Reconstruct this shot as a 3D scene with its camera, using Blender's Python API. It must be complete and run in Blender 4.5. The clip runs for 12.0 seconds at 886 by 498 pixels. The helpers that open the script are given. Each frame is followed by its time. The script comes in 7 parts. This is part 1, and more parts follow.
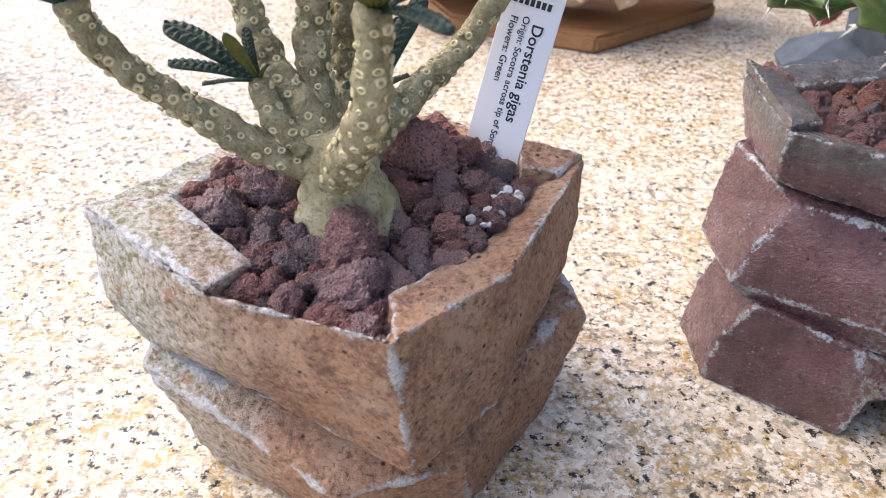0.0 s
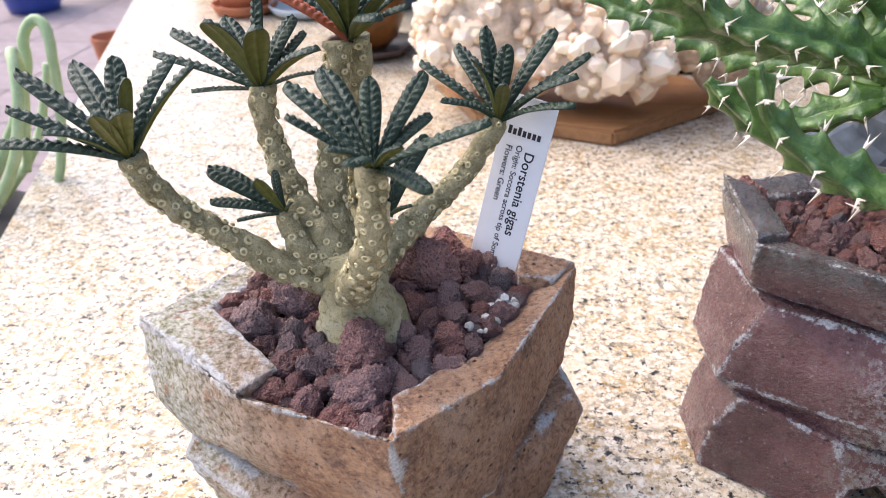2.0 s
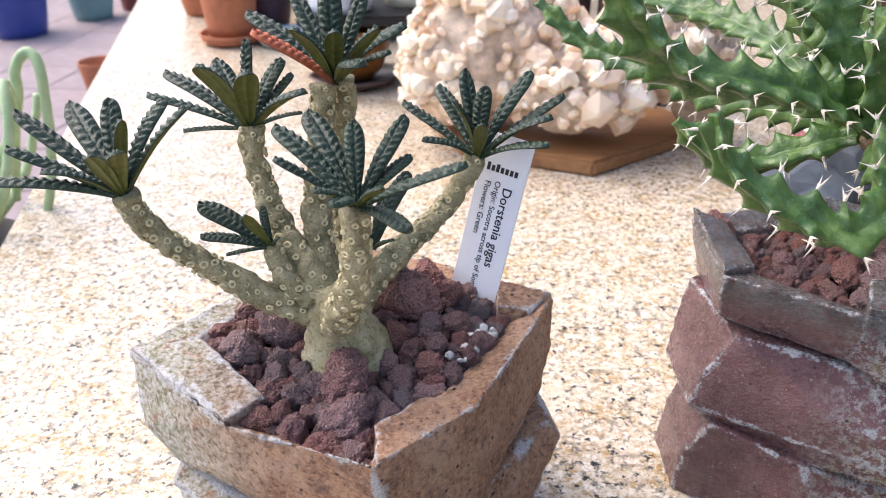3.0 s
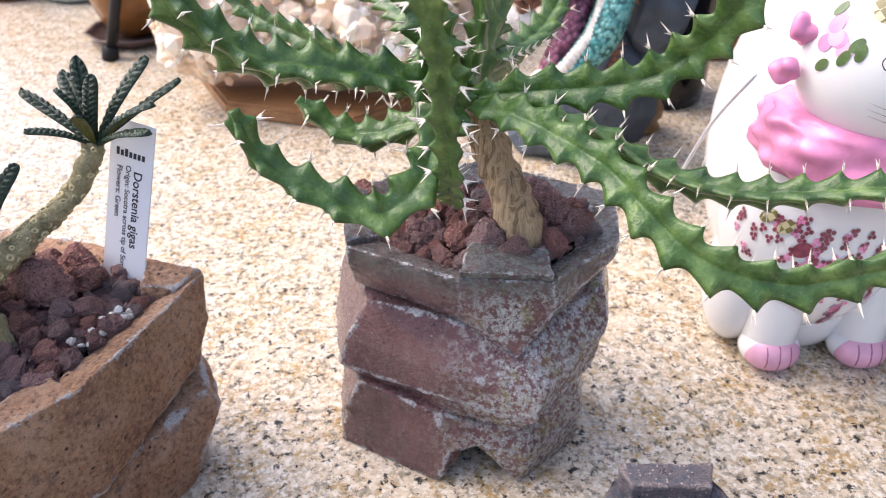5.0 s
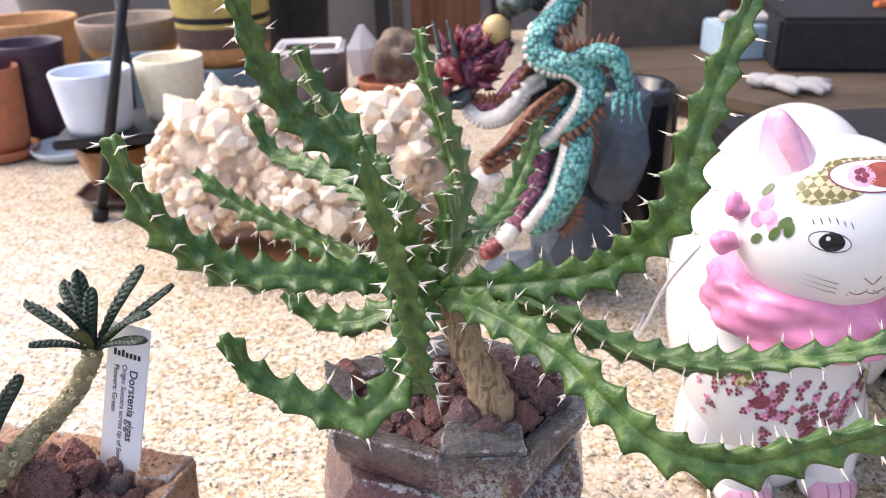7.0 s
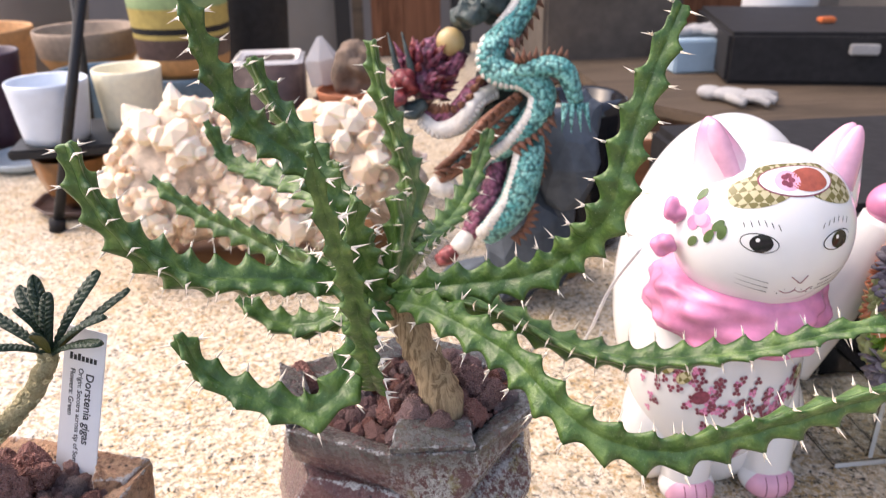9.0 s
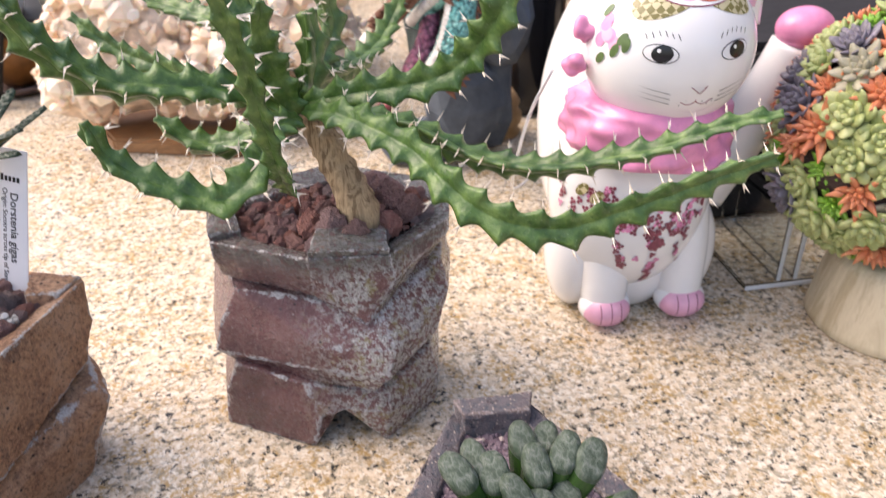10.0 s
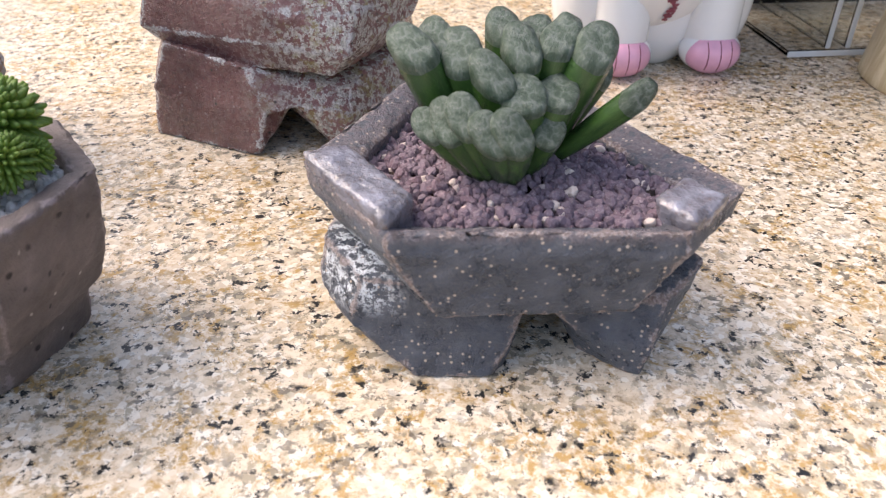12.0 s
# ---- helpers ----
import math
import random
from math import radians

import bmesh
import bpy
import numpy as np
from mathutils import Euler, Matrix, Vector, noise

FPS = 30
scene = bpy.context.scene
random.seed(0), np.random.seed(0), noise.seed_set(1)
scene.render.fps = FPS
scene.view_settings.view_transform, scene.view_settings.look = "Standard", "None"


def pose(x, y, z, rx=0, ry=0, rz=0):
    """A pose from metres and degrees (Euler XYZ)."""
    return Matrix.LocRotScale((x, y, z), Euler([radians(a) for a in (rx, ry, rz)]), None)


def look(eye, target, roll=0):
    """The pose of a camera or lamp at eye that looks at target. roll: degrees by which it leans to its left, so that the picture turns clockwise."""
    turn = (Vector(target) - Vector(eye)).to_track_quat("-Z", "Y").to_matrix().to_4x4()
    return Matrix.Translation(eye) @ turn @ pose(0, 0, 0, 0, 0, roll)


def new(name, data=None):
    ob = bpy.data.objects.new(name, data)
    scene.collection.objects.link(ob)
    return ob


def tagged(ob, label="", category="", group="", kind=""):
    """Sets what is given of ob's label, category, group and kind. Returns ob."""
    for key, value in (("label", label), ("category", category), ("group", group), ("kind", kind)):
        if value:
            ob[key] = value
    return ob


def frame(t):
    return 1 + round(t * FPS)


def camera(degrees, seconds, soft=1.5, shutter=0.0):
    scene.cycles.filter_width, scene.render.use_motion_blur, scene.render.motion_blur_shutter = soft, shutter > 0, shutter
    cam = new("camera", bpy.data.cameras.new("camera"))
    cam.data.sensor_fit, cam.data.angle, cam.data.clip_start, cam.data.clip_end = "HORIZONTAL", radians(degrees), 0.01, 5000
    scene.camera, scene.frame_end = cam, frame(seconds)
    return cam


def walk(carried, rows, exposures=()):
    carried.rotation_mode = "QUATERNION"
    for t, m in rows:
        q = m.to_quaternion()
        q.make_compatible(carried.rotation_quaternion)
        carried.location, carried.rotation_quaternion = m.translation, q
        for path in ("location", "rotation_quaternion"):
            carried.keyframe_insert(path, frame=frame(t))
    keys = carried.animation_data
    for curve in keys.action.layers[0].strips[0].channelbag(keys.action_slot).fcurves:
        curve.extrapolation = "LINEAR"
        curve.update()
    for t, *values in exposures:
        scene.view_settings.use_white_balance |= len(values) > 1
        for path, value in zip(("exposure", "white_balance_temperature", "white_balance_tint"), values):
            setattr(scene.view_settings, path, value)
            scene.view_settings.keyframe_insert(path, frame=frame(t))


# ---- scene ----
cam = camera(58.9, 12.0, soft=0.9, shutter=0.2)
cam.data.dof.use_dof = True
cam.data.dof.focus_distance = 0.25
cam.data.dof.aperture_fstop = 22.0
PATH = [
    (0, (0.034, 0.031, 0.207), (-0.077, 1.664, -0.942), 1.5),
    (0.5, (0.033, 0.032, 0.204), (-0.141, 1.654, -0.954), 0.6),
    (1, (0.037, 0.029, 0.211), (-0.172, 1.666, -0.92), -0.1),
    (1.5, (0.045, 0.021, 0.224), (-0.188, 1.699, -0.838), -0.9),
    (2, (0.051, 0.012, 0.236), (-0.196, 1.724, -0.769), -1.4),
    (2.5, (0.053, 0.007, 0.243), (-0.191, 1.743, -0.72), -1.4),
    (3, (0.054, 0.004, 0.244), (-0.161, 1.75, -0.708), -0.8),
    (3.5, (0.078, 0.0, 0.248), (-0.074, 1.742, -0.722), 0.4),
    (3.7, (0.094, 0.0, 0.246), (-0.031, 1.738, -0.735), 0.7),
    (5.3, (0.155, 0.005, 0.27), (0.238, 1.675, -0.827), 0.2),
    (5.5, (0.156, 0.006, 0.275), (0.248, 1.683, -0.812), -0.1),
    (6, (0.163, 0.003, 0.293), (0.267, 1.737, -0.698), -1.4),
    (6.5, (0.156, -0.001, 0.299), (0.252, 1.787, -0.591), -1.8),
    (7, (0.157, -0.004, 0.301), (0.262, 1.804, -0.547), -1.8),
    (7.2, (0.157, -0.005, 0.301), (0.272, 1.808, -0.536), -1.8),
    (8.8, (0.161, -0.016, 0.303), (0.352, 1.816, -0.477), -1.0),
    (9, (0.162, -0.017, 0.303), (0.358, 1.795, -0.521), -1.0),
    (9.5, (0.168, -0.026, 0.283), (0.384, 1.727, -0.655), -1.3),
    (10, (0.182, -0.052, 0.271), (0.431, 1.648, -0.753), -1.4),
    (10.5, (0.189, -0.062, 0.227), (0.463, 1.551, -0.924), -0.1),
    (11, (0.194, -0.055, 0.179), (0.501, 1.515, -1.021), 2.3),
    (11.5, (0.197, -0.058, 0.146), (0.456, 1.557, -1.004), 1.7),
    (12, (0.196, -0.053, 0.142), (0.41, 1.592, -0.974), 0.9),
]
walk(cam, [(t, look(eye, target, roll)) for t, eye, target, roll in PATH],
     [(0.0, 1.38, 6250, 14), (3.5, 1.36, 6300, 15), (5.5, 1.37, 6350, 16), (7.2, 1.36, 6520, 16), (8.8, 1.37, 6850, 17), (10.5, 1.40, 6950, 16), (12.0, 1.43, 6720, 14)])

# ---- light ----
world = bpy.data.worlds.new("sky")
scene.world = world
world.use_nodes = True
wn = world.node_tree
sky = wn.nodes.new("ShaderNodeTexSky")
sky.sky_type = "NISHITA"
sky.sun_disc = False
SUN_ELEV, SUN_AZ = 52.0, -70.0          # azimuth from +y towards +x
sky.sun_elevation = radians(SUN_ELEV)
sky.sun_rotation = radians(SUN_AZ)
sky.dust_density = 4.0
wn.links.new(sky.outputs[0], wn.nodes["Background"].inputs[0])
wn.nodes["Background"].inputs[1].default_value = 0.15
sun_data = bpy.data.lights.new("sun", "SUN")
sun_data.energy = 0.62
sun_data.angle = radians(65)
sun_data.color = (1.0, 0.96, 0.9)
sun_ob = new("sun", sun_data)
sa, se = radians(SUN_AZ), radians(SUN_ELEV)
sun_dir = Vector((math.sin(sa) * math.cos(se), math.cos(sa) * math.cos(se), math.sin(se)))
sun_ob.matrix_world = look(sun_dir * 5, (0, 0, 0))


# ---- materials ----
def material(name, rough=0.6, metal=0.0, spec=0.5):
    m = bpy.data.materials.new(name)
    m.use_nodes = True
    b = m.node_tree.nodes["Principled BSDF"]
    b.inputs["Roughness"].default_value = rough
    b.inputs["Metallic"].default_value = metal
    b.inputs["Specular IOR Level"].default_value = spec
    return m, m.node_tree, b


def coords(nt):
    t = nt.nodes.new("ShaderNodeTexCoord")
    return t.outputs["Object"]


def noise_tex(nt, vec, scale, detail=4.0, rough=0.55, dist=0.0):
    n = nt.nodes.new("ShaderNodeTexNoise")
    n.inputs["Scale"].default_value = scale
    n.inputs["Detail"].default_value = detail
    n.inputs["Roughness"].default_value = rough
    n.inputs["Distortion"].default_value = dist
    nt.links.new(vec, n.inputs["Vector"])
    return n.outputs["Fac"]


def voronoi(nt, vec, scale, feature="F1", rand=1.0):
    n = nt.nodes.new("ShaderNodeTexVoronoi")
    n.feature = feature
    n.inputs["Scale"].default_value = scale
    n.inputs["Randomness"].default_value = rand
    nt.links.new(vec, n.inputs["Vector"])
    return n


def ramp(nt, fac, stops):
    r = nt.nodes.new("ShaderNodeValToRGB")
    els = r.color_ramp.elements
    while len(els) < len(stops):
        els.new(0.5)
    for e, (p, c) in zip(els, stops):
        e.position = p
        e.color = (*c, 1.0) if len(c) == 3 else c
    nt.links.new(fac, r.inputs[0])
    return r.outputs[0]


def step(nt, fac, lo, hi):
    n = nt.nodes.new("ShaderNodeMapRange")
    n.inputs["From Min"].default_value = lo
    n.inputs["From Max"].default_value = hi
    nt.links.new(fac, n.inputs["Value"])
    return n.outputs[0]


def mix(nt, fac, a, b, kind="MIX"):
    n = nt.nodes.new("ShaderNodeMix")
    n.data_type = "RGBA"
    n.blend_type = kind
    if isinstance(fac, (int, float)):
        n.inputs[0].default_value = fac
    else:
        nt.links.new(fac, n.inputs[0])
    for v, s in ((a, n.inputs[6]), (b, n.inputs[7])):
        if isinstance(v, tuple):
            s.default_value = (*v, 1.0)
        else:
            nt.links.new(v, s)
    return n.outputs[2]


def times(nt, a, b):
    n = nt.nodes.new("ShaderNodeMath")
    n.operation = "MULTIPLY"
    for v, s in ((a, n.inputs[0]), (b, n.inputs[1])):
        if isinstance(v, (int, float)):
            s.default_value = v
        else:
            nt.links.new(v, s)
    return n.outputs[0]


def bump(nt, bsdf, height, dist, strength=1.0):
    n = nt.nodes.new("ShaderNodeBump")
    n.inputs["Distance"].default_value = dist
    n.inputs["Strength"].default_value = strength
    nt.links.new(height, n.inputs["Height"])
    nt.links.new(n.outputs[0], bsdf.inputs["Normal"])


def colour(nt, bsdf, c):
    if isinstance(c, tuple):
        bsdf.inputs["Base Color"].default_value = (*c, 1.0)
    else:
        nt.links.new(c, bsdf.inputs["Base Color"])


def simple(name, c, rough=0.6, metal=0.0, var=0.15, scale=120.0, dist=0.0003, spec=0.5):
    """A plain coat with a little drift of tone and a fine grain."""
    m, nt, b = material(name, rough, metal, spec)
    v = coords(nt)
    n1 = noise_tex(nt, v, scale, 5)
    n2 = noise_tex(nt, v, scale * 0.12, 3)
    dark = tuple(x * (1 - var) for x in c)
    light = tuple(min(1, x * (1 + var)) for x in c)
    c1 = ramp(nt, n1, [(0.3, dark), (0.7, light)])
    c2 = mix(nt, times(nt, step(nt, n2, 0.4, 0.7), 0.5), c1, dark)
    colour(nt, b, c2)
    if dist:
        bump(nt, b, n1, dist)
    return m


def granite():
    m, nt, b = material("granite", 0.28, 0.0, 0.28)
    v = coords(nt)
    mid = noise_tex(nt, v, 210, 5, 0.7, 0.2)
    base = ramp(nt, mid, [(0.32, (0.38, 0.28, 0.17)), (0.43, (0.56, 0.45, 0.32)), (0.53, (0.69, 0.585, 0.44)), (0.72, (0.68, 0.60, 0.49))])
    grain = nt.nodes.new("ShaderNodeSeparateColor")
    nt.links.new(voronoi(nt, v, 520).outputs["Color"], grain.inputs[0])
    base = mix(nt, times(nt, step(nt, grain.outputs[0], 0.66, 0.72), 0.6), base, (0.82, 0.78, 0.69))
    base = mix(nt, times(nt, step(nt, grain.outputs[1], 0.74, 0.80), 0.45), base, (0.50, 0.40, 0.27))
    tan = times(nt, step(nt, noise_tex(nt, v, 62, 6, 0.78, 0.8), 0.49, 0.57), 0.9)
    tan = times(nt, tan, step(nt, noise_tex(nt, v, 330, 3, 0.7), 0.44, 0.54))
    base = mix(nt, tan, base, (0.40, 0.245, 0.075))
    patch = step(nt, noise_tex(nt, v, 48, 4, 0.65), 0.32, 0.54)
    grey = times(nt, times(nt, step(nt, noise_tex(nt, v, 235, 5, 0.72, 0.15), 0.515, 0.555), 0.85), patch)
    base = mix(nt, grey, base, ramp(nt, grain.outputs[2], [(0.2, (0.12, 0.105, 0.085)), (0.8, (0.33, 0.28, 0.19))]))
    black = step(nt, noise_tex(nt, v, 260, 5, 0.7, 0.2), 0.555, 0.59)
    clump = step(nt, noise_tex(nt, v, 85, 4, 0.65), 0.42, 0.52)
    base = mix(nt, times(nt, black, clump), base, (0.018, 0.018, 0.018))
    colour(nt, b, base)
    r = nt.nodes.new("ShaderNodeMapRange")
    r.inputs["To Min"].default_value = 0.22
    r.inputs["To Max"].default_value = 0.36
    nt.links.new(mid, r.inputs["Value"])
    nt.links.new(r.outputs[0], b.inputs["Roughness"])
    bump(nt, b, mid, 0.00006)
    return m


def edge_wear(nt, v, scale, lo, hi):
    """Ragged wear along the arrises, from the mesh's own wear values."""
    a = nt.nodes.new("ShaderNodeAttribute")
    a.attribute_name = "wear"
    add = nt.nodes.new("ShaderNodeMath")
    add.operation = "MULTIPLY_ADD"
    nt.links.new(noise_tex(nt, v, scale, 6, 0.75), add.inputs[0])
    add.inputs[1].default_value = 3.4
    add.inputs[2].default_value = -1.7
    total = nt.nodes.new("ShaderNodeMath")
    total.operation = "ADD"
    nt.links.new(add.outputs[0], total.inputs[0])
    nt.links.new(a.outputs["Fac"], total.inputs[1])
    return step(nt, total.outputs[0], lo, hi)


def speckle(nt, v, scale, lo, hi, amount):
    """Small separate spots, some cells only."""
    vo = voronoi(nt, v, scale)
    sep = nt.nodes.new("ShaderNodeSeparateColor")
    nt.links.new(vo.outputs["Color"], sep.inputs[0])
    spot = step(nt, vo.outputs["Distance"], hi, lo)
    return times(nt, times(nt, spot, step(nt, sep.outputs[0], 1 - amount, 1 - amount + 0.02)), 1.0)


def clay_brown():
    """Orange-brown fired clay, gritty and pitted, with a grey-cream crust over one flank and whitened edges."""
    m, nt, b = material("brown_clay", 0.72)
    v = coords(nt)
    fine = noise_tex(nt, v, 1100, 4, 0.7)
    grit_n = noise_tex(nt, v, 480, 5, 0.75)
    mid = noise_tex(nt, v, 55, 5, 0.65)
    base = ramp(nt, mid, [(0.30, (0.32, 0.155, 0.090)), (0.48, (0.54, 0.300, 0.175)), (0.70, (0.70, 0.46, 0.31))])
    base = mix(nt, times(nt, step(nt, grit_n, 0.52, 0.58), 0.7), base, (0.74, 0.45, 0.26))
    base = mix(nt, times(nt, step(nt, grit_n, 0.46, 0.38), 0.8), base, (0.17, 0.085, 0.045))
    base = mix(nt, times(nt, step(nt, fine, 0.58, 0.68), 0.45), base, (0.72, 0.56, 0.40))
    base = mix(nt, speckle(nt, v, 300, 0.13, 0.28, 0.12), base, (0.06, 0.035, 0.025))
    base = mix(nt, times(nt, step(nt, noise_tex(nt, v, 75, 5, 0.7), 0.56, 0.66), 0.6), base, (0.17, 0.10, 0.08))
    sep = nt.nodes.new("ShaderNodeSeparateXYZ")
    nt.links.new(v, sep.inputs[0])
    side = step(nt, sep.outputs[0], -0.012, -0.056)
    crust = times(nt, side, step(nt, noise_tex(nt, v, 80, 6, 0.8), 0.37, 0.45))
    base = mix(nt, crust, base, ramp(nt, grit_n, [(0.38, (0.27, 0.24, 0.12)), (0.48, (0.60, 0.56, 0.40)), (0.60, (0.84, 0.82, 0.76))]))
    base = mix(nt, times(nt, edge_wear(nt, v, 60, 0.36, 0.68), step(nt, sep.outputs[0], -0.015, -0.035)), base, ramp(nt, grit_n, [(0.38, (0.48, 0.42, 0.34)), (0.55, (0.88, 0.87, 0.86))]))
    base = mix(nt, edge_wear(nt, v, 75, 0.74, 1.0), base, ramp(nt, fine, [(0.35, (0.58, 0.50, 0.43)), (0.6, (0.86, 0.84, 0.82))]))
    colour(nt, b, base)
    bump(nt, b, mix(nt, 0.35, grit_n, fine), 0.0042)
    return m


def clay_maroon():
    """Plum-red stoneware with an oily sheen, grey-green lichen-like glaze and silvered edges."""
    m, nt, b = material("maroon_stoneware", 0.42)
    v = coords(nt)
    fine = noise_tex(nt, v, 900, 4, 0.7)
    mid = noise_tex(nt, v, 60, 5, 0.65)
    mott = noise_tex(nt, v, 400, 5, 0.75)
    base = ramp(nt, mid, [(0.3, (0.135, 0.056, 0.054)), (0.55, (0.23, 0.105, 0.100)), (0.75, (0.33, 0.185, 0.175))])
    sep = nt.nodes.new("ShaderNodeSeparateXYZ")
    nt.links.new(v, sep.inputs[0])
    front = step(nt, sep.outputs[0], -0.024, 0.004)
    patch = times(nt, front, step(nt, noise_tex(nt, v, 42, 5, 0.7), 0.39, 0.46))
    spots = times(nt, patch, step(nt, mott, 0.47, 0.505))
    # Mottled spots, brightened so that sheen is part of their colour
    base = mix(nt, times(nt, spots, 0.92), base, ramp(nt, fine, [(0.38, (0.30, 0.29, 0.26)), (0.5, (0.56, 0.54, 0.49)), (0.62, (0.84, 0.83, 0.80))]))
    moss = times(nt, patch, step(nt, noise_tex(nt, v, 110, 5, 0.75), 0.53, 0.60))
    base = mix(nt, times(nt, moss, 0.6), base, (0.34, 0.29, 0.10))
    base = mix(nt, times(nt, speckle(nt, v, 420, 0.10, 0.26, 0.16), 0.7), base, (0.62, 0.52, 0.50))
    # Fine pale speckle, with surface glints put into its colour
    base = mix(nt, times(nt, speckle(nt, v, 800, 0.12, 0.30, 0.30), 0.6), base, (0.58, 0.46, 0.45))
    base = mix(nt, speckle(nt, v, 300, 0.12, 0.24, 0.15), base, (0.03, 0.015, 0.014))
    rim = times(nt, step(nt, sep.outputs[2], 0.087, 0.096), step(nt, mott, 0.36, 0.46))
    base = mix(nt, times(nt, rim, 0.8), base, ramp(nt, mid, [(0.35, (0.065, 0.068, 0.060)), (0.6, (0.19, 0.198, 0.180))]))
    worn = edge_wear(nt, v, 140, 0.78, 1.0)
    base = mix(nt, times(nt, worn, step(nt, mott, 0.40, 0.50)), base, ramp(nt, fine, [(0.38, (0.34, 0.33, 0.33)), (0.58, (0.72, 0.71, 0.71))]))
    colour(nt, b, base)
    rr = nt.nodes.new("ShaderNodeMapRange")
    rr.inputs["From Min"].default_value = 0.3
    rr.inputs["From Max"].default_value = 0.7
    rr.inputs["To Min"].default_value = 0.10
    rr.inputs["To Max"].default_value = 0.42
    nt.links.new(mott, rr.inputs["Value"])
    nt.links.new(rr.outputs[0], b.inputs["Roughness"])
    b.inputs["Coat Weight"].default_value = 0.5
    b.inputs["Coat Roughness"].default_value = 0.15
    bump(nt, b, mix(nt, 0.5, mott, fine), 0.0045)
    return m


def clay_slate():
    """Blue-black glazed clay with a brown crackled rim and cream pin-spots."""
    m, nt, b = material("slate_glaze", 0.42)
    v = coords(nt)
    fine = noise_tex(nt, v, 1200, 4, 0.7)
    mid = noise_tex(nt, v, 120, 5, 0.65)
    crack = noise_tex(nt, v, 420, 5, 0.75)
    base = ramp(nt, mid, [(0.3, (0.045, 0.052, 0.066)), (0.55, (0.095, 0.107, 0.130)), (0.75, (0.17, 0.178, 0.20))])
    base = mix(nt, times(nt, step(nt, crack, 0.54, 0.66), 0.5), base, (0.12, 0.12, 0.125))
    sep = nt.nodes.new("ShaderNodeSeparateXYZ")
    nt.links.new(v, sep.inputs[0])
    rim = times(nt, step(nt, sep.outputs[2], 0.0435, 0.0455), step(nt, crack, 0.40, 0.50))
    base = mix(nt, times(nt, rim, 0.65), base, ramp(nt, fine, [(0.3, (0.12, 0.09, 0.09)), (0.7, (0.32, 0.27, 0.28))]))
    base = mix(nt, speckle(nt, v, 620, 0.16, 0.32, 0.30), base, (0.60, 0.50, 0.41))
    white = times(nt, step(nt, noise_tex(nt, v, 380, 6, 0.8), 0.49, 0.53), step(nt, sep.outputs[0], -0.028, -0.036))
    white = times(nt, white, step(nt, sep.outputs[2], 0.036, 0.031))
    white = times(nt, white, step(nt, sep.outputs[2], 0.016, 0.022))
    base = mix(nt, white, base, (0.78, 0.82, 0.85))
    base = mix(nt, times(nt, edge_wear(nt, v, 190, 0.66, 0.92), 0.9), base, ramp(nt, fine, [(0.35, (0.17, 0.115, 0.10)), (0.5, (0.30, 0.24, 0.22)), (0.66, (0.56, 0.50, 0.48))]))
    colour(nt, b, base)
    rr = nt.nodes.new("ShaderNodeMapRange")
    rr.inputs["From Min"].default_value = 0.3
    rr.inputs["From Max"].default_value = 0.7
    rr.inputs["To Min"].default_value = 0.16
    rr.inputs["To Max"].default_value = 0.55
    nt.links.new(mid, rr.inputs["Value"])
    nt.links.new(rr.outputs[0], b.inputs["Roughness"])
    bump(nt, b, mix(nt, 0.5, crack, fine), 0.0022)
    return m


def clay_umber():
    m, nt, b = material("umber_clay", 0.62)
    v = coords(nt)
    fine = noise_tex(nt, v, 1000, 4, 0.7)
    mid = noise_tex(nt, v, 90, 5, 0.65)
    base = ramp(nt, mid, [(0.3, (0.10, 0.080, 0.074)), (0.6, (0.175, 0.142, 0.130)), (0.8, (0.25, 0.21, 0.195))])
    base = mix(nt, speckle(nt, v, 260, 0.15, 0.32, 0.22), base, (0.02, 0.016, 0.015))
    base = mix(nt, speckle(nt, v, 300, 0.10, 0.20, 0.10), base, (0.55, 0.50, 0.45))
    base = mix(nt, times(nt, edge_wear(nt, v, 150, 0.7, 1.0), 0.7), base, (0.30, 0.25, 0.25))
    colour(nt, b, base)
    bump(nt, b, fine, 0.0010)
    return m


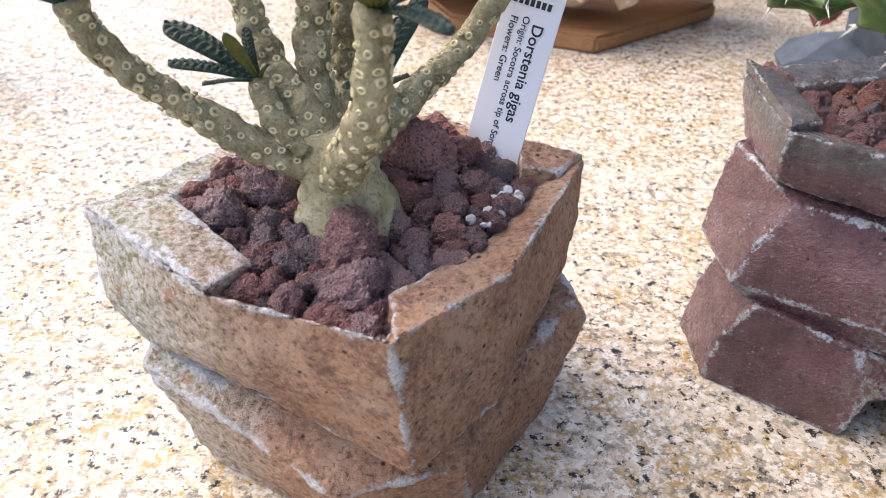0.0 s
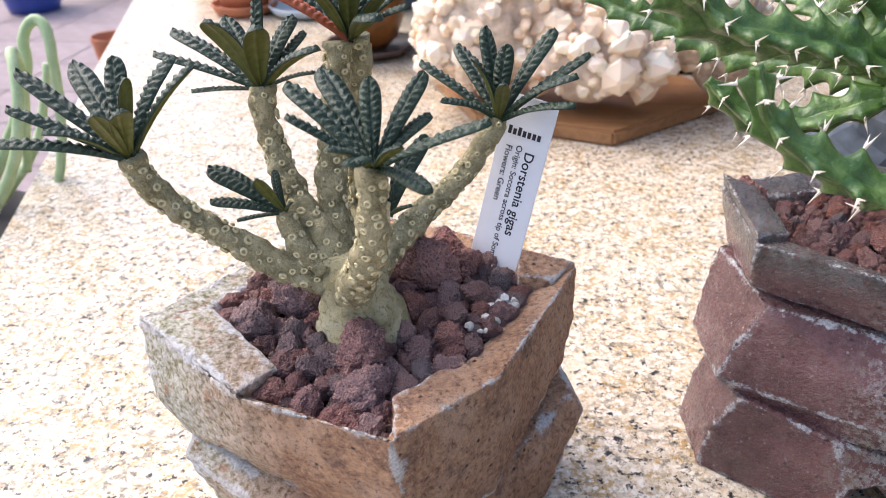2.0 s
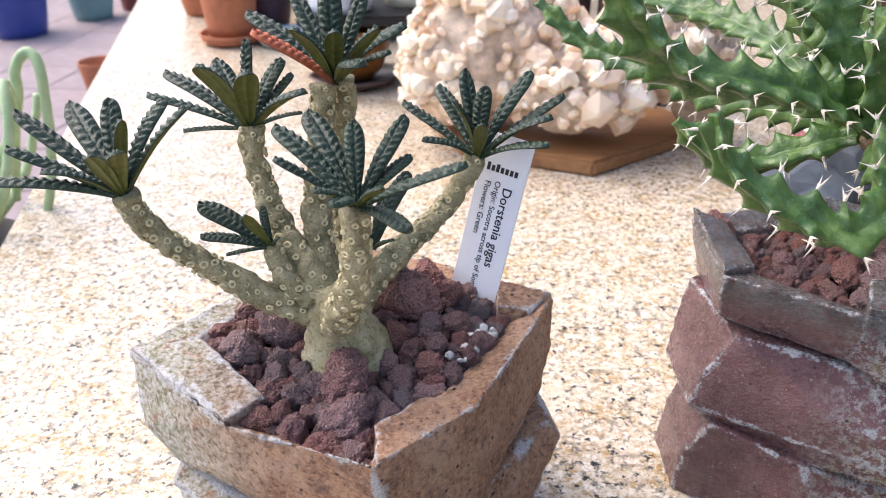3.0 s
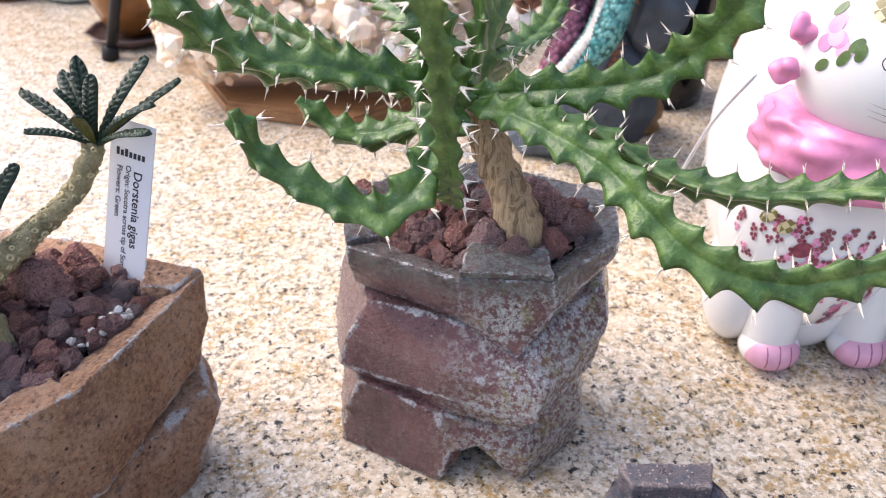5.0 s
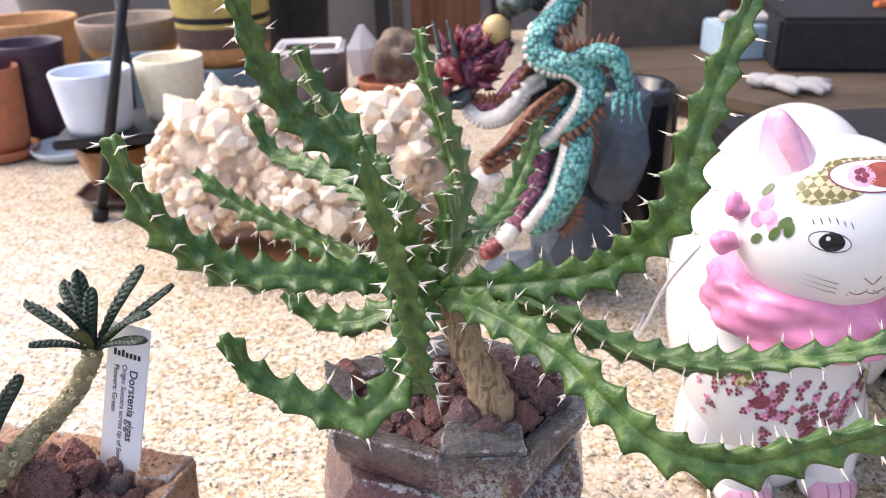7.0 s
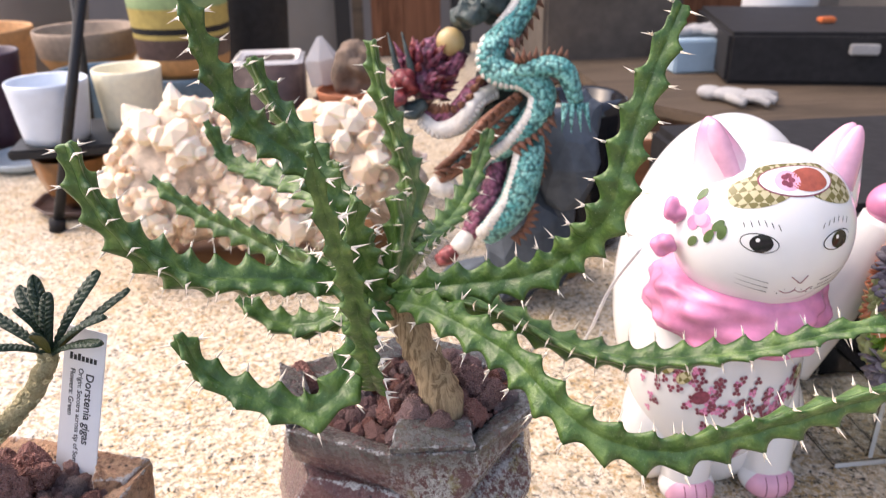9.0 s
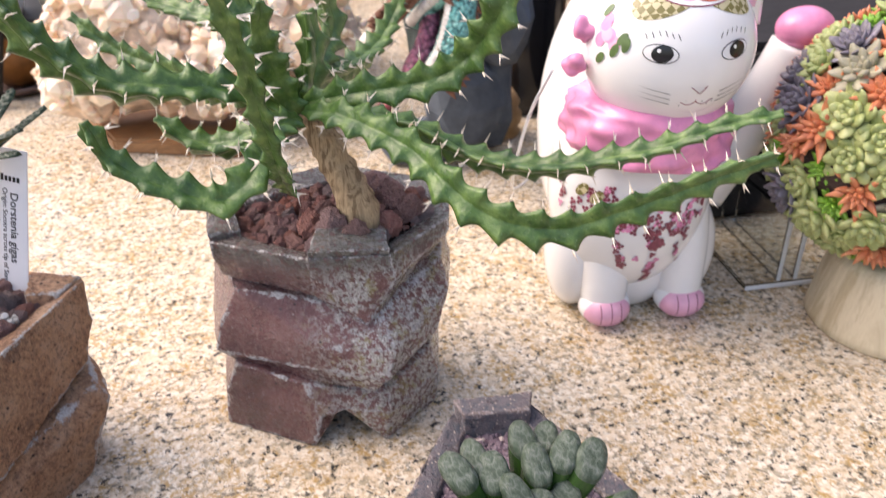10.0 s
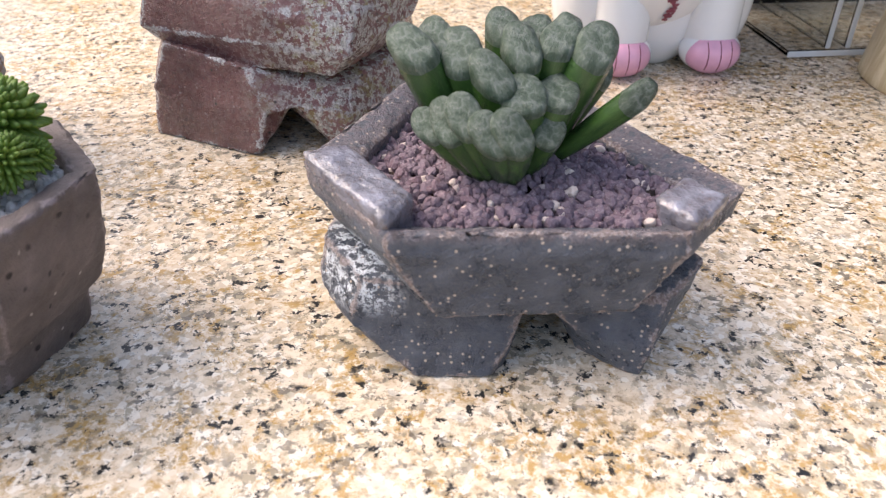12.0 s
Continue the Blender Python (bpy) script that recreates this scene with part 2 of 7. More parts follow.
def lava(name, coarse):
    """Porous lava; coarse is the size of its pattern, in cells a unit."""
    m, nt, b = material(name, 0.92, 0, 0.2)
    v = coords(nt)
    info = nt.nodes.new("ShaderNodeObjectInfo")
    geo = nt.nodes.new("ShaderNodeNewGeometry")
    add = nt.nodes.new("ShaderNodeMath")
    add.operation = "ADD"
    nt.links.new(info.outputs["Random"], add.inputs[0])
    nt.links.new(geo.outputs["Random Per Island"], add.inputs[1])
    fr = nt.nodes.new("ShaderNodeMath")
    fr.operation = "FRACT"
    nt.links.new(add.outputs[0], fr.inputs[0])
    tone = ramp(nt, fr.outputs[0], [(0.0, (0.36, 0.175, 0.165)), (0.25, (0.46, 0.30, 0.285)), (0.5, (0.46, 0.19, 0.14)), (0.68, (0.33, 0.265, 0.265)), (0.85, (0.40, 0.185, 0.16)), (1.0, (0.30, 0.235, 0.23))])
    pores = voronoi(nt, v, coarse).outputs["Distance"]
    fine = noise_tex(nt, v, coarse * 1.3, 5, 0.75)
    # Pore and hollow shade is put into the colour, crests paler
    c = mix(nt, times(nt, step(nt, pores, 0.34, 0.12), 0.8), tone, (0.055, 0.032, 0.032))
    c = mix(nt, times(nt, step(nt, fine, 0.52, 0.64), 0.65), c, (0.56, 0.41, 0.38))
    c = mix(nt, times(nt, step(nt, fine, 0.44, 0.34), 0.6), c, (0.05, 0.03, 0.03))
    colour(nt, b, c)
    bump(nt, b, mix(nt, 0.5, pores, fine), 0.0040)
    return m


GRANITE = granite()
BROWN = clay_brown()
MAROON = clay_maroon()
SLATE = clay_slate()
UMBER = clay_umber()


def lustre():
    """Thick lavender-grey glaze that pooled and stayed glossy, sky highlight painted into its colour."""
    m, nt, b = material("lavender_glaze", 0.08, 0, 0.8)
    v = coords(nt)
    n = noise_tex(nt, v, 140, 5, 0.65)
    pit = noise_tex(nt, v, 700, 4, 0.7)
    c = ramp(nt, n, [(0.32, (0.085, 0.075, 0.080)), (0.5, (0.17, 0.165, 0.19)), (0.7, (0.32, 0.32, 0.37))])
    c = mix(nt, times(nt, step(nt, pit, 0.58, 0.66), 0.6), c, (0.16, 0.10, 0.085))
    colour(nt, b, mix(nt, times(nt, edge_wear(nt, v, 190, 0.8, 1.05), 0.7), c, (0.40, 0.34, 0.33)))
    bump(nt, b, n, 0.0018)
    return m


LUSTRE = lustre()
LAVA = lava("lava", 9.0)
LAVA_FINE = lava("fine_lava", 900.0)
SOIL = simple("soil", (0.05, 0.03, 0.024), 0.95, var=0.4, scale=700, dist=0.001)
PAPER = simple("tag_plastic", (0.80, 0.81, 0.84), 0.5, var=0.03, scale=60, dist=0)
INK = simple("ink", (0.02, 0.02, 0.022), 0.6, var=0.05, dist=0)


def bark_mat():
    m, nt, b = material("stem_skin", 0.75)
    v = coords(nt)
    fine = noise_tex(nt, v, 900, 5, 0.7)
    mid = noise_tex(nt, v, 160, 4)
    c = ramp(nt, mid, [(0.3, (0.23, 0.20, 0.095)), (0.5, (0.42, 0.365, 0.195)), (0.75, (0.60, 0.53, 0.32))])
    c = mix(nt, times(nt, step(nt, fine, 0.5, 0.65), 0.6), c, (0.62, 0.55, 0.34))
    c = mix(nt, times(nt, step(nt, fine, 0.45, 0.35), 0.6), c, (0.15, 0.13, 0.06))
    colour(nt, b, c)
    bump(nt, b, fine, 0.0018)
    return m


def caudex_mat():
    m, nt, b = material("caudex_skin", 0.6)
    v = coords(nt)
    fine = noise_tex(nt, v, 700, 5, 0.7)
    sep = nt.nodes.new("ShaderNodeSeparateXYZ")
    nt.links.new(v, sep.inputs[0])
    mid = noise_tex(nt, v, 120, 4)
    c = ramp(nt, mid, [(0.3, (0.32, 0.27, 0.13)), (0.5, (0.50, 0.44, 0.25)), (0.72, (0.66, 0.60, 0.40))])
    c = mix(nt, times(nt, step(nt, fine, 0.52, 0.60), 0.75), c, (0.25, 0.20, 0.08))
    colour(nt, b, c)
    bump(nt, b, fine, 0.0014)
    return m


def leaf_mat(name, dark, light, rough=0.4, scale=600, dist=0.0005):
    m, nt, b = material(name, rough, 0, 0.35)
    v = coords(nt)
    info = nt.nodes.new("ShaderNodeObjectInfo")
    n = noise_tex(nt, v, scale, 4)
    c = ramp(nt, n, [(0.3, dark), (0.7, light)])
    c = mix(nt, times(nt, info.outputs["Random"], 0.35), c, tuple(x * 0.6 for x in dark))
    colour(nt, b, c)
    if dist:
        bump(nt, b, n, dist)
    return m


STEM = bark_mat()
CAUDEX = caudex_mat()
SCAR = simple("leaf_scar", (0.62, 0.54, 0.31), 0.75, var=0.25, scale=900)
SCAR_PIT = simple("leaf_scar_pit", (0.36, 0.31, 0.15), 0.85, var=0.3, scale=900)
LEAF_TOP = leaf_mat("dark_leaf", (0.012, 0.030, 0.014), (0.042, 0.066, 0.040), 0.30, 30, 0.0006)
LEAF_UNDER = leaf_mat("leaf_underside", (0.085, 0.10, 0.018), (0.16, 0.17, 0.045), 0.5, 14, 0.0)
LEAF_RED = leaf_mat("dying_leaf", (0.42, 0.09, 0.035), (0.55, 0.17, 0.07), 0.5, 14, 0.0)


def succulent_mat(name, dark, light, rough=0.38, size=1.0):
    m, nt, b = material(name, rough)
    v = coords(nt)
    n1 = noise_tex(nt, v, 90 * size, 4)
    n2 = noise_tex(nt, v, 900 * size, 3)
    info = nt.nodes.new("ShaderNodeObjectInfo")
    c = ramp(nt, n1, [(0.3, dark), (0.7, light)])
    c = mix(nt, times(nt, info.outputs["Random"], 0.4), c, dark)
    c = mix(nt, times(nt, step(nt, n2, 0.6, 0.75), 0.3), c, tuple(min(1, x * 2.2) for x in light))
    colour(nt, b, c)
    b.inputs["Subsurface Weight"].default_value = 0.12
    b.inputs["Subsurface Radius"].default_value = (0.002, 0.003, 0.001)
    bump(nt, b, n2, 0.00015)
    return m


EUPH, ent, eb = material("spiny_green", 0.38)
ev = coords(ent)
e1, e2, e3 = noise_tex(ent, ev, 150, 4, 0.6), noise_tex(ent, ev, 1100, 3), noise_tex(ent, ev, 60, 3)
ec = ramp(ent, e1, [(0.28, (0.020, 0.058, 0.012)), (0.5, (0.052, 0.116, 0.021)), (0.72, (0.150, 0.238, 0.058))])
ec = mix(ent, times(ent, step(ent, e3, 0.5, 0.7), 0.45), ec, (0.12, 0.20, 0.055))
ec = mix(ent, times(ent, step(ent, e2, 0.64, 0.74), 0.45), ec, (0.30, 0.38, 0.24))
colour(ent, eb, ec)
bump(ent, eb, e1, 0.0012)
SPINE = simple("spine", (0.82, 0.72, 0.60), 0.5, var=0.25, scale=900, dist=0)
HAWORTHIA = succulent_mat("leathery_green", (0.018, 0.046, 0.013), (0.055, 0.122, 0.026), 0.26, 0.03)
WINDOW_END, wnt, wb = material("grey_leaf_end", 0.4)
wv = coords(wnt)
w1, w2 = noise_tex(wnt, wv, 5, 5, 0.65, 0.8), noise_tex(wnt, wv, 16, 4, 0.7)
wc = ramp(wnt, w1, [(0.36, (0.030, 0.055, 0.030)), (0.48, (0.060, 0.088, 0.058)), (0.62, (0.14, 0.165, 0.135))])
wc = mix(wnt, times(wnt, step(wnt, w2, 0.58, 0.68), 0.3), wc, (0.36, 0.35, 0.30))
colour(wnt, wb, wc)
bump(wnt, wb, w2, 0.0006)
LIME = succulent_mat("lime_green", (0.10, 0.25, 0.015), (0.25, 0.44, 0.06), 0.45, 0.016)
MOSSY = succulent_mat("mossy_green", (0.05, 0.11, 0.010), (0.16, 0.25, 0.030), 0.55, 0.016)
PALE = succulent_mat("pale_green", (0.22, 0.28, 0.09), (0.46, 0.48, 0.22), 0.4, 0.016)
ORANGE = succulent_mat("orange_red", (0.46, 0.13, 0.06), (0.72, 0.33, 0.16), 0.4, 0.016)
DUSKY = succulent_mat("dusky_grey", (0.10, 0.09, 0.11), (0.24, 0.22, 0.26), 0.5, 0.016)
SAGE = succulent_mat("sage_pink", (0.24, 0.23, 0.16), (0.40, 0.37, 0.26), 0.45, 0.016)


def grit(name, stops):
    m, nt, b = material(name, 0.85, 0, 0.3)
    v = coords(nt)
    geo = nt.nodes.new("ShaderNodeNewGeometry")
    c = ramp(nt, geo.outputs["Random Per Island"], stops)
    n = noise_tex(nt, v, 1500, 4)
    c = mix(nt, times(nt, step(nt, n, 0.5, 0.75), 0.35), c, (0.5, 0.45, 0.45))
    colour(nt, b, c)
    bump(nt, b, n, 0.0004)
    return m


GRIT_PURPLE = grit("purple_grit", [(0.0, (0.105, 0.075, 0.095)), (0.5, (0.20, 0.150, 0.175)), (0.88, (0.15, 0.095, 0.115)), (0.955, (0.25, 0.18, 0.20)), (0.975, (0.62, 0.52, 0.45))])
GRIT_WHITE = grit("white_grit", [(0.0, (0.30, 0.29, 0.26)), (0.5, (0.55, 0.53, 0.50)), (1.0, (0.68, 0.66, 0.62))])

CERAMIC = simple("white_glazed_ceramic", (0.80, 0.79, 0.77), 0.12, var=0.03, scale=40, dist=0)
PINK = simple("pink_glaze", (0.74, 0.27, 0.45), 0.15, var=0.28, scale=55, dist=0)
PINK_PALE = simple("pale_pink_glaze", (0.80, 0.42, 0.55), 0.15, var=0.2, scale=60, dist=0)
BLACK_GLAZE = simple("black_glaze", (0.012, 0.012, 0.014), 0.12, var=0.1, dist=0)
MAROON_INK = simple("maroon_decal", (0.26, 0.06, 0.09), 0.3, var=0.4, scale=500, dist=0)
RED_INK = simple("red_decal", (0.42, 0.10, 0.06), 0.3, var=0.3, scale=250, dist=0)
GREEN_INK = simple("green_decal", (0.10, 0.16, 0.05), 0.3, var=0.3, scale=300, dist=0)
CHECK_INK, cnt, cbs = material("checked_olive_decal", 0.25)
chk = cnt.nodes.new("ShaderNodeTexChecker")
chk.inputs["Scale"].default_value = 330
chk.inputs["Color1"].default_value = (0.17, 0.15, 0.05, 1)
chk.inputs["Color2"].default_value = (0.50, 0.45, 0.27, 1)
crot = cnt.nodes.new("ShaderNodeMapping")
crot.inputs["Rotation"].default_value = (0.5, 0.7, 0.6)
cnt.links.new(coords(cnt), crot.inputs["Vector"])
cnt.links.new(crot.outputs[0], chk.inputs["Vector"])
colour(cnt, cbs, chk.outputs["Color"])
EAR_FADE, fnt, fbs = material("pink_to_white_glaze", 0.14)
fsep = fnt.nodes.new("ShaderNodeSeparateXYZ")
fv = coords(fnt)
fnt.links.new(fv, fsep.inputs[0])
fmix = mix(fnt, step(fnt, fsep.outputs[2], 0.182, 0.206), (0.80, 0.76, 0.75), (0.76, 0.30, 0.46))
colour(fnt, fbs, mix(fnt, times(fnt, step(fnt, noise_tex(fnt, fv, 90, 4), 0.45, 0.7), 0.35), fmix, (0.80, 0.70, 0.70)))
IRON = simple("black_iron", (0.018, 0.018, 0.02), 0.5, 0.3, var=0.2, scale=200)
TERRACOTTA = simple("terracotta", (0.42, 0.15, 0.07), 0.8, var=0.2, scale=90)
WHITE_POT = simple("blue_white_glaze", (0.66, 0.72, 0.80), 0.35, var=0.06, scale=60)
CREAM_POT = simple("cream_glaze", (0.86, 0.80, 0.60), 0.55, var=0.08, scale=150, dist=0.001)
PURPLE_POT = simple("purple_glaze", (0.05, 0.022, 0.04), 0.4, var=0.2)
OCHRE = simple("ochre_clay", (0.50, 0.26, 0.10), 0.7, var=0.2)
TAUPE = simple("taupe_clay", (0.30, 0.22, 0.16), 0.7, var=0.2)
SAUCER = simple("pale_saucer_glaze", (0.46, 0.52, 0.55), 0.35, var=0.08)
DUSTY_CARD = simple("dusty_card", (0.095, 0.078, 0.064), 0.9, var=0.25, scale=40)
TEAL = simple("teal_glaze", (0.16, 0.30, 0.30), 0.4, var=0.2)
YELLOW = simple("yellow_glaze", (0.46, 0.35, 0.10), 0.5, var=0.15)
LEAFGREEN = simple("green_glaze", (0.26, 0.36, 0.16), 0.5, var=0.15)
CHARCOAL = simple("charcoal", (0.022, 0.021, 0.022), 0.65, var=0.25, scale=100, spec=0.2)
SLATEBLUE = simple("slate_blue_glaze", (0.11, 0.17, 0.22), 0.4, var=0.2)
UMBER_POT = simple("umber_glaze", (0.10, 0.060, 0.050), 0.45, var=0.3, scale=120)
COBALT = simple("cobalt_glaze", (0.03, 0.06, 0.28), 0.35, var=0.2)
AMBER = simple("amber_lustre", (0.26, 0.11, 0.03), 0.3, 0.1, var=0.4, scale=60)
QUARTZ, qnt, qb = material("peach_crystal", 0.45)
qv = coords(qnt)
qinfo = qnt.nodes.new("ShaderNodeObjectInfo")
qn = noise_tex(qnt, qv, 2.0, 4)
qgeo = qnt.nodes.new("ShaderNodeNewGeometry")
qadd = qnt.nodes.new("ShaderNodeMath")
qadd.operation = "ADD"
qnt.links.new(qinfo.outputs["Random"], qadd.inputs[0])
qnt.links.new(qgeo.outputs["Random Per Island"], qadd.inputs[1])
qfr = qnt.nodes.new("ShaderNodeMath")
qfr.operation = "FRACT"
qnt.links.new(qadd.outputs[0], qfr.inputs[0])
qc = ramp(qnt, qfr.outputs[0], [(0.0, (0.78, 0.58, 0.40)), (0.5, (0.86, 0.71, 0.53)), (1.0, (0.92, 0.83, 0.70))])
colour(qnt, qb, mix(qnt, times(qnt, step(qnt, qn, 0.5, 0.75), 0.5), qc, (0.78, 0.60, 0.46)))
qb.inputs["Subsurface Weight"].default_value = 0.5
qb.inputs["Subsurface Radius"].default_value = (0.01, 0.006, 0.004)
bump(qnt, qb, qn, 0.0006)
MATRIX_ROCK = simple("matrix_rock", (0.66, 0.52, 0.39), 0.85, var=0.45, scale=90, dist=0.003)
BROWN_ROCK = simple("brown_rock", (0.20, 0.14, 0.10), 0.85, var=0.45, scale=120, dist=0.003)
CLEAR_QUARTZ = simple("milky_quartz", (0.76, 0.72, 0.68), 0.2, var=0.08, scale=60, dist=0.0004)
GREY_ROCK = simple("grey_painted_rock", (0.080, 0.100, 0.125), 0.7, var=0.35, scale=70, dist=0.002)


def scaled(name, c1, c2, scale=260):
    m, nt, b = material(name, 0.38)
    v = coords(nt)
    vo = voronoi(nt, v, scale)
    n = noise_tex(nt, v, 70, 3)
    c = ramp(nt, n, [(0.35, c1), (0.65, c2)])
    c = mix(nt, step(nt, vo.outputs["Distance"], 0.45, 0.75), c, tuple(x * 0.35 for x in c1))
    colour(nt, b, c)
    bump(nt, b, vo.outputs["Distance"], -0.0018)
    return m


SCALE_TEAL = scaled("turquoise_scales", (0.05, 0.28, 0.27), (0.24, 0.54, 0.48), 330)
SCALE_PINK = scaled("magenta_scales", (0.20, 0.045, 0.09), (0.38, 0.13, 0.20))
SCALE_RED = scaled("red_head", (0.20, 0.03, 0.035), (0.30, 0.07, 0.07), 180)
BELLY = simple("cream_belly", (0.70, 0.66, 0.59), 0.4, var=0.2, scale=160, dist=0.0012)
FIN = simple("rust_fin", (0.20, 0.085, 0.05), 0.6, var=0.35, scale=250, dist=0.0006)
EGG = simple("ochre_pearl", (0.50, 0.36, 0.16), 0.3, var=0.1, scale=60, dist=0)
DARK_HEAD = simple("dark_green_head", (0.04, 0.06, 0.055), 0.5, var=0.5, scale=200, dist=0.002)


def wood(name, c1, c2, rough=0.6, axis=1, scale=30):
    m, nt, b = material(name, rough)
    v = coords(nt)
    mp = nt.nodes.new("ShaderNodeMapping")
    s = [1.0, 1.0, 1.0]
    s[axis] = 0.08
    mp.inputs["Scale"].default_value = s
    nt.links.new(v, mp.inputs["Vector"])
    n = noise_tex(nt, mp.outputs[0], scale, 6, 0.65, 0.8)
    fine = noise_tex(nt, mp.outputs[0], scale * 9, 4, 0.6)
    c = ramp(nt, n, [(0.3, c1), (0.5, c2), (0.62, c1), (0.75, c2)])
    c = mix(nt, times(nt, step(nt, fine, 0.5, 0.75), 0.35), c, c1)
    colour(nt, b, c)
    bump(nt, b, fine, 0.0006)
    return m


WOODY = wood("fibrous_stem", (0.17, 0.11, 0.055), (0.50, 0.37, 0.22), 0.85, 2, 260)
PALE_WOOD = wood("pale_turned_wood", (0.46, 0.37, 0.23), (0.64, 0.55, 0.38), 0.6, 2, 60)
BOARD_WOOD = wood("stained_board", (0.20, 0.095, 0.035), (0.32, 0.16, 0.065), 0.5, 0, 60)
PLANK_WOOD = wood("red_brown_plank", (0.10, 0.042, 0.022), (0.20, 0.09, 0.05), 0.6, 2, 25)
ORANGE_WOOD = wood("orange_plank", (0.16, 0.065, 0.028), (0.24, 0.10, 0.045), 0.6, 0, 25)
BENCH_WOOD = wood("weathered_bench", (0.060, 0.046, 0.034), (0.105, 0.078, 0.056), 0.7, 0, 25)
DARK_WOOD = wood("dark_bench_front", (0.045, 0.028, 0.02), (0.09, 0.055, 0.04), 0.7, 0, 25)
for w in (BENCH_WOOD, DARK_WOOD, PLANK_WOOD):
    w.node_tree.nodes["Principled BSDF"].inputs["Specular IOR Level"].default_value = 0.12
WALL_PAINT = simple("grey_wall", (0.165, 0.152, 0.138), 0.85, var=0.08, scale=12)
PAVER = simple("pink_paver", (0.29, 0.23, 0.23), 0.85, var=0.18, scale=14, dist=0.001)
JOINT = simple("paver_joint", (0.22, 0.18, 0.17), 0.9, var=0.2, scale=30)
GLOVE = simple("knit_glove", (0.36, 0.35, 0.34), 0.9, var=0.12, scale=300, dist=0.001)
PLASTIC_WHITE = simple("white_plastic", (0.72, 0.73, 0.74), 0.4, var=0.04, dist=0)
PLASTIC_BLUE = simple("blue_plastic", (0.04, 0.10, 0.42), 0.4, var=0.05, dist=0)
BOX_BLUE = simple("pale_blue_card", (0.36, 0.48, 0.56), 0.6, var=0.08, scale=60)
ORANGE_BIT = simple("orange_plastic", (0.60, 0.16, 0.05), 0.5, var=0.1, dist=0)
STALK = succulent_mat("celadon_stalk", (0.30, 0.42, 0.20), (0.46, 0.56, 0.32), 0.5)
ACRYLIC_EDGE = simple("bright_acrylic_edge", (0.72, 0.74, 0.74), 0.3, var=0.05, dist=0)
ACRYLIC, ant, ab = material("clear_acrylic", 0.03)
ab.inputs["Transmission Weight"].default_value = 1.0
ab.inputs["IOR"].default_value = 1.15
ab.inputs["Base Color"].default_value = (0.93, 0.95, 0.95, 1)


# ---- mesh helpers ----
def mesh_of(bm, mats, smooth=True):
    me = bpy.data.meshes.new("m")
    bmesh.ops.recalc_face_normals(bm, faces=bm.faces)
    bm.to_mesh(me)
    bm.free()
    for m in mats if isinstance(mats, (list, tuple)) else [mats]:
        me.materials.append(m)
    if smooth:
        me.polygons.foreach_set("use_smooth", [True] * len(me.polygons))
    return me


def part(name, data, mats=None, parent=None, label="", smooth=True):
    if isinstance(data, bmesh.types.BMesh):
        data = mesh_of(data, mats, smooth)
    ob = new(name, data)
    if parent:
        ob.parent = parent
    if label:
        ob["label"] = label
    return ob


def thing(name, at, label, category, group="", kind=""):
    ob = new(name)
    ob.empty_display_size = 0.01
    ob.location = at
    return tagged(ob, label, category, group, kind)


def tidy(bm, longest, rounds=4):
    """Split faces until no edge is longer than that."""
    for _ in range(rounds):
        edges = [e for e in bm.edges if e.calc_length() > longest]
        if not edges:
            break
        bmesh.ops.subdivide_edges(bm, edges=edges, cuts=1, use_grid_fill=True)
        bmesh.ops.triangulate(bm, faces=[f for f in bm.faces if len(f.verts) > 4])


def roughen(bm, amount, scale, seed=0.0):
    bm.normal_update()
    off = Vector((seed, seed * 1.7, seed * 0.3))
    moves = [(v, v.normal * (noise.noise(v.co * scale + off) + 0.5 * noise.noise(v.co * scale * 2.7 + off)) * amount) for v in bm.verts]
    for v, d in moves:
        v.co += d


def loft(bm, rings, origin=(0, 0, 0), cap_first=True, cap_last=True, mat=0):
    """Skins rings of corners, each a list of (x, y, z) in world metres, into one closed shell round origin."""
    o = Vector(origin)
    rows = [[bm.verts.new(Vector(p) - o) for p in ring] for ring in rings]
    faces = []
    for a, b in zip(rows, rows[1:]):
        n = len(a)
        for i in range(n):
            faces.append(bm.faces.new((a[i], a[(i + 1) % n], b[(i + 1) % n], b[i])))
    if cap_first:
        faces.append(bm.faces.new(rows[0][::-1]))
    if cap_last:
        faces.append(bm.faces.new(rows[-1]))
    for f in faces:
        f.material_index = mat
    return faces


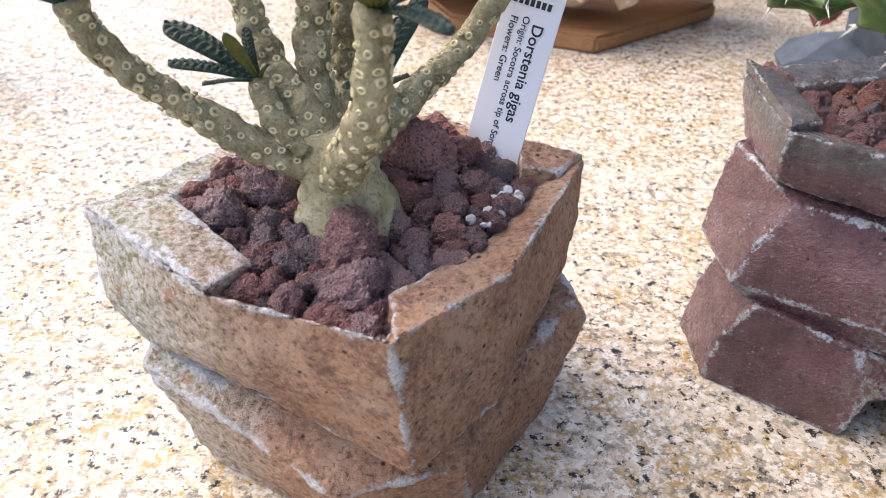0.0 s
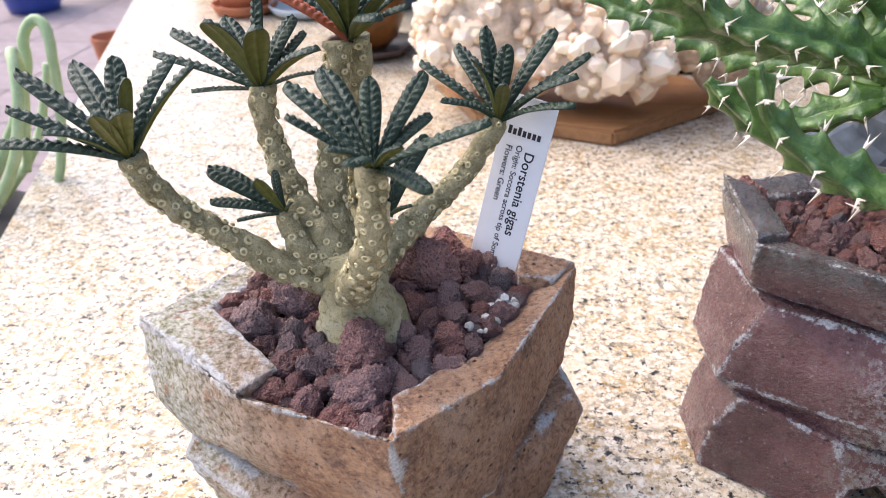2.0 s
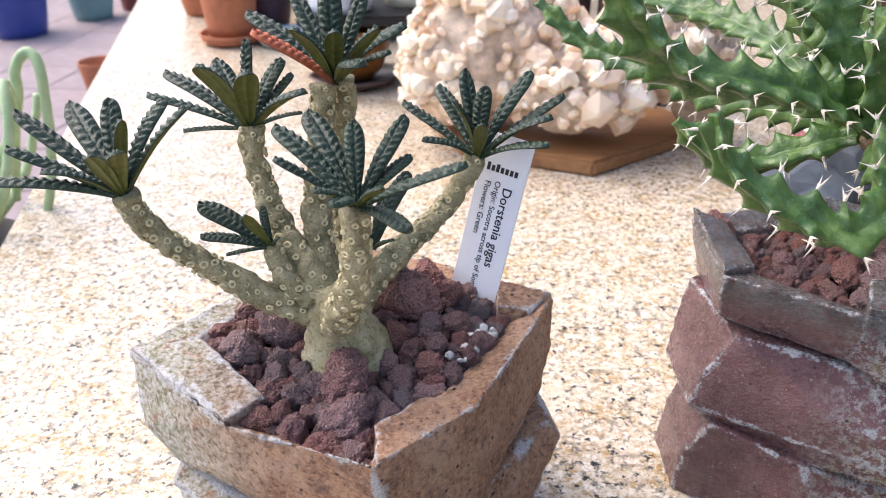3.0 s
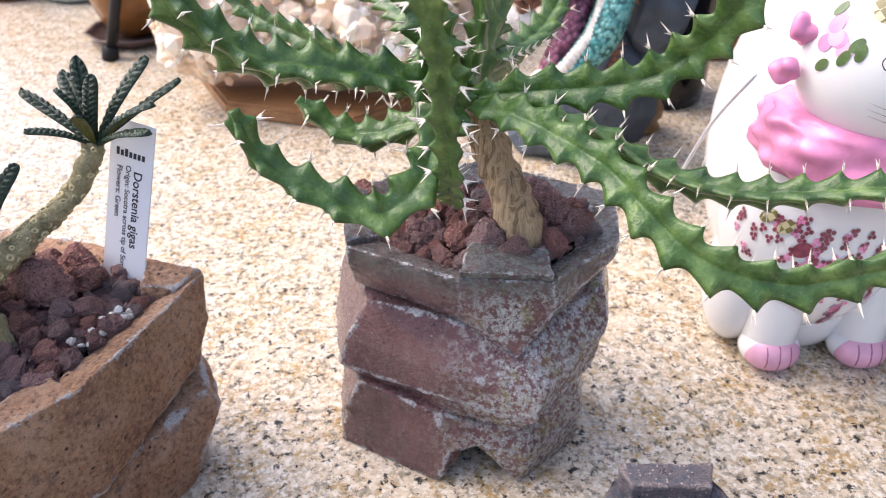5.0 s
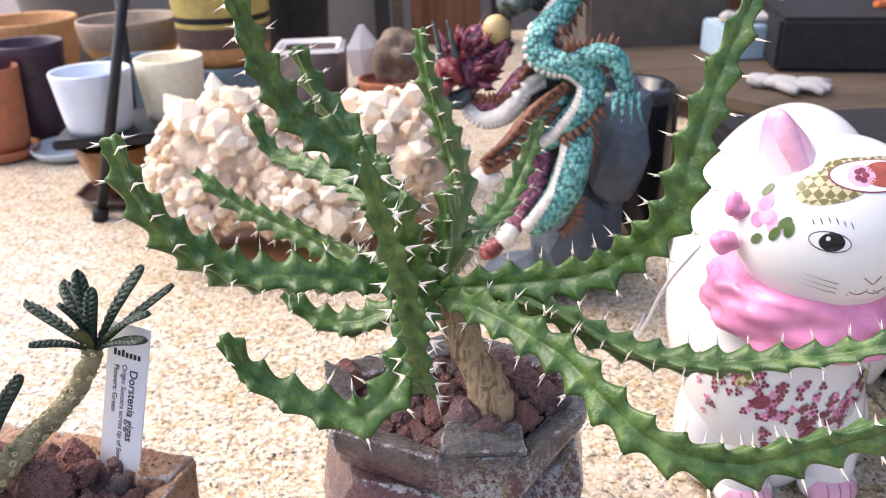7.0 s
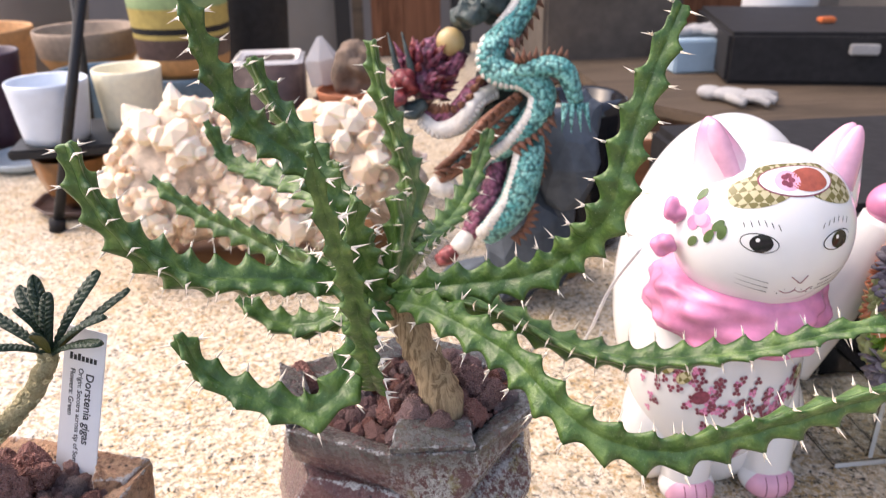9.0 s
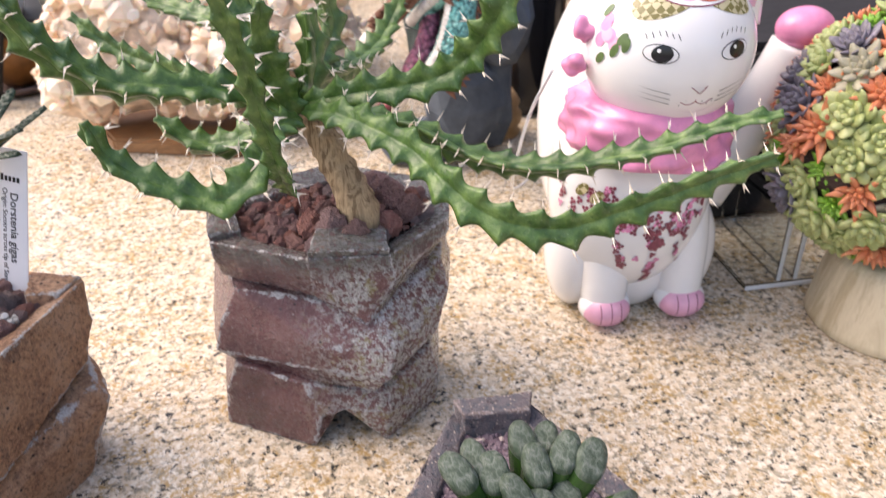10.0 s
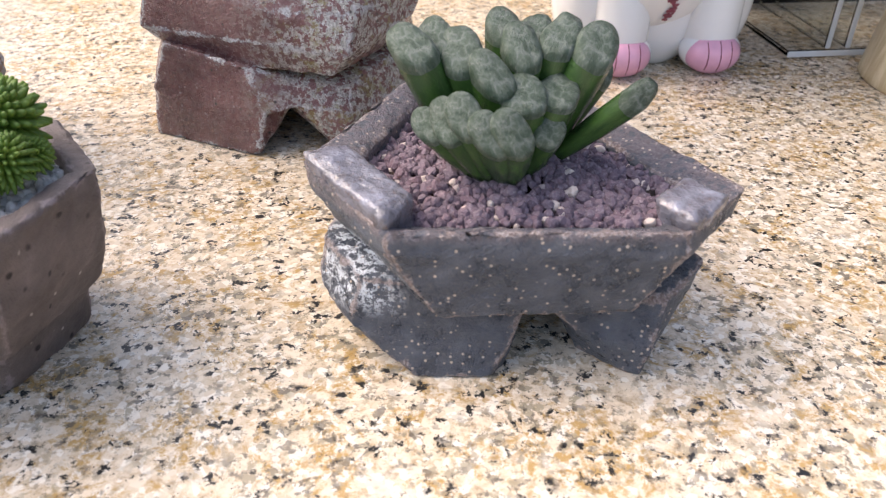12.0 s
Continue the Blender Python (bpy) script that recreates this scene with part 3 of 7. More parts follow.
def clay(shells, origin, material_used, bevel=0.0016, fine=0.0035, rough=0.0006, seed=1.0, worn=38, glazed=(), reach=0.0017):
    """A slab-built pot's body: bevelled shells with worn, uneven edges and faces, joined into one mesh."""
    verts, faces, mats, wear = [], [], [], []
    for n, rings in enumerate(shells):
        bm = bmesh.new()
        loft(bm, rings, origin)
        bmesh.ops.recalc_face_normals(bm, faces=bm.faces)
        bmesh.ops.triangulate(bm, faces=[f for f in bm.faces if len(f.verts) > 4])
        keen = [e for e in bm.edges if len(e.link_faces) == 2 and e.calc_face_angle(0) > radians(worn) and e.is_convex]
        ends = np.array([[tuple(q.co) for q in e.verts] for e in keen])
        bmesh.ops.bevel(bm, geom=keen, offset=bevel * (2.2 if n in glazed else 1.0), segments=3, profile=0.5, affect="EDGES", clamp_overlap=True)
        bmesh.ops.triangulate(bm, faces=bm.faces)
        tidy(bm, fine, 5)
        roughen(bm, rough, 110, seed + n)
        roughen(bm, rough * 0.8, 420, seed + n)
        co = np.array([tuple(q.co) for q in bm.verts])
        ab = ends[:, 1] - ends[:, 0]
        ap = co[:, None] - ends[None, :, 0]
        s = np.clip((ap * ab).sum(2) / (ab * ab).sum(1), 0, 1)
        near = np.linalg.norm(ap - s[..., None] * ab, axis=2).min(1)
        w = np.exp(-np.maximum(0, near - 0.0004) / reach)
        bm.normal_update()
        for q, k in zip(bm.verts, w):
            q.co -= q.normal * 0.0011 * k * max(0.0, noise.noise(q.co * 190 + Vector((seed, 0, 0))) + 0.1)
        bm.verts.index_update()
        base = len(verts)
        verts += [q.co.copy() for q in bm.verts]
        faces += [[base + q.index for q in f.verts] for f in bm.faces]
        mats += [1 if n in glazed else 0] * len(bm.faces)
        wear += list(w)
        bm.free()
    me = bpy.data.meshes.new("pot")
    me.from_pydata(verts, [], faces)
    for m in material_used if isinstance(material_used, list) else [material_used]:
        me.materials.append(m)
    me.polygons.foreach_set("material_index", mats)
    me.polygons.foreach_set("use_smooth", [True] * len(me.polygons))
    me.attributes.new("wear", "FLOAT", "POINT").data.foreach_set("value", wear)
    return me


def curve_points(ctrl, spacing):
    """Catmull-Rom through the control points, about evenly spaced."""
    c = [Vector(p) for p in ctrl]
    c = [c[0] * 2 - c[1]] + c + [c[-1] * 2 - c[-2]]
    out = []
    for i in range(1, len(c) - 2):
        p0, p1, p2, p3 = c[i - 1:i + 3]
        n = max(2, round((p2 - p1).length / spacing))
        for k in range(n):
            t = k / n
            out.append(0.5 * (2 * p1 + (p2 - p0) * t + (2 * p0 - 5 * p1 + 4 * p2 - p3) * t * t + (3 * p1 - p0 - 3 * p2 + p3) * t ** 3))
    out.append(c[-2])
    return out


def frames_along(pts):
    tang = [(pts[min(i + 1, len(pts) - 1)] - pts[max(i - 1, 0)]).normalized() for i in range(len(pts))]
    side = tang[0].cross(Vector((0.3, 0.2, 1))).normalized()
    out = []
    for t in tang:
        side = (side - t * side.dot(t)).normalized()
        out.append((t, side, t.cross(side)))
    return out


def tube(bm, pts, radius, sides=12, mat=0, lumps=0.0, seed=0.0, section=None):
    """A round bough along points; radius is a function of 0..1; section(angle, s) scales it round and along."""
    fr = frames_along(pts)
    length = sum((b - a).length for a, b in zip(pts, pts[1:]))
    rows, s = [], 0.0
    for i, (p, (t, u, w)) in enumerate(zip(pts, fr)):
        if i:
            s += (p - pts[i - 1]).length
        r = radius(s / length)
        ring = []
        for k in range(sides):
            a = 2 * math.pi * k / sides
            d = u * math.cos(a) + w * math.sin(a)
            rr = r * (section(a, s, s / length) if section else 1.0)
            q = p + d * rr
            if lumps:
                q += d * lumps * noise.noise(q * 220 + Vector((seed, 0, 0)))
            ring.append(bm.verts.new(q))
        rows.append(ring)
    for a, b in zip(rows, rows[1:]):
        for k in range(sides):
            f = bm.faces.new((a[k], a[(k + 1) % sides], b[(k + 1) % sides], b[k]))
            f.material_index = mat
    for ring in (rows[0][::-1], rows[-1]):
        f = bm.faces.new(ring)
        f.material_index = mat
    return rows


def lathe(bm, profile, sides=40, mat=0, at=(0, 0, 0), wobble=0.0):
    o = Vector(at)
    rows = []
    for r, z in profile:
        rows.append([bm.verts.new(o + Vector((r * math.cos(2 * math.pi * k / sides), r * math.sin(2 * math.pi * k / sides), z))) for k in range(sides)])
    for a, b in zip(rows, rows[1:]):
        for k in range(sides):
            f = bm.faces.new((a[k], a[(k + 1) % sides], b[(k + 1) % sides], b[k]))
            f.material_index = mat
    for ring in (rows[0][::-1], rows[-1]):
        f = bm.faces.new(ring)
        f.material_index = mat


def box(bm, lo, hi, mat=0, m=None):
    vs = bmesh.ops.create_cube(bm, size=1)["verts"]
    lo, hi = Vector(lo), Vector(hi)
    for v in vs:
        v.co = Vector([lo[i] + (v.co[i] + 0.5) * (hi[i] - lo[i]) for i in range(3)])
        if m:
            v.co = m @ v.co
    for f in {f for v in vs for f in v.link_faces}:
        f.material_index = mat
    return vs


def rounded_box(lo, hi, bevel, m=None, segments=2):
    bm = bmesh.new()
    box(bm, lo, hi, 0, m)
    bmesh.ops.bevel(bm, geom=bm.edges[:], offset=bevel, segments=segments, affect="EDGES")
    return bm


def blob(bm, centre, radii, m=None, mat=0, div=3, lumps=0.0, seed=0.0, lump_scale=40):
    vs = bmesh.ops.create_icosphere(bm, subdivisions=div, radius=1)["verts"]
    c = Vector(centre)
    for v in vs:
        n = v.co.copy()
        v.co = Vector((n.x * radii[0], n.y * radii[1], n.z * radii[2]))
        if lumps:
            v.co += n * lumps * noise.noise(v.co * lump_scale + Vector((seed, seed, 0)))
        if m:
            v.co = m @ v.co
        v.co += c
    for f in {f for v in vs for f in v.link_faces}:
        f.material_index = mat
    return vs


# ---- the setting ----
def counter():
    bm = bmesh.new()
    corners = [(-0.242, 0.28), (-0.62, 1.32), (-0.62, 1.75), (1.1, 1.75), (1.1, -0.6), (0.08, -0.6)]
    loft(bm, [[(x, y, -0.035) for x, y in corners], [(x, y, 0.0) for x, y in corners]])
    bmesh.ops.bevel(bm, geom=[e for e in bm.edges if abs(e.verts[0].co.z - e.verts[1].co.z) < 1e-6], offset=0.004, segments=3, affect="EDGES")
    ob = part("countertop", bm, GRANITE, smooth=False)
    return tagged(ob, "polished cream granite countertop with brown and black flecks", "countertop", kind="structure")


counter()
bm = bmesh.new()
box(bm, (-0.02, 0.35, -0.9), (1.0, 1.7, -0.036))
tagged(part("counter_base", bm, WALL_PAINT, smooth=False), "plain plastered counter base under the granite slab", "counter base", kind="structure")
bm = bmesh.new()
box(bm, (-60, -60, -1.0), (60, 80, -0.904))
ground = tagged(part("ground", bm, JOINT, smooth=False), "patio of pinkish square pavers with darker joints", "patio", kind="structure")
bm = bmesh.new()
box(bm, (-0.9, 3.2, -0.9), (3.0, 3.3, 1.6))
tagged(part("wall_back", bm, WALL_PAINT, smooth=False), "plain grey plastered wall behind the workbench", "wall", kind="structure")
# Side wall added to keep sky light off the right side
bm = bmesh.new()
box(bm, (2.2, -1.5, -0.9), (2.3, 3.2, 1.6))
tagged(part("wall_right", bm, WALL_PAINT, smooth=False), "plain grey side wall added to close off light from the right", "wall", kind="structure")


# ---- stones ----
ROCKS = []
for n in range(9):
    rb = bmesh.new()
    blob(rb, (0, 0, 0), (1.0, random.uniform(0.7, 0.95), random.uniform(0.6, 0.85)), div=5)
    rnd = random.Random(n)
    cuts = []
    for _ in range(11):
        a, z = rnd.uniform(0, 6.283), rnd.uniform(-1, 1)
        cuts.append((Vector((math.cos(a) * math.sqrt(1 - z * z), math.sin(a) * math.sqrt(1 - z * z), z)), rnd.uniform(0.52, 0.80)))
    for v in rb.verts:
        for axis, h in cuts:
            over = v.co.dot(axis) - h
            if over > 0:
                v.co -= axis * over * 0.93
        d = v.co.normalized()
        p = v.co * 1.25
        v.co = p + d * (0.17 * noise.noise(p * 2.4 + Vector((0, n * 3.3, 0))) + 0.12 * noise.noise(p * 5.5 + Vector((n, 0, 0))) + 0.05 * noise.noise(p * 12 + Vector((0, n, 3))) - 0.26 * max(0.0, 0.44 - noise.voronoi(p * 5.0 + Vector((n, 0, 0)))[0][0]) - 0.12 * max(0.0, 0.42 - noise.voronoi(p * 11.0 + Vector((0, n, 0)))[0][0]))
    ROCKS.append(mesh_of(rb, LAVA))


def lava_rock(at, size, seed, stretch=(1, 1, 1), label="rough porous maroon lava rock lying in a clay pot", group="lava rocks"):
    rnd = random.Random(seed)
    ob = new("lava_rock", ROCKS[seed % len(ROCKS)])
    ob.matrix_world = Matrix.LocRotScale(at, Euler([rnd.uniform(0, 6.28) if stretch == (1, 1, 1) else rnd.uniform(-0.25, 0.25) for _ in range(3)]), Vector(stretch) * size)
    return tagged(ob, label, "rock", group)


def inside(poly, x, y):
    hit = False
    for (x0, y0), (x1, y1) in zip(poly, poly[1:] + poly[:1]):
        if (y0 > y) != (y1 > y) and x < (x1 - x0) * (y - y0) / (y1 - y0) + x0:
            hit = not hit
    return hit


def fill_rocks(poly, height, count, sizes, seed, keep_off, group, label):
    """Loose stones lying over a pot's soil, large ones first, none over another."""
    rnd = random.Random(seed)
    put, tries = list(keep_off), 0
    xs, ys = [p[0] for p in poly], [p[1] for p in poly]
    done = 0
    while done < count and tries < 9000:
        tries += 1
        size = sizes[1] - (sizes[1] - sizes[0]) * min(1, done / (count * 0.7)) * rnd.uniform(0.75, 1.1)
        x, y = rnd.uniform(min(xs), max(xs)), rnd.uniform(min(ys), max(ys))
        if not inside(poly, x, y) or any((x - a) ** 2 + (y - b) ** 2 < (0.72 * (size + r)) ** 2 for a, b, r in put):
            continue
        put.append((x, y, size))
        lava_rock((x, y, height(x, y) + size * 0.42), size, seed * 1000 + done, group=group, label=label)
        done += 1


def grains(name, poly, height, count, size, mat, label, seed):
    """Grit in a pot, as one spread of small angular grains."""
    rnd = random.Random(seed)
    t = bmesh.new()
    bmesh.ops.create_icosphere(t, subdivisions=2, radius=1)
    base = [v.co.copy() for v in t.verts]
    tris = [[v.index for v in f.verts] for f in t.faces]
    t.free()
    verts, faces = [], []
    xs, ys = [p[0] for p in poly], [p[1] for p in poly]
    while count:
        x, y = rnd.uniform(min(xs), max(xs)), rnd.uniform(min(ys), max(ys))
        if not inside(poly, x, y):
            continue
        count -= 1
        s = size * rnd.uniform(0.6, 1.25)
        m = Matrix.LocRotScale((x, y, height(x, y) + s * rnd.uniform(-0.2, 0.9)), Euler([rnd.uniform(0, 6) for _ in range(3)]), Vector((s * rnd.uniform(0.8, 1.4), s, s * rnd.uniform(0.6, 1))))
        k = len(verts)
        off = Vector((rnd.uniform(0, 90), 0, 0))
        verts += [m @ (b * (1 + 0.35 * noise.noise(b * 1.3 + off))) for b in base]
        faces += [[k + i for i in f] for f in tris]
    me = bpy.data.meshes.new(name)
    me.from_pydata(verts, [], faces)
    me.materials.append(mat)
    return tagged(new(name, me), label, "gravel", kind="stuff")


# ---- brown pot with the thick-stemmed little tree ----
A0 = (-0.008, 0.225, 0.0)
a_bottom = [(-0.067, 0.200, 0.047), (-0.030, 0.189, 0.040), (0.018, 0.171, 0.031), (0.040, 0.196, 0.036), (0.0610, 0.253, 0.046), (0.020, 0.280, 0.046), (-0.028, 0.296, 0.046), (-0.055, 0.252, 0.046)]
a_mid = [(-0.078, 0.204, 0.060), (-0.034, 0.180, 0.060), (0.016, 0.166, 0.058), (0.041, 0.195, 0.060), (0.0650, 0.263, 0.062), (0.020, 0.286, 0.062), (-0.026, 0.302, 0.062), (-0.058, 0.256, 0.062)]
a_in = [(-0.064, 0.213, 0.084), (-0.031, 0.185, 0.079), (0.010, 0.172, 0.079), (0.027, 0.202, 0.080), (0.050, 0.2585, 0.078), (0.014, 0.2765, 0.082), (-0.024, 0.284, 0.083), (-0.052, 0.251, 0.080)]
a_deep = [(-0.058, 0.213, 0.062), (-0.029, 0.190, 0.062), (0.008, 0.178, 0.062), (0.023, 0.204, 0.062), (0.045, 0.2550, 0.062), (0.012, 0.2720, 0.062), (-0.022, 0.278, 0.062), (-0.048, 0.249, 0.062)]
a_low_top = [(-0.064, 0.199, 0.051), (-0.040, 0.190, 0.041), (-0.003, 0.176, 0.030), (0.028, 0.187, 0.034), (0.066, 0.244, 0.041), (0.058, 0.264, 0.044), (-0.020, 0.290, 0.046), (-0.058, 0.240, 0.050)]
a_low_mid = [(-0.067, 0.195, 0.042), (-0.040, 0.182, 0.037), (-0.004, 0.167, 0.023), (0.032, 0.181, 0.024), (0.070, 0.243, 0.033), (0.062, 0.264, 0.034), (-0.020, 0.292, 0.032), (-0.064, 0.240, 0.034)]
a_low_bot = [(-0.052, 0.197, 0.0), (-0.034, 0.188, 0.0), (-0.007, 0.178, 0.0), (0.034, 0.187, 0.0), (0.058, 0.230, 0.0), (0.052, 0.256, 0.0), (-0.018, 0.280, 0.0), (-0.054, 0.238, 0.0)]
a_slab_left = [[(-0.0750, 0.2115, 0.068), (-0.0345, 0.1850, 0.068), (-0.026, 0.192, 0.068), (-0.056, 0.217, 0.068)], [(-0.0802, 0.2092, 0.0890), (-0.0352, 0.1788, 0.0862), (-0.027, 0.193, 0.0852), (-0.057, 0.218, 0.0880)]]
a_slab_front = [[(0.0145, 0.1690, 0.068), (0.0365, 0.1960, 0.068), (0.027, 0.205, 0.068), (0.009, 0.183, 0.068)], [(0.0141, 0.1638, 0.0868), (0.0402, 0.1949, 0.0852), (0.027, 0.205, 0.0840), (0.010, 0.184, 0.0850)]]
a_slab_back = [[(0.0605, 0.2650, 0.068), (0.0420, 0.2665, 0.068), (0.0435, 0.2520, 0.068), (0.0520, 0.2520, 0.068)], [(0.0652, 0.2681, 0.0834), (0.0420, 0.2705, 0.0870), (0.0430, 0.2550, 0.0842), (0.0560, 0.2560, 0.0822)]]
a_rim = [(-0.080, 0.209, 0.0885), (-0.035, 0.179, 0.0845), (0.014, 0.164, 0.0865), (0.040, 0.195, 0.0845), (0.065, 0.268, 0.0815), (0.020, 0.284, 0.0850), (-0.026, 0.298, 0.085), (-0.060, 0.256, 0.082)]
POT_A = thing("plant_pot", A0, "square slab-built brown clay pot with worn whitish edges, on granite", "plant pot", "clay pots")
part("body", clay([[a_bottom, a_mid, a_rim, a_in, a_deep], a_slab_left, a_slab_front, a_slab_back], A0, BROWN, 0.0011, 0.0020, 0.0006, 3.0, reach=0.0026), parent=POT_A)
part("foot", clay([[a_low_bot, a_low_mid, a_low_top]], A0, BROWN, 0.0013, 0.0020, 0.0007, 9.0, reach=0.0032), parent=POT_A)

soil_a = [(x, y) for x, y, _ in a_in]
bm = bmesh.new()
loft(bm, [[(x, y, 0.055) for x, y in [(p[0], p[1]) for p in a_deep]], [(x, y, 0.0745) for x, y in [(p[0], p[1]) for p in a_in]]])
tidy(bm, 0.006, 4)
roughen(bm, 0.001, 150)
tagged(part("potting_soil", bm, SOIL), "dark dry potting soil under lava rock in a brown pot", "soil")


def a_height(x, y):
    return 0.0765 + 0.0105 * max(0.0, 1 - math.hypot(x + 0.006, y - 0.24) / 0.055)


rock_a = "rough porous maroon lava rock in the brown pot"
big_a = [(0.010, 0.246, 0.0118), (0.022, 0.256, 0.0075), (-0.031, 0.226, 0.0095), (-0.043, 0.217, 0.0085), (-0.003, 0.201, 0.0088), (0.001, 0.189, 0.0076), (0.030, 0.240, 0.006), (-0.014, 0.264, 0.009), (0.016, 0.268, 0.008), (-0.036, 0.246, 0.008)]
for n, (x, y, r) in enumerate(big_a):
    st = (0.95, 0.75, 1.05) if n == 0 else (0.8, 0.7, 1.15) if n == 2 else (1, 1, 1)
    lava_rock((x, y, a_height(x, y) + r * (0.62 if n == 0 else 0.75 if n in (2, 4) else 0.6)), r, 40 + n, st, rock_a, "lava rocks in the brown pot")
fill_rocks(soil_a, a_height, 190, (0.0022, 0.0058), 11, [(x, y, r * 0.9) for x, y, r in big_a] + [(-0.005, 0.221, 0.016)], "lava rocks in the brown pot", rock_a)
grains("fine_gravel", soil_a, lambda x, y: a_height(x, y) - 0.001, 700, 0.0016, LAVA_FINE, "fine crushed lava between larger rocks in the brown pot", 5)
grains("pale_gravel", [(0.028, 0.222), (0.034, 0.217), (0.045, 0.240), (0.040, 0.246)], lambda x, y: a_height(x, y) + 0.003, 34, 0.0015, GRIT_WHITE, "pale grey crumbs of gravel beside the rim of the brown pot", 15)

# the little tree
TREE = thing("succulent_tree", (-0.006, 0.222, 0.078), "small succulent tree with swollen base, knobbly branches and dark puckered leaves", "potted plant")
TO = Vector((-0.006, 0.222, 0.078))


def shift(pts, o):
    return [Vector(p) - Vector(o) for p in pts]


bm = bmesh.new()
tube(bm, curve_points(shift([(-0.005, 0.222, 0.068), (-0.006, 0.220, 0.078), (-0.007, 0.219, 0.090), (-0.008, 0.219, 0.100), (-0.009, 0.220, 0.111)], TO), 0.0015), lambda s: 0.0138 + 0.0022 * math.sin(min(1, s * 1.5) * math.pi) - 0.0054 * s ** 2.2, 36, 0, 0.0022)
part("caudex", bm, CAUDEX, TREE, "smooth pale swollen base")

BOUGHS = {
    "left": ([(-0.009, 0.219, 0.100), (-0.029, 0.216, 0.107), (-0.047, 0.215, 0.118), (-0.060, 0.211, 0.130), (-0.065, 0.208, 0.139), (-0.067, 0.206, 0.148)], 0.0062, 0.0046),
    "front": ([(-0.007, 0.213, 0.101), (-0.001, 0.200, 0.115), (0.005, 0.192, 0.128), (0.007, 0.190, 0.140), (0.008, 0.190, 0.155)], 0.0070, 0.0048),
    "right": ([(-0.004, 0.224, 0.101), (0.006, 0.245, 0.108), (0.0165, 0.258, 0.1145), (0.0225, 0.264, 0.1195), (0.029, 0.267, 0.128), (0.0345, 0.268, 0.139)], 0.0062, 0.0044),
    "middle": ([(-0.012, 0.221, 0.106), (-0.023, 0.226, 0.119), (-0.030, 0.232, 0.128), (-0.035, 0.236, 0.140), (-0.037, 0.238, 0.150), (-0.038, 0.240, 0.158)], 0.0064, 0.0044),
    "back": ([(-0.012, 0.224, 0.102), (-0.016, 0.232, 0.116), (-0.018, 0.240, 0.131), (-0.016, 0.245, 0.149), (-0.015, 0.248, 0.170)], 0.0072, 0.0048),
    "rear": ([(-0.010, 0.228, 0.102), (-0.013, 0.250, 0.115), (-0.012, 0.255, 0.135), (-0.011, 0.257, 0.153), (-0.010, 0.257, 0.170)], 0.0062, 0.0046),
    "side_shoot": ([(-0.016, 0.217, 0.107), (-0.023, 0.217, 0.113), (-0.027, 0.219, 0.119), (-0.028, 0.220, 0.125)], 0.0048, 0.0036),
}
ring_bm = bmesh.new()
lathe(ring_bm, [(0.38, -0.1), (0.52, 0.40), (0.76, 0.60), (1.0, 0.30), (1.1, -0.5)], 10)
RING = mesh_of(ring_bm, SCAR)
ring_verts = [v.co.copy() for v in RING.vertices]
ring_faces = [list(p.vertices) for p in RING.polygons]
bough_seed = 0
for ctrl, r0, r1 in BOUGHS.values():
    bough_seed += 1
    rnd = random.Random(bough_seed)
    r0, r1 = r0 * 0.84, r1 * 0.84
    pts = curve_points(shift(ctrl, TO), 0.0012)
    bm = bmesh.new()
    tube(bm, pts, lambda s: r0 + (r1 - r0) * min(1, s * 1.3), 20, 0, 0.0020, bough_seed)
    bough = part("branch", bm, STEM, TREE)
    fr = frames_along(pts)
    verts, faces, ang, d = [], [], rnd.uniform(0, 6), 0.0
    i = 3
    while i < len(pts) - 1:
        t, u, w = fr[int(i)]
        ang += 2.4 + rnd.uniform(-0.2, 0.2)
        rr = r0 + (r1 - r0) * min(1, i / len(pts) * 1.3)
        n = (u * math.cos(ang) + w * math.sin(ang)).normalized()
        size = rnd.uniform(0.0008, 0.0015)
        m = Matrix.Translation(pts[int(i)] + n * (rr - 0.0001) + t * rnd.uniform(-0.0005, 0.0005)) @ n.to_track_quat("Z", "Y").to_matrix().to_4x4() @ Matrix.Diagonal((size, size * rnd.uniform(0.7, 1.1), 0.0008, 1))
        k = len(verts)
        verts += [m @ v for v in ring_verts]
        faces += [[k + q for q in f] for f in ring_faces]
        i += 0.50
    me = bpy.data.meshes.new("leaf_scars")
    me.from_pydata(verts, [], faces)
    me.materials.append(SCAR)
    me.materials.append(SCAR_PIT)
    me.polygons.foreach_set("material_index", [1 if q % len(ring_faces) == 40 else 0 for q in range(len(faces))])
    me.polygons.foreach_set("use_smooth", [True] * len(me.polygons))
    tagged(part("leaf_scar", me, parent=bough, label="pale ring-shaped leaf scars"), kind="stuff")


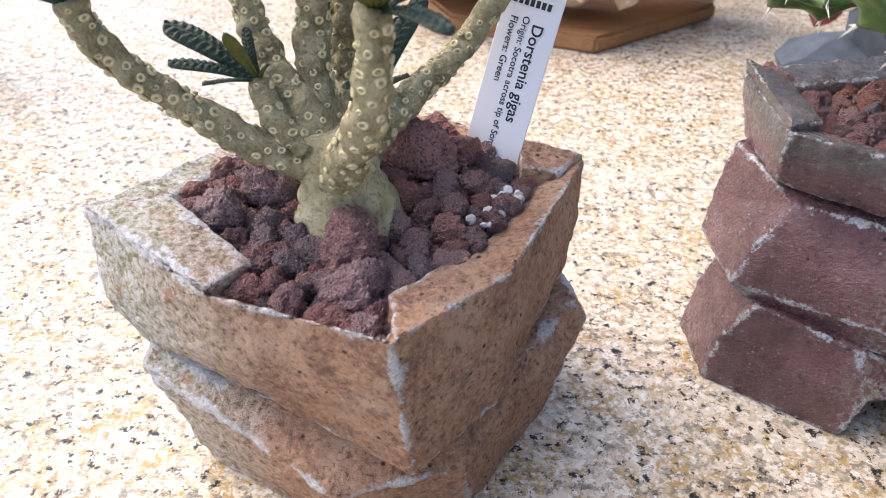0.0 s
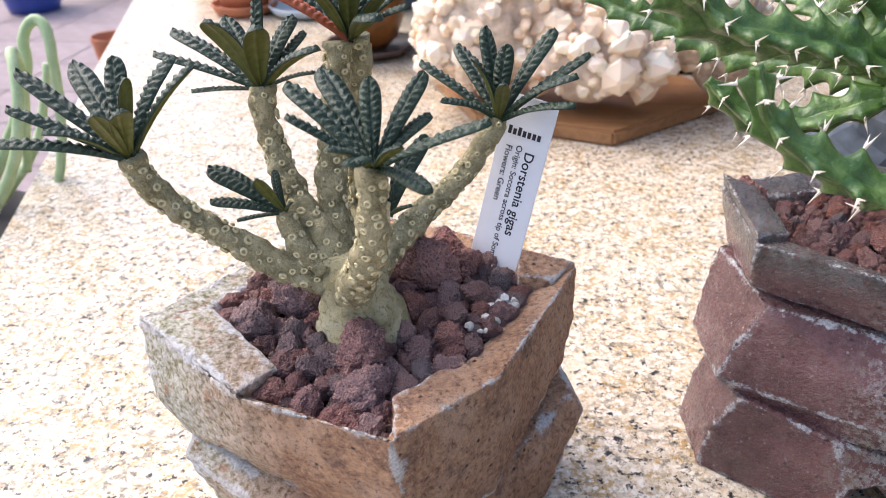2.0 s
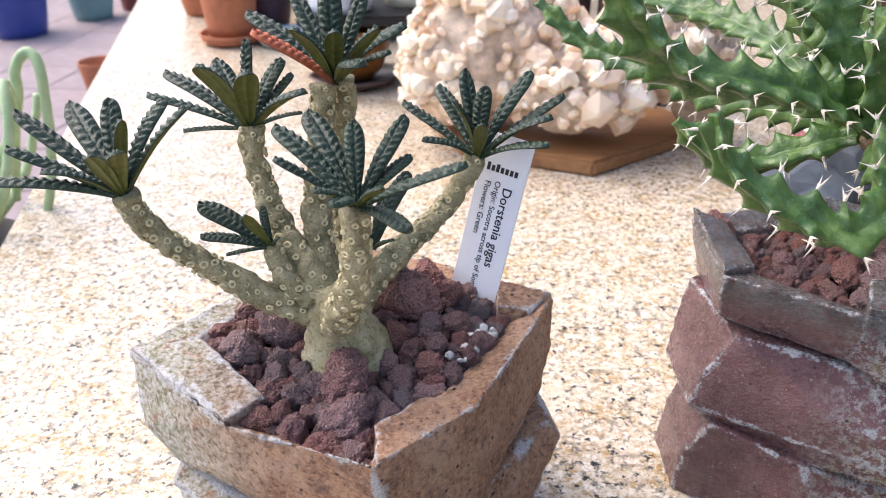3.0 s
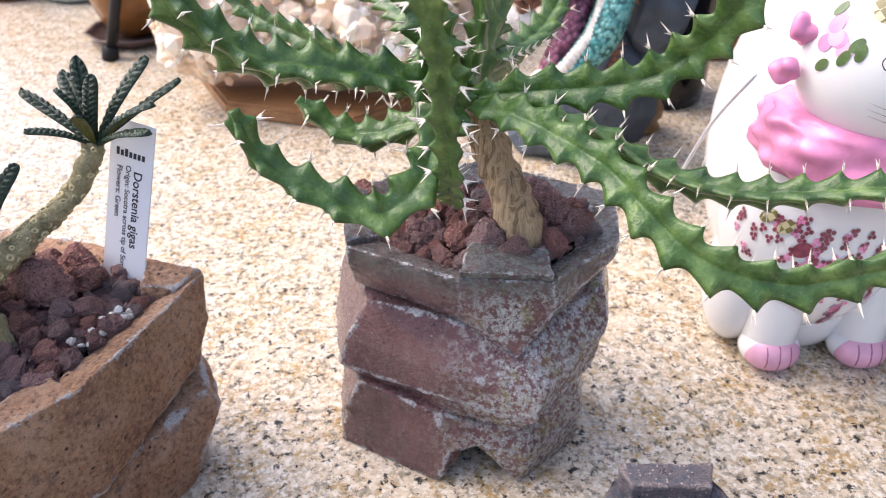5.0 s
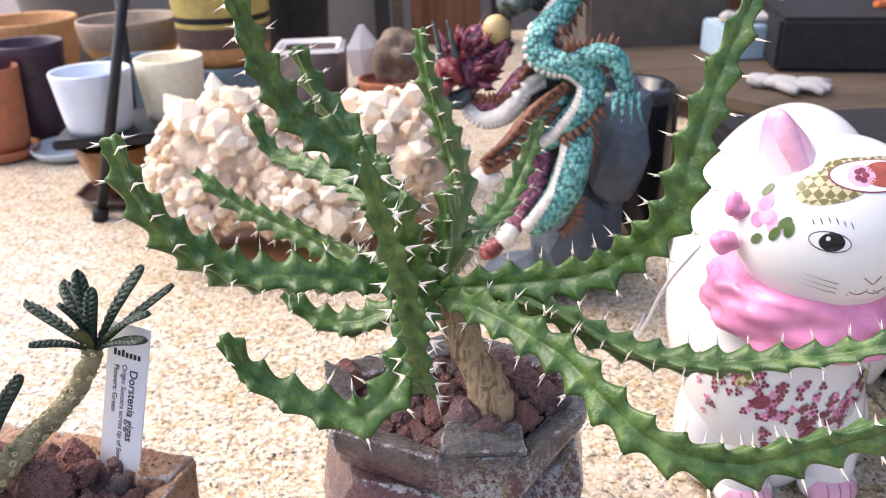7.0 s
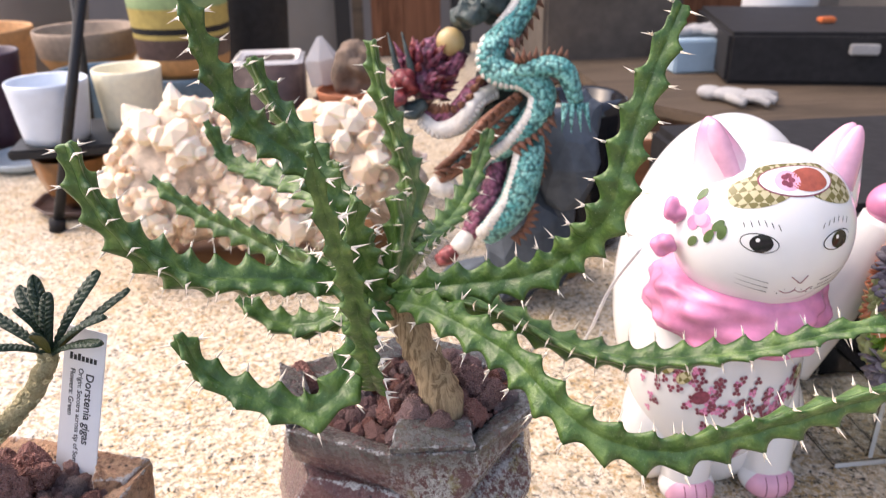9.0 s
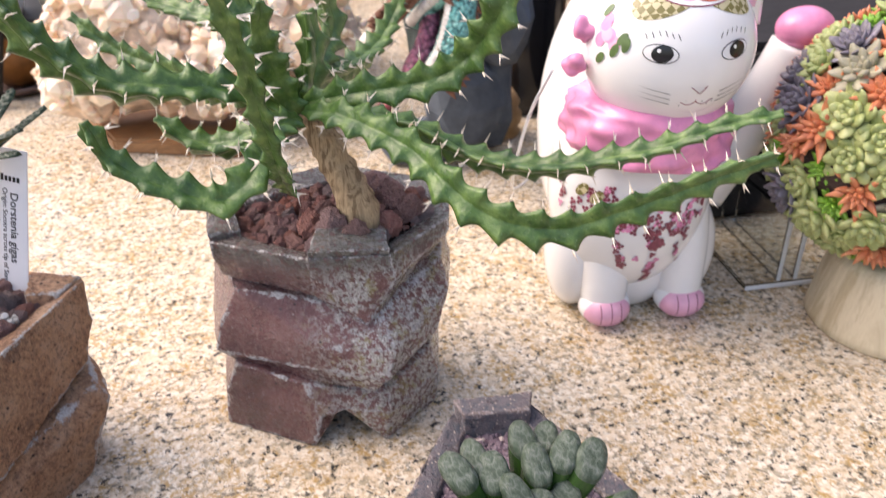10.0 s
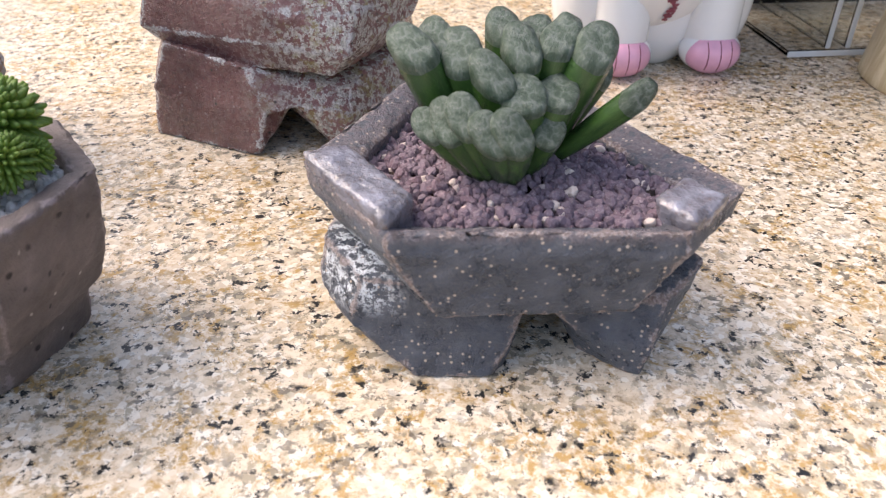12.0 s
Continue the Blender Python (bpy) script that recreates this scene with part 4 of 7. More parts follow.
def leaf_mesh(width, arch, fold, top, seed):
    """A strap-shaped puckered leaf of unit length along +y, upper side +z."""
    rnd = random.Random(seed)
    bm = bmesh.new()
    nu, nv = 21, 72
    layers = []
    for side in (1, -1):
        rows = []
        for j in range(nv + 1):
            s = j / nv
            w = width * (0.24 + 0.76 * math.sin(min(1, s / 0.70) * math.pi / 2) ** 1.4) * math.sqrt(max(0.0, 1 - max(0.0, (s - 0.74) / 0.26) ** 2.4)) if s < 1 else 0.002
            row = []
            for i in range(nu):
                a = (i / (nu - 1)) * 2 - 1
                x = a * w
                z = arch * math.sin(s * math.pi * 0.85) + fold * abs(a) * width * 0.6 - 0.35 * width * a ** 4
                if side > 0:
                    z += 0.010 + 0.011 * (1 - abs(a) ** 3)
                    vein = s * 13 - 0.75 * abs(a) + 0.22 * noise.noise(Vector((a * 2.5, s * 6, seed * 3.0))) + (0.4 if a > 0 else 0.0)
                    z += (0.013 + 0.010 * noise.noise(Vector((a * 3, s * 14, seed)))) * math.cos(vein * 2 * math.pi) * (1 - math.exp(-(a / 0.22) ** 2)) * (1 - abs(a) ** 5) * min(1.0, 0.25 + s * 2)
                    z += 0.009 * noise.noise(Vector((a * 5, s * 34, seed * 2.0)))
                    z -= 0.020 * math.exp(-(a / 0.13) ** 2)
                else:
                    z -= 0.010 * (1 - abs(a) ** 3) + 0.020 * math.exp(-(a / 0.16) ** 2) * (1 - 0.6 * s)
                row.append(bm.verts.new((x, s, z)))
            rows.append(row)
        layers.append(rows)
        for j in range(nv):
            for i in range(nu - 1):
                f = bm.faces.new((rows[j][i], rows[j][i + 1], rows[j + 1][i + 1], rows[j + 1][i]))
                f.material_index = 0 if side > 0 else 1
    up, dn = layers
    for j in range(nv):
        for i in (0, nu - 1):
            f = bm.faces.new((up[j][i], up[j + 1][i], dn[j + 1][i], dn[j][i]))
            f.material_index = 0
    for j in (0, nv):
        for i in range(nu - 1):
            bm.faces.new((up[j][i], up[j][i + 1], dn[j][i + 1], dn[j][i]))
    return mesh_of(bm, [top, LEAF_UNDER if top is LEAF_TOP else top])


LEAVES = [leaf_mesh(0.118, 0.08, 0.12, LEAF_TOP, 1), leaf_mesh(0.102, 0.04, 0.2, LEAF_TOP, 2), leaf_mesh(0.128, 0.11, 0.05, LEAF_TOP, 3)]
RED_LEAF = leaf_mesh(0.13, 0.06, 0.1, LEAF_RED, 4)
TUFTS = {
    "left": ((-0.067, 0.206, 0.147), [(-0.104, 0.218, 0.168), (-0.096, 0.235, 0.165), (-0.074, 0.222, 0.172), (-0.061, 0.203, 0.172), (-0.057, 0.225, 0.171), (-0.043, 0.208, 0.174), (-0.097, 0.200, 0.163), (-0.081, 0.190, 0.160), (-0.101, 0.195, 0.154), (-0.065, 0.190, 0.166), (-0.058, 0.192, 0.166)]),
    "middle": ((-0.038, 0.240, 0.157), [(-0.072, 0.255, 0.170), (-0.072, 0.240, 0.167), (-0.047, 0.225, 0.181), (-0.056, 0.262, 0.173), (-0.039, 0.250, 0.184), (-0.030, 0.222, 0.180), (-0.033, 0.265, 0.173), (-0.059, 0.235, 0.157), (-0.015, 0.230, 0.172), (-0.023, 0.250, 0.159), (-0.029, 0.262, 0.169)]),
    "rear": ((-0.012, 0.254, 0.169), [(-0.046, 0.270, 0.187), (-0.036, 0.245, 0.187), (-0.030, 0.275, 0.194), (-0.014, 0.262, 0.199), (-0.007, 0.238, 0.189), (-0.004, 0.270, 0.195), (0.013, 0.255, 0.187), (0.009, 0.245, 0.181), (0.007, 0.235, 0.191), (0.003, 0.228, 0.181), (-0.020, 0.236, 0.190)]),
    "right": ((0.0345, 0.268, 0.138), [(0.005, 0.283, 0.153), (0.016, 0.256, 0.148), (0.017, 0.294, 0.156), (0.028, 0.284, 0.166), (0.037, 0.274, 0.163), (0.053, 0.288, 0.164), (0.065, 0.283, 0.157), (0.061, 0.262, 0.155), (0.060, 0.254, 0.148), (0.037, 0.252, 0.156), (0.025, 0.266, 0.160)]),
    "front": ((0.008, 0.190, 0.154), [(-0.018, 0.205, 0.170), (-0.012, 0.185, 0.169), (-0.011, 0.215, 0.171), (0.005, 0.205, 0.173), (0.019, 0.210, 0.173), (0.007, 0.170, 0.163), (0.002, 0.172, 0.166), (0.038, 0.190, 0.167), (0.025, 0.174, 0.155), (0.021, 0.205, 0.163), (0.018, 0.176, 0.166)]),
    "side_shoot": ((-0.028, 0.220, 0.124), [(-0.054, 0.226, 0.135), (-0.050, 0.215, 0.129), (-0.033, 0.212, 0.139), (-0.032, 0.226, 0.136), (-0.023, 0.213, 0.131), (-0.038, 0.206, 0.128)]),
    "shade": ((0.000, 0.240, 0.114), [(0.012, 0.255, 0.137), (0.004, 0.256, 0.130), (0.010, 0.228, 0.124), (-0.008, 0.246, 0.134), (-0.006, 0.222, 0.122)]),
}
n_leaf = 0
for key, (base, tips) in TUFTS.items():
    centre = sum((Vector(t) for t in tips), Vector()) / len(tips)
    axis = (centre - Vector(base)).normalized() * 0.6 + Vector((0, 0, 0.6))
    for tip in tips:
        n_leaf += 1
        b, t = Vector(base) - TO, Vector(tip) - TO
        d = t - b
        length = d.length
        y = d.normalized()
        z = (axis - y * axis.dot(y)).normalized()
        x = y.cross(z)
        m = Matrix((x, y, z)).transposed().to_4x4()
        m.translation = b
        red = key == "rear" and tip == (-0.036, 0.245, 0.187)
        ob = part("leaf", RED_LEAF if red else LEAVES[n_leaf % 3], parent=TREE, label="withered orange-red leaf" if red else "")
        w = min(1.0, 0.031 / length) * 1.0
        ob.matrix_local = m @ Matrix.Diagonal((length * w, length, length * w, 1))

# plant tag
TAG_O = (0.0314, 0.2645, 0.0722)
TAG = thing("plant_tag", TAG_O, "white plastic plant tag with black printed lines, stuck in lava rock", "plant tag")
t_dir = Vector((0.0148, 0.0130, 0.0690)).normalized()
t_right = Vector((0.90, -0.34, 0.0))
t_right = (t_right - t_dir * t_right.dot(t_dir)).normalized()
t_norm = t_right.cross(t_dir)
tag_m = Matrix((t_right, t_dir, t_norm)).transposed().to_4x4()
bm = rounded_box((-0.0100, -0.012, -0.0003), (0.0096, 0.0735, 0.0003), 0.00012, tag_m, 1)
part("strip", bm, PAPER, TAG, smooth=False)


def words(text, size, along, across, bold=0.0):
    cu = bpy.data.curves.new("words", "FONT")
    cu.body = text
    cu.size = size
    cu.offset = bold
    cu.extrude = 0.00004
    ob = bpy.data.objects.new("tmp", cu)
    scene.collection.objects.link(ob)
    bpy.context.view_layer.update()
    me = bpy.data.meshes.new_from_object(ob.evaluated_get(bpy.context.evaluated_depsgraph_get()))
    bpy.data.objects.remove(ob)
    me.materials.clear()
    me.materials.append(INK)
    turn = tag_m @ Matrix.Translation((across, along, 0.00036)) @ Matrix.Rotation(radians(-90), 4, "Z")
    me.transform(turn)
    part("printed_line", me, parent=TAG, smooth=False)


words("Dorstenia gigas", 0.0052, 0.0545, 0.0016, 0.00006)
words("Origin: Socotra across tip of Somalia", 0.0032, 0.0560, -0.0021, 0.00003)
words("Flowers: Green", 0.0034, 0.0552, -0.0061, 0.00003)
bm = bmesh.new()
for k in range(7):
    x = -0.0062 + 0.0019 * k
    box(bm, (x - 0.0006, 0.0592, 0.0003), (x + 0.0007, 0.0614 + (0.0008 if k in (0, 2) else 0), 0.0004), 0, tag_m)
part("printed_bar", bm, INK, TAG, smooth=False)

# ---- maroon pot with the spiny plant ----
B0 = (0.178, 0.272, 0.0)
b_rim = [(0.119, 0.300, 0.103), (0.124, 0.256, 0.101), (0.166, 0.235, 0.100), (0.201, 0.235, 0.098), (0.231, 0.260, 0.100), (0.236, 0.295, 0.102), (0.180, 0.325, 0.103)]
b_lip = [(0.120, 0.299, 0.096), (0.124, 0.257, 0.092), (0.167, 0.236, 0.090), (0.203, 0.234, 0.086), (0.231, 0.261, 0.092), (0.236, 0.294, 0.094), (0.180, 0.324, 0.096)]
b_bot = [(0.124, 0.295, 0.080), (0.126, 0.261, 0.080), (0.166, 0.241, 0.077), (0.189, 0.229, 0.066), (0.222, 0.262, 0.080), (0.228, 0.290, 0.082), (0.180, 0.316, 0.082)]
b_in = [(0.130, 0.294, 0.100), (0.136, 0.265, 0.098), (0.169, 0.246, 0.096), (0.200, 0.248, 0.096), (0.220, 0.266, 0.097), (0.224, 0.291, 0.099), (0.180, 0.312, 0.099)]
b_deep = [(0.134, 0.291, 0.080), (0.139, 0.267, 0.080), (0.170, 0.250, 0.080), (0.198, 0.251, 0.080), (0.215, 0.268, 0.080), (0.218, 0.289, 0.080), (0.180, 0.306, 0.080)]
b2 = [[(0.124, 0.280, 0.032), (0.130, 0.253, 0.034), (0.165, 0.234, 0.033), (0.190, 0.224, 0.033), (0.216, 0.248, 0.038), (0.222, 0.280, 0.036), (0.180, 0.308, 0.036)],
      [(0.114, 0.286, 0.045), (0.118, 0.253, 0.044), (0.168, 0.229, 0.044), (0.196, 0.219, 0.042), (0.222, 0.244, 0.050), (0.230, 0.280, 0.050), (0.180, 0.318, 0.050)],
      [(0.116, 0.290, 0.058), (0.122, 0.253, 0.058), (0.168, 0.230, 0.056), (0.200, 0.222, 0.056), (0.229, 0.251, 0.066), (0.235, 0.284, 0.068), (0.180, 0.320, 0.066)],
      [(0.120, 0.291, 0.080), (0.132, 0.254, 0.077), (0.166, 0.243, 0.074), (0.196, 0.233, 0.070), (0.226, 0.258, 0.080), (0.232, 0.285, 0.082), (0.180, 0.318, 0.082)]]
b3 = [[(0.114, 0.284, 0.0), (0.117, 0.253, 0.0), (0.160, 0.227, 0.0), (0.173, 0.236, 0.016), (0.193, 0.226, 0.0), (0.221, 0.250, 0.0), (0.226, 0.284, 0.0), (0.180, 0.314, 0.0)],
      [(0.117, 0.284, 0.022), (0.119, 0.252, 0.020), (0.163, 0.228, 0.018), (0.176, 0.229, 0.020), (0.196, 0.225, 0.018), (0.222, 0.248, 0.020), (0.228, 0.284, 0.022), (0.180, 0.314, 0.022)],
      [(0.122, 0.281, 0.041), (0.127, 0.247, 0.040), (0.158, 0.234, 0.034), (0.176, 0.233, 0.030), (0.196, 0.230, 0.028), (0.219, 0.250, 0.036), (0.224, 0.280, 0.040), (0.180, 0.308, 0.040)]]
b_slab_front = [[(0.168, 0.240, 0.088), (0.200, 0.238, 0.086), (0.203, 0.249, 0.088), (0.171, 0.250, 0.088)], [(0.1658, 0.2346, 0.1030), (0.2014, 0.2346, 0.1012), (0.201, 0.250, 0.103), (0.171, 0.251, 0.106)]]
b_slab_left = [[(0.123, 0.296, 0.090), (0.127, 0.260, 0.088), (0.137, 0.264, 0.088), (0.131, 0.293, 0.088)], [(0.1186, 0.3004, 0.108), (0.1236, 0.2556, 0.1045), (0.137, 0.265, 0.101), (0.131, 0.292, 0.106)]]
POT_B = thing("plant_pot", B0, "tall faceted dark maroon stoneware pot with silvery mottling, on granite", "plant pot", "clay pots")
part("body", clay([[b_bot, b_lip, b_rim, b_in, b_deep], b_slab_front, b_slab_left], B0, MAROON, 0.0010, 0.0022, 0.0003, 13.0, 24), parent=POT_B)
part("middle_tier", clay([b2], B0, MAROON, 0.0009, 0.0020, 0.0003, 17.0, 20, reach=0.0027), parent=POT_B)
part("foot", clay([b3], B0, MAROON, 0.0009, 0.0020, 0.0003, 19.0, 20, reach=0.0027), parent=POT_B)
soil_b = [(p[0], p[1]) for p in b_in]
bm = bmesh.new()
loft(bm, [[(p[0], p[1], 0.078) for p in b_deep], [(p[0], p[1], 0.093) for p in b_deep]])
tidy(bm, 0.006, 4)
roughen(bm, 0.001, 150)
tagged(part("potting_soil", bm, SOIL), "dark dry potting soil under lava rock in a maroon pot", "soil")


def b_height(x, y):
    return 0.093 + 0.010 * max(0.0, 1 - math.hypot(x - 0.192, y - 0.272) / 0.045)


rock_b = "rough porous red-brown lava rock in the maroon pot"
big_b = [(0.188, 0.249, 0.0072), (0.178, 0.255, 0.0075), (0.205, 0.272, 0.0085), (0.212, 0.266, 0.0068), (0.204, 0.255, 0.006), (0.200, 0.292, 0.0085), (0.168, 0.262, 0.006), (0.130, 0.296, 0.0085), (0.196, 0.262, 0.0065)]
for n, (x, y, r) in enumerate(big_b):
    lava_rock((x, y, b_height(x, y) + r * (0.6 if n != 7 else 0.45)), r, 70 + n, (1, 1, 1) if n else (0.95, 0.6, 1.15), rock_b, "lava rocks in the maroon pot")
fill_rocks(soil_b, b_height, 95, (0.0024, 0.0050), 23, [(x, y, r * 0.9) for x, y, r in big_b] + [(0.188, 0.262, 0.008)], "lava rocks in the maroon pot", rock_b)
grains("fine_gravel", soil_b, lambda x, y: b_height(x, y) - 0.001, 500, 0.0016, LAVA_FINE, "fine crushed lava between larger rocks in the maroon pot", 6)

# spiny plant
E0 = Vector((0.186, 0.264, 0.098))
EUPHORBIA = thing("spiny_succulent", E0, "bright green succulent with wavy toothed spiny arms and a woody stem", "potted plant")
bm = bmesh.new()
tube(bm, curve_points(shift([(0.192, 0.260, 0.094), (0.190, 0.260, 0.110), (0.185, 0.265, 0.123), (0.178, 0.270, 0.138), (0.169, 0.272, 0.151)], E0), 0.0015), lambda s: 0.0098 - 0.004 * s, 26, 0, 0.0018)
part("woody_stem", bm, WOODY, EUPHORBIA, "fibrous brown woody stem")


def arm(ctrl, radius, seed, turn=0.0, ribs=3, tip=0.5):
    """One arm: wavy ribs with teeth, and pairs of spines on the teeth."""
    rnd = random.Random(seed)
    pts = curve_points(shift(ctrl, E0), 0.0009)
    length = sum((b - a).length for a, b in zip(pts, pts[1:]))
    pitch = 0.0120
    phase = rnd.uniform(0, pitch)
    lag = [rnd.uniform(-0.12, 0.12) * pitch for _ in range(ribs)]

    def tooth(s, k):
        u = ((s + phase + lag[k]) / pitch) % 1.0
        return 1 - abs(u - 0.55) / (0.55 if u < 0.55 else 0.45)

    def girth(f):
        return (0.55 + 0.45 * min(1, f / 0.12)) * (1 - (1 - tip) * max(0.0, (f - 0.55) / 0.45) ** 1.4) * (1 if f < 0.97 else 0.75)

    fr = frames_along(pts)
    bm = bmesh.new()
    rows, s, across = [], 0.0, 12 * ribs
    for i, (p, (t, u, w)) in enumerate(zip(pts, fr)):
        if i:
            s += (p - pts[i - 1]).length
        f = s / length
        ring = []
        for k in range(across):
            rib, off = k // 12, (k % 12) / 12.0
            near = rib if off < 0.5 else (rib + 1) % ribs
            out = 1 - 2 * min(off, 1 - off)
            tv = tooth(s, near)
            r = 0.30 + 0.05 * math.sin(2 * math.pi * (s / pitch + rib * 0.3)) * (1 - out) + out ** 1.7 * (0.40 + 0.58 * tv ** 1.7)
            a = 2 * math.pi * k / across + turn + 5.0 * s
            ring.append(bm.verts.new(p + (u * math.cos(a) + w * math.sin(a)) * radius * girth(f) * r + t * 0.0016 * out * tv ** 2))
        rows.append(ring)
    for ra, rb in zip(rows, rows[1:]):
        for k in range(across):
            bm.faces.new((ra[k], ra[(k + 1) % across], rb[(k + 1) % across], rb[k]))
    bm.faces.new(rows[0][::-1])
    bm.faces.new(rows[-1])
    bough = part("arm", bm, EUPH, EUPHORBIA)
    verts, faces = [], []
    for k in range(ribs):
        s_at = 0.55 * pitch - phase - lag[k]
        while s_at < length:
            if s_at > 0.01:
                i = min(len(pts) - 1, int(s_at / length * (len(pts) - 1)))
                t, u, w = fr[i]
                a = 2 * math.pi * k / ribs + turn + 0.5 * s_at / 0.1
                d = u * math.cos(a) + w * math.sin(a)
                side = t.cross(d)
                root = pts[i] + d * radius * girth(s_at / length) * 1.20 + t * 0.0014
                for sg in (-1, 1, -0.5, 0.45, 0.0):
                    out = (d * 1.0 + side * sg * rnd.uniform(0.55, 0.9) + t * rnd.uniform(-0.2, 0.3)).normalized()
                    ln = rnd.uniform(0.0038, 0.0058) * (1 if abs(sg) == 1 else 0.45)
                    e1 = out.orthogonal().normalized() * 0.00048
                    e2 = out.cross(e1)
                    n0 = len(verts)
                    verts += [root + e1, root + e2, root - e1, root - e2, root + out * ln]
                    faces += [[n0, n0 + 1, n0 + 4], [n0 + 1, n0 + 2, n0 + 4], [n0 + 2, n0 + 3, n0 + 4], [n0 + 3, n0, n0 + 4]]
            s_at += pitch
    me = bpy.data.meshes.new("spines")
    me.from_pydata(verts, [], faces)
    me.materials.append(SPINE)
    tagged(part("spine", me, parent=bough, label="pairs of short cream spines"), kind="stuff")


ARMS = [
    ([(0.164, 0.270, 0.154), (0.144, 0.262, 0.165), (0.125, 0.255, 0.170), (0.102, 0.250, 0.175), (0.090, 0.246, 0.184), (0.080, 0.242, 0.196), (0.072, 0.240, 0.213), (0.069, 0.238, 0.232)], 0.0125, 0.3),
    ([(0.163, 0.275, 0.156), (0.155, 0.280, 0.179), (0.145, 0.286, 0.201), (0.133, 0.288, 0.212), (0.119, 0.289, 0.223), (0.109, 0.285, 0.244), (0.106, 0.280, 0.259), (0.103, 0.275, 0.274)], 0.0120, 0.9),
    ([(0.162, 0.285, 0.154), (0.153, 0.310, 0.177), (0.143, 0.325, 0.193), (0.133, 0.335, 0.207), (0.123, 0.340, 0.221), (0.117, 0.340, 0.239)], 0.0115, 0.5),
    ([(0.161, 0.290, 0.154), (0.150, 0.330, 0.164), (0.136, 0.360, 0.167), (0.113, 0.380, 0.170), (0.092, 0.395, 0.175), (0.082, 0.399, 0.196)], 0.0115, 0.1),
    ([(0.161, 0.280, 0.151), (0.146, 0.310, 0.148), (0.127, 0.335, 0.144), (0.105, 0.355, 0.148), (0.077, 0.375, 0.154), (0.054, 0.386, 0.170)], 0.0115, 0.7),
    ([(0.164, 0.240, 0.128), (0.162, 0.214, 0.150), (0.160, 0.200, 0.174), (0.157, 0.190, 0.201), (0.152, 0.183, 0.223), (0.149, 0.178, 0.243)], 0.0068, 0.2),
    ([(0.173, 0.290, 0.156), (0.180, 0.320, 0.160), (0.186, 0.340, 0.169), (0.182, 0.343, 0.190), (0.174, 0.345, 0.219), (0.170, 0.345, 0.243)], 0.0112, 0.0),
    ([(0.175, 0.285, 0.158), (0.192, 0.330, 0.150), (0.209, 0.360, 0.151), (0.222, 0.380, 0.164), (0.232, 0.387, 0.188)], 0.0112, 0.6),
    ([(0.172, 0.268, 0.156), (0.193, 0.258, 0.162), (0.224, 0.249, 0.169), (0.239, 0.243, 0.181), (0.248, 0.231, 0.201), (0.252, 0.231, 0.222), (0.259, 0.234, 0.245), (0.269, 0.238, 0.269)], 0.0118, 0.4),
    ([(0.176, 0.275, 0.150), (0.199, 0.275, 0.145), (0.219, 0.272, 0.139), (0.244, 0.265, 0.126), (0.273, 0.250, 0.125), (0.308, 0.233, 0.136), (0.323, 0.225, 0.144), (0.338, 0.220, 0.151), (0.356, 0.213, 0.157)], 0.0098, 0.8),
    ([(0.172, 0.264, 0.154), (0.189, 0.245, 0.156), (0.211, 0.222, 0.151), (0.223, 0.205, 0.143), (0.237, 0.193, 0.135), (0.259, 0.186, 0.132), (0.280, 0.182, 0.139), (0.299, 0.178, 0.147), (0.314, 0.176, 0.153), (0.330, 0.173, 0.159)], 0.0115, 0.2),
    ([(0.168, 0.262, 0.152), (0.158, 0.236, 0.156), (0.152, 0.214, 0.150), (0.141, 0.206, 0.144), (0.127, 0.205, 0.149), (0.113, 0.206, 0.157), (0.105, 0.207, 0.165), (0.101, 0.207, 0.177)], 0.0110, 0.5),
    ([(0.166, 0.275, 0.148), (0.151, 0.278, 0.141), (0.134, 0.282, 0.134), (0.120, 0.285, 0.136), (0.106, 0.288, 0.147)], 0.0110, 0.3),
    ([(0.168, 0.270, 0.150), (0.161, 0.262, 0.173), (0.158, 0.255, 0.190), (0.160, 0.250, 0.203)], 0.0105, 0.7),
    ([(0.171, 0.278, 0.150), (0.175, 0.285, 0.163), (0.177, 0.290, 0.176), (0.176, 0.292, 0.188)], 0.0115, 0.1),
    ([(0.168, 0.275, 0.152), (0.159, 0.290, 0.170), (0.154, 0.300, 0.188), (0.150, 0.305, 0.201)], 0.0112, 0.9),
]
for n, (ctrl, r, turn) in enumerate(ARMS):
    arm(ctrl, r * 0.71, 100 + n, turn * 2.1)

# ---- slate pot with the cut-topped succulent ----
C0 = (0.236, 0.135, 0.0)
c_rim = [(0.183, 0.124, 0.051), (0.202, 0.095, 0.047), (0.271, 0.088, 0.047), (0.293, 0.107, 0.047), (0.252, 0.186, 0.050), (0.219, 0.187, 0.050)]
c_lip = [(0.184, 0.123, 0.044), (0.202, 0.094, 0.041), (0.271, 0.087, 0.041), (0.290, 0.105, 0.041), (0.252, 0.185, 0.044), (0.219, 0.186, 0.044)]
c_bot = [(0.196, 0.122, 0.028), (0.214, 0.095, 0.021), (0.262, 0.092, 0.021), (0.276, 0.106, 0.024), (0.246, 0.172, 0.028), (0.222, 0.174, 0.028)]
c_in = [(0.196, 0.127, 0.048), (0.208, 0.103, 0.043), (0.267, 0.097, 0.043), (0.280, 0.110, 0.044), (0.248, 0.177, 0.047), (0.223, 0.178, 0.047)]
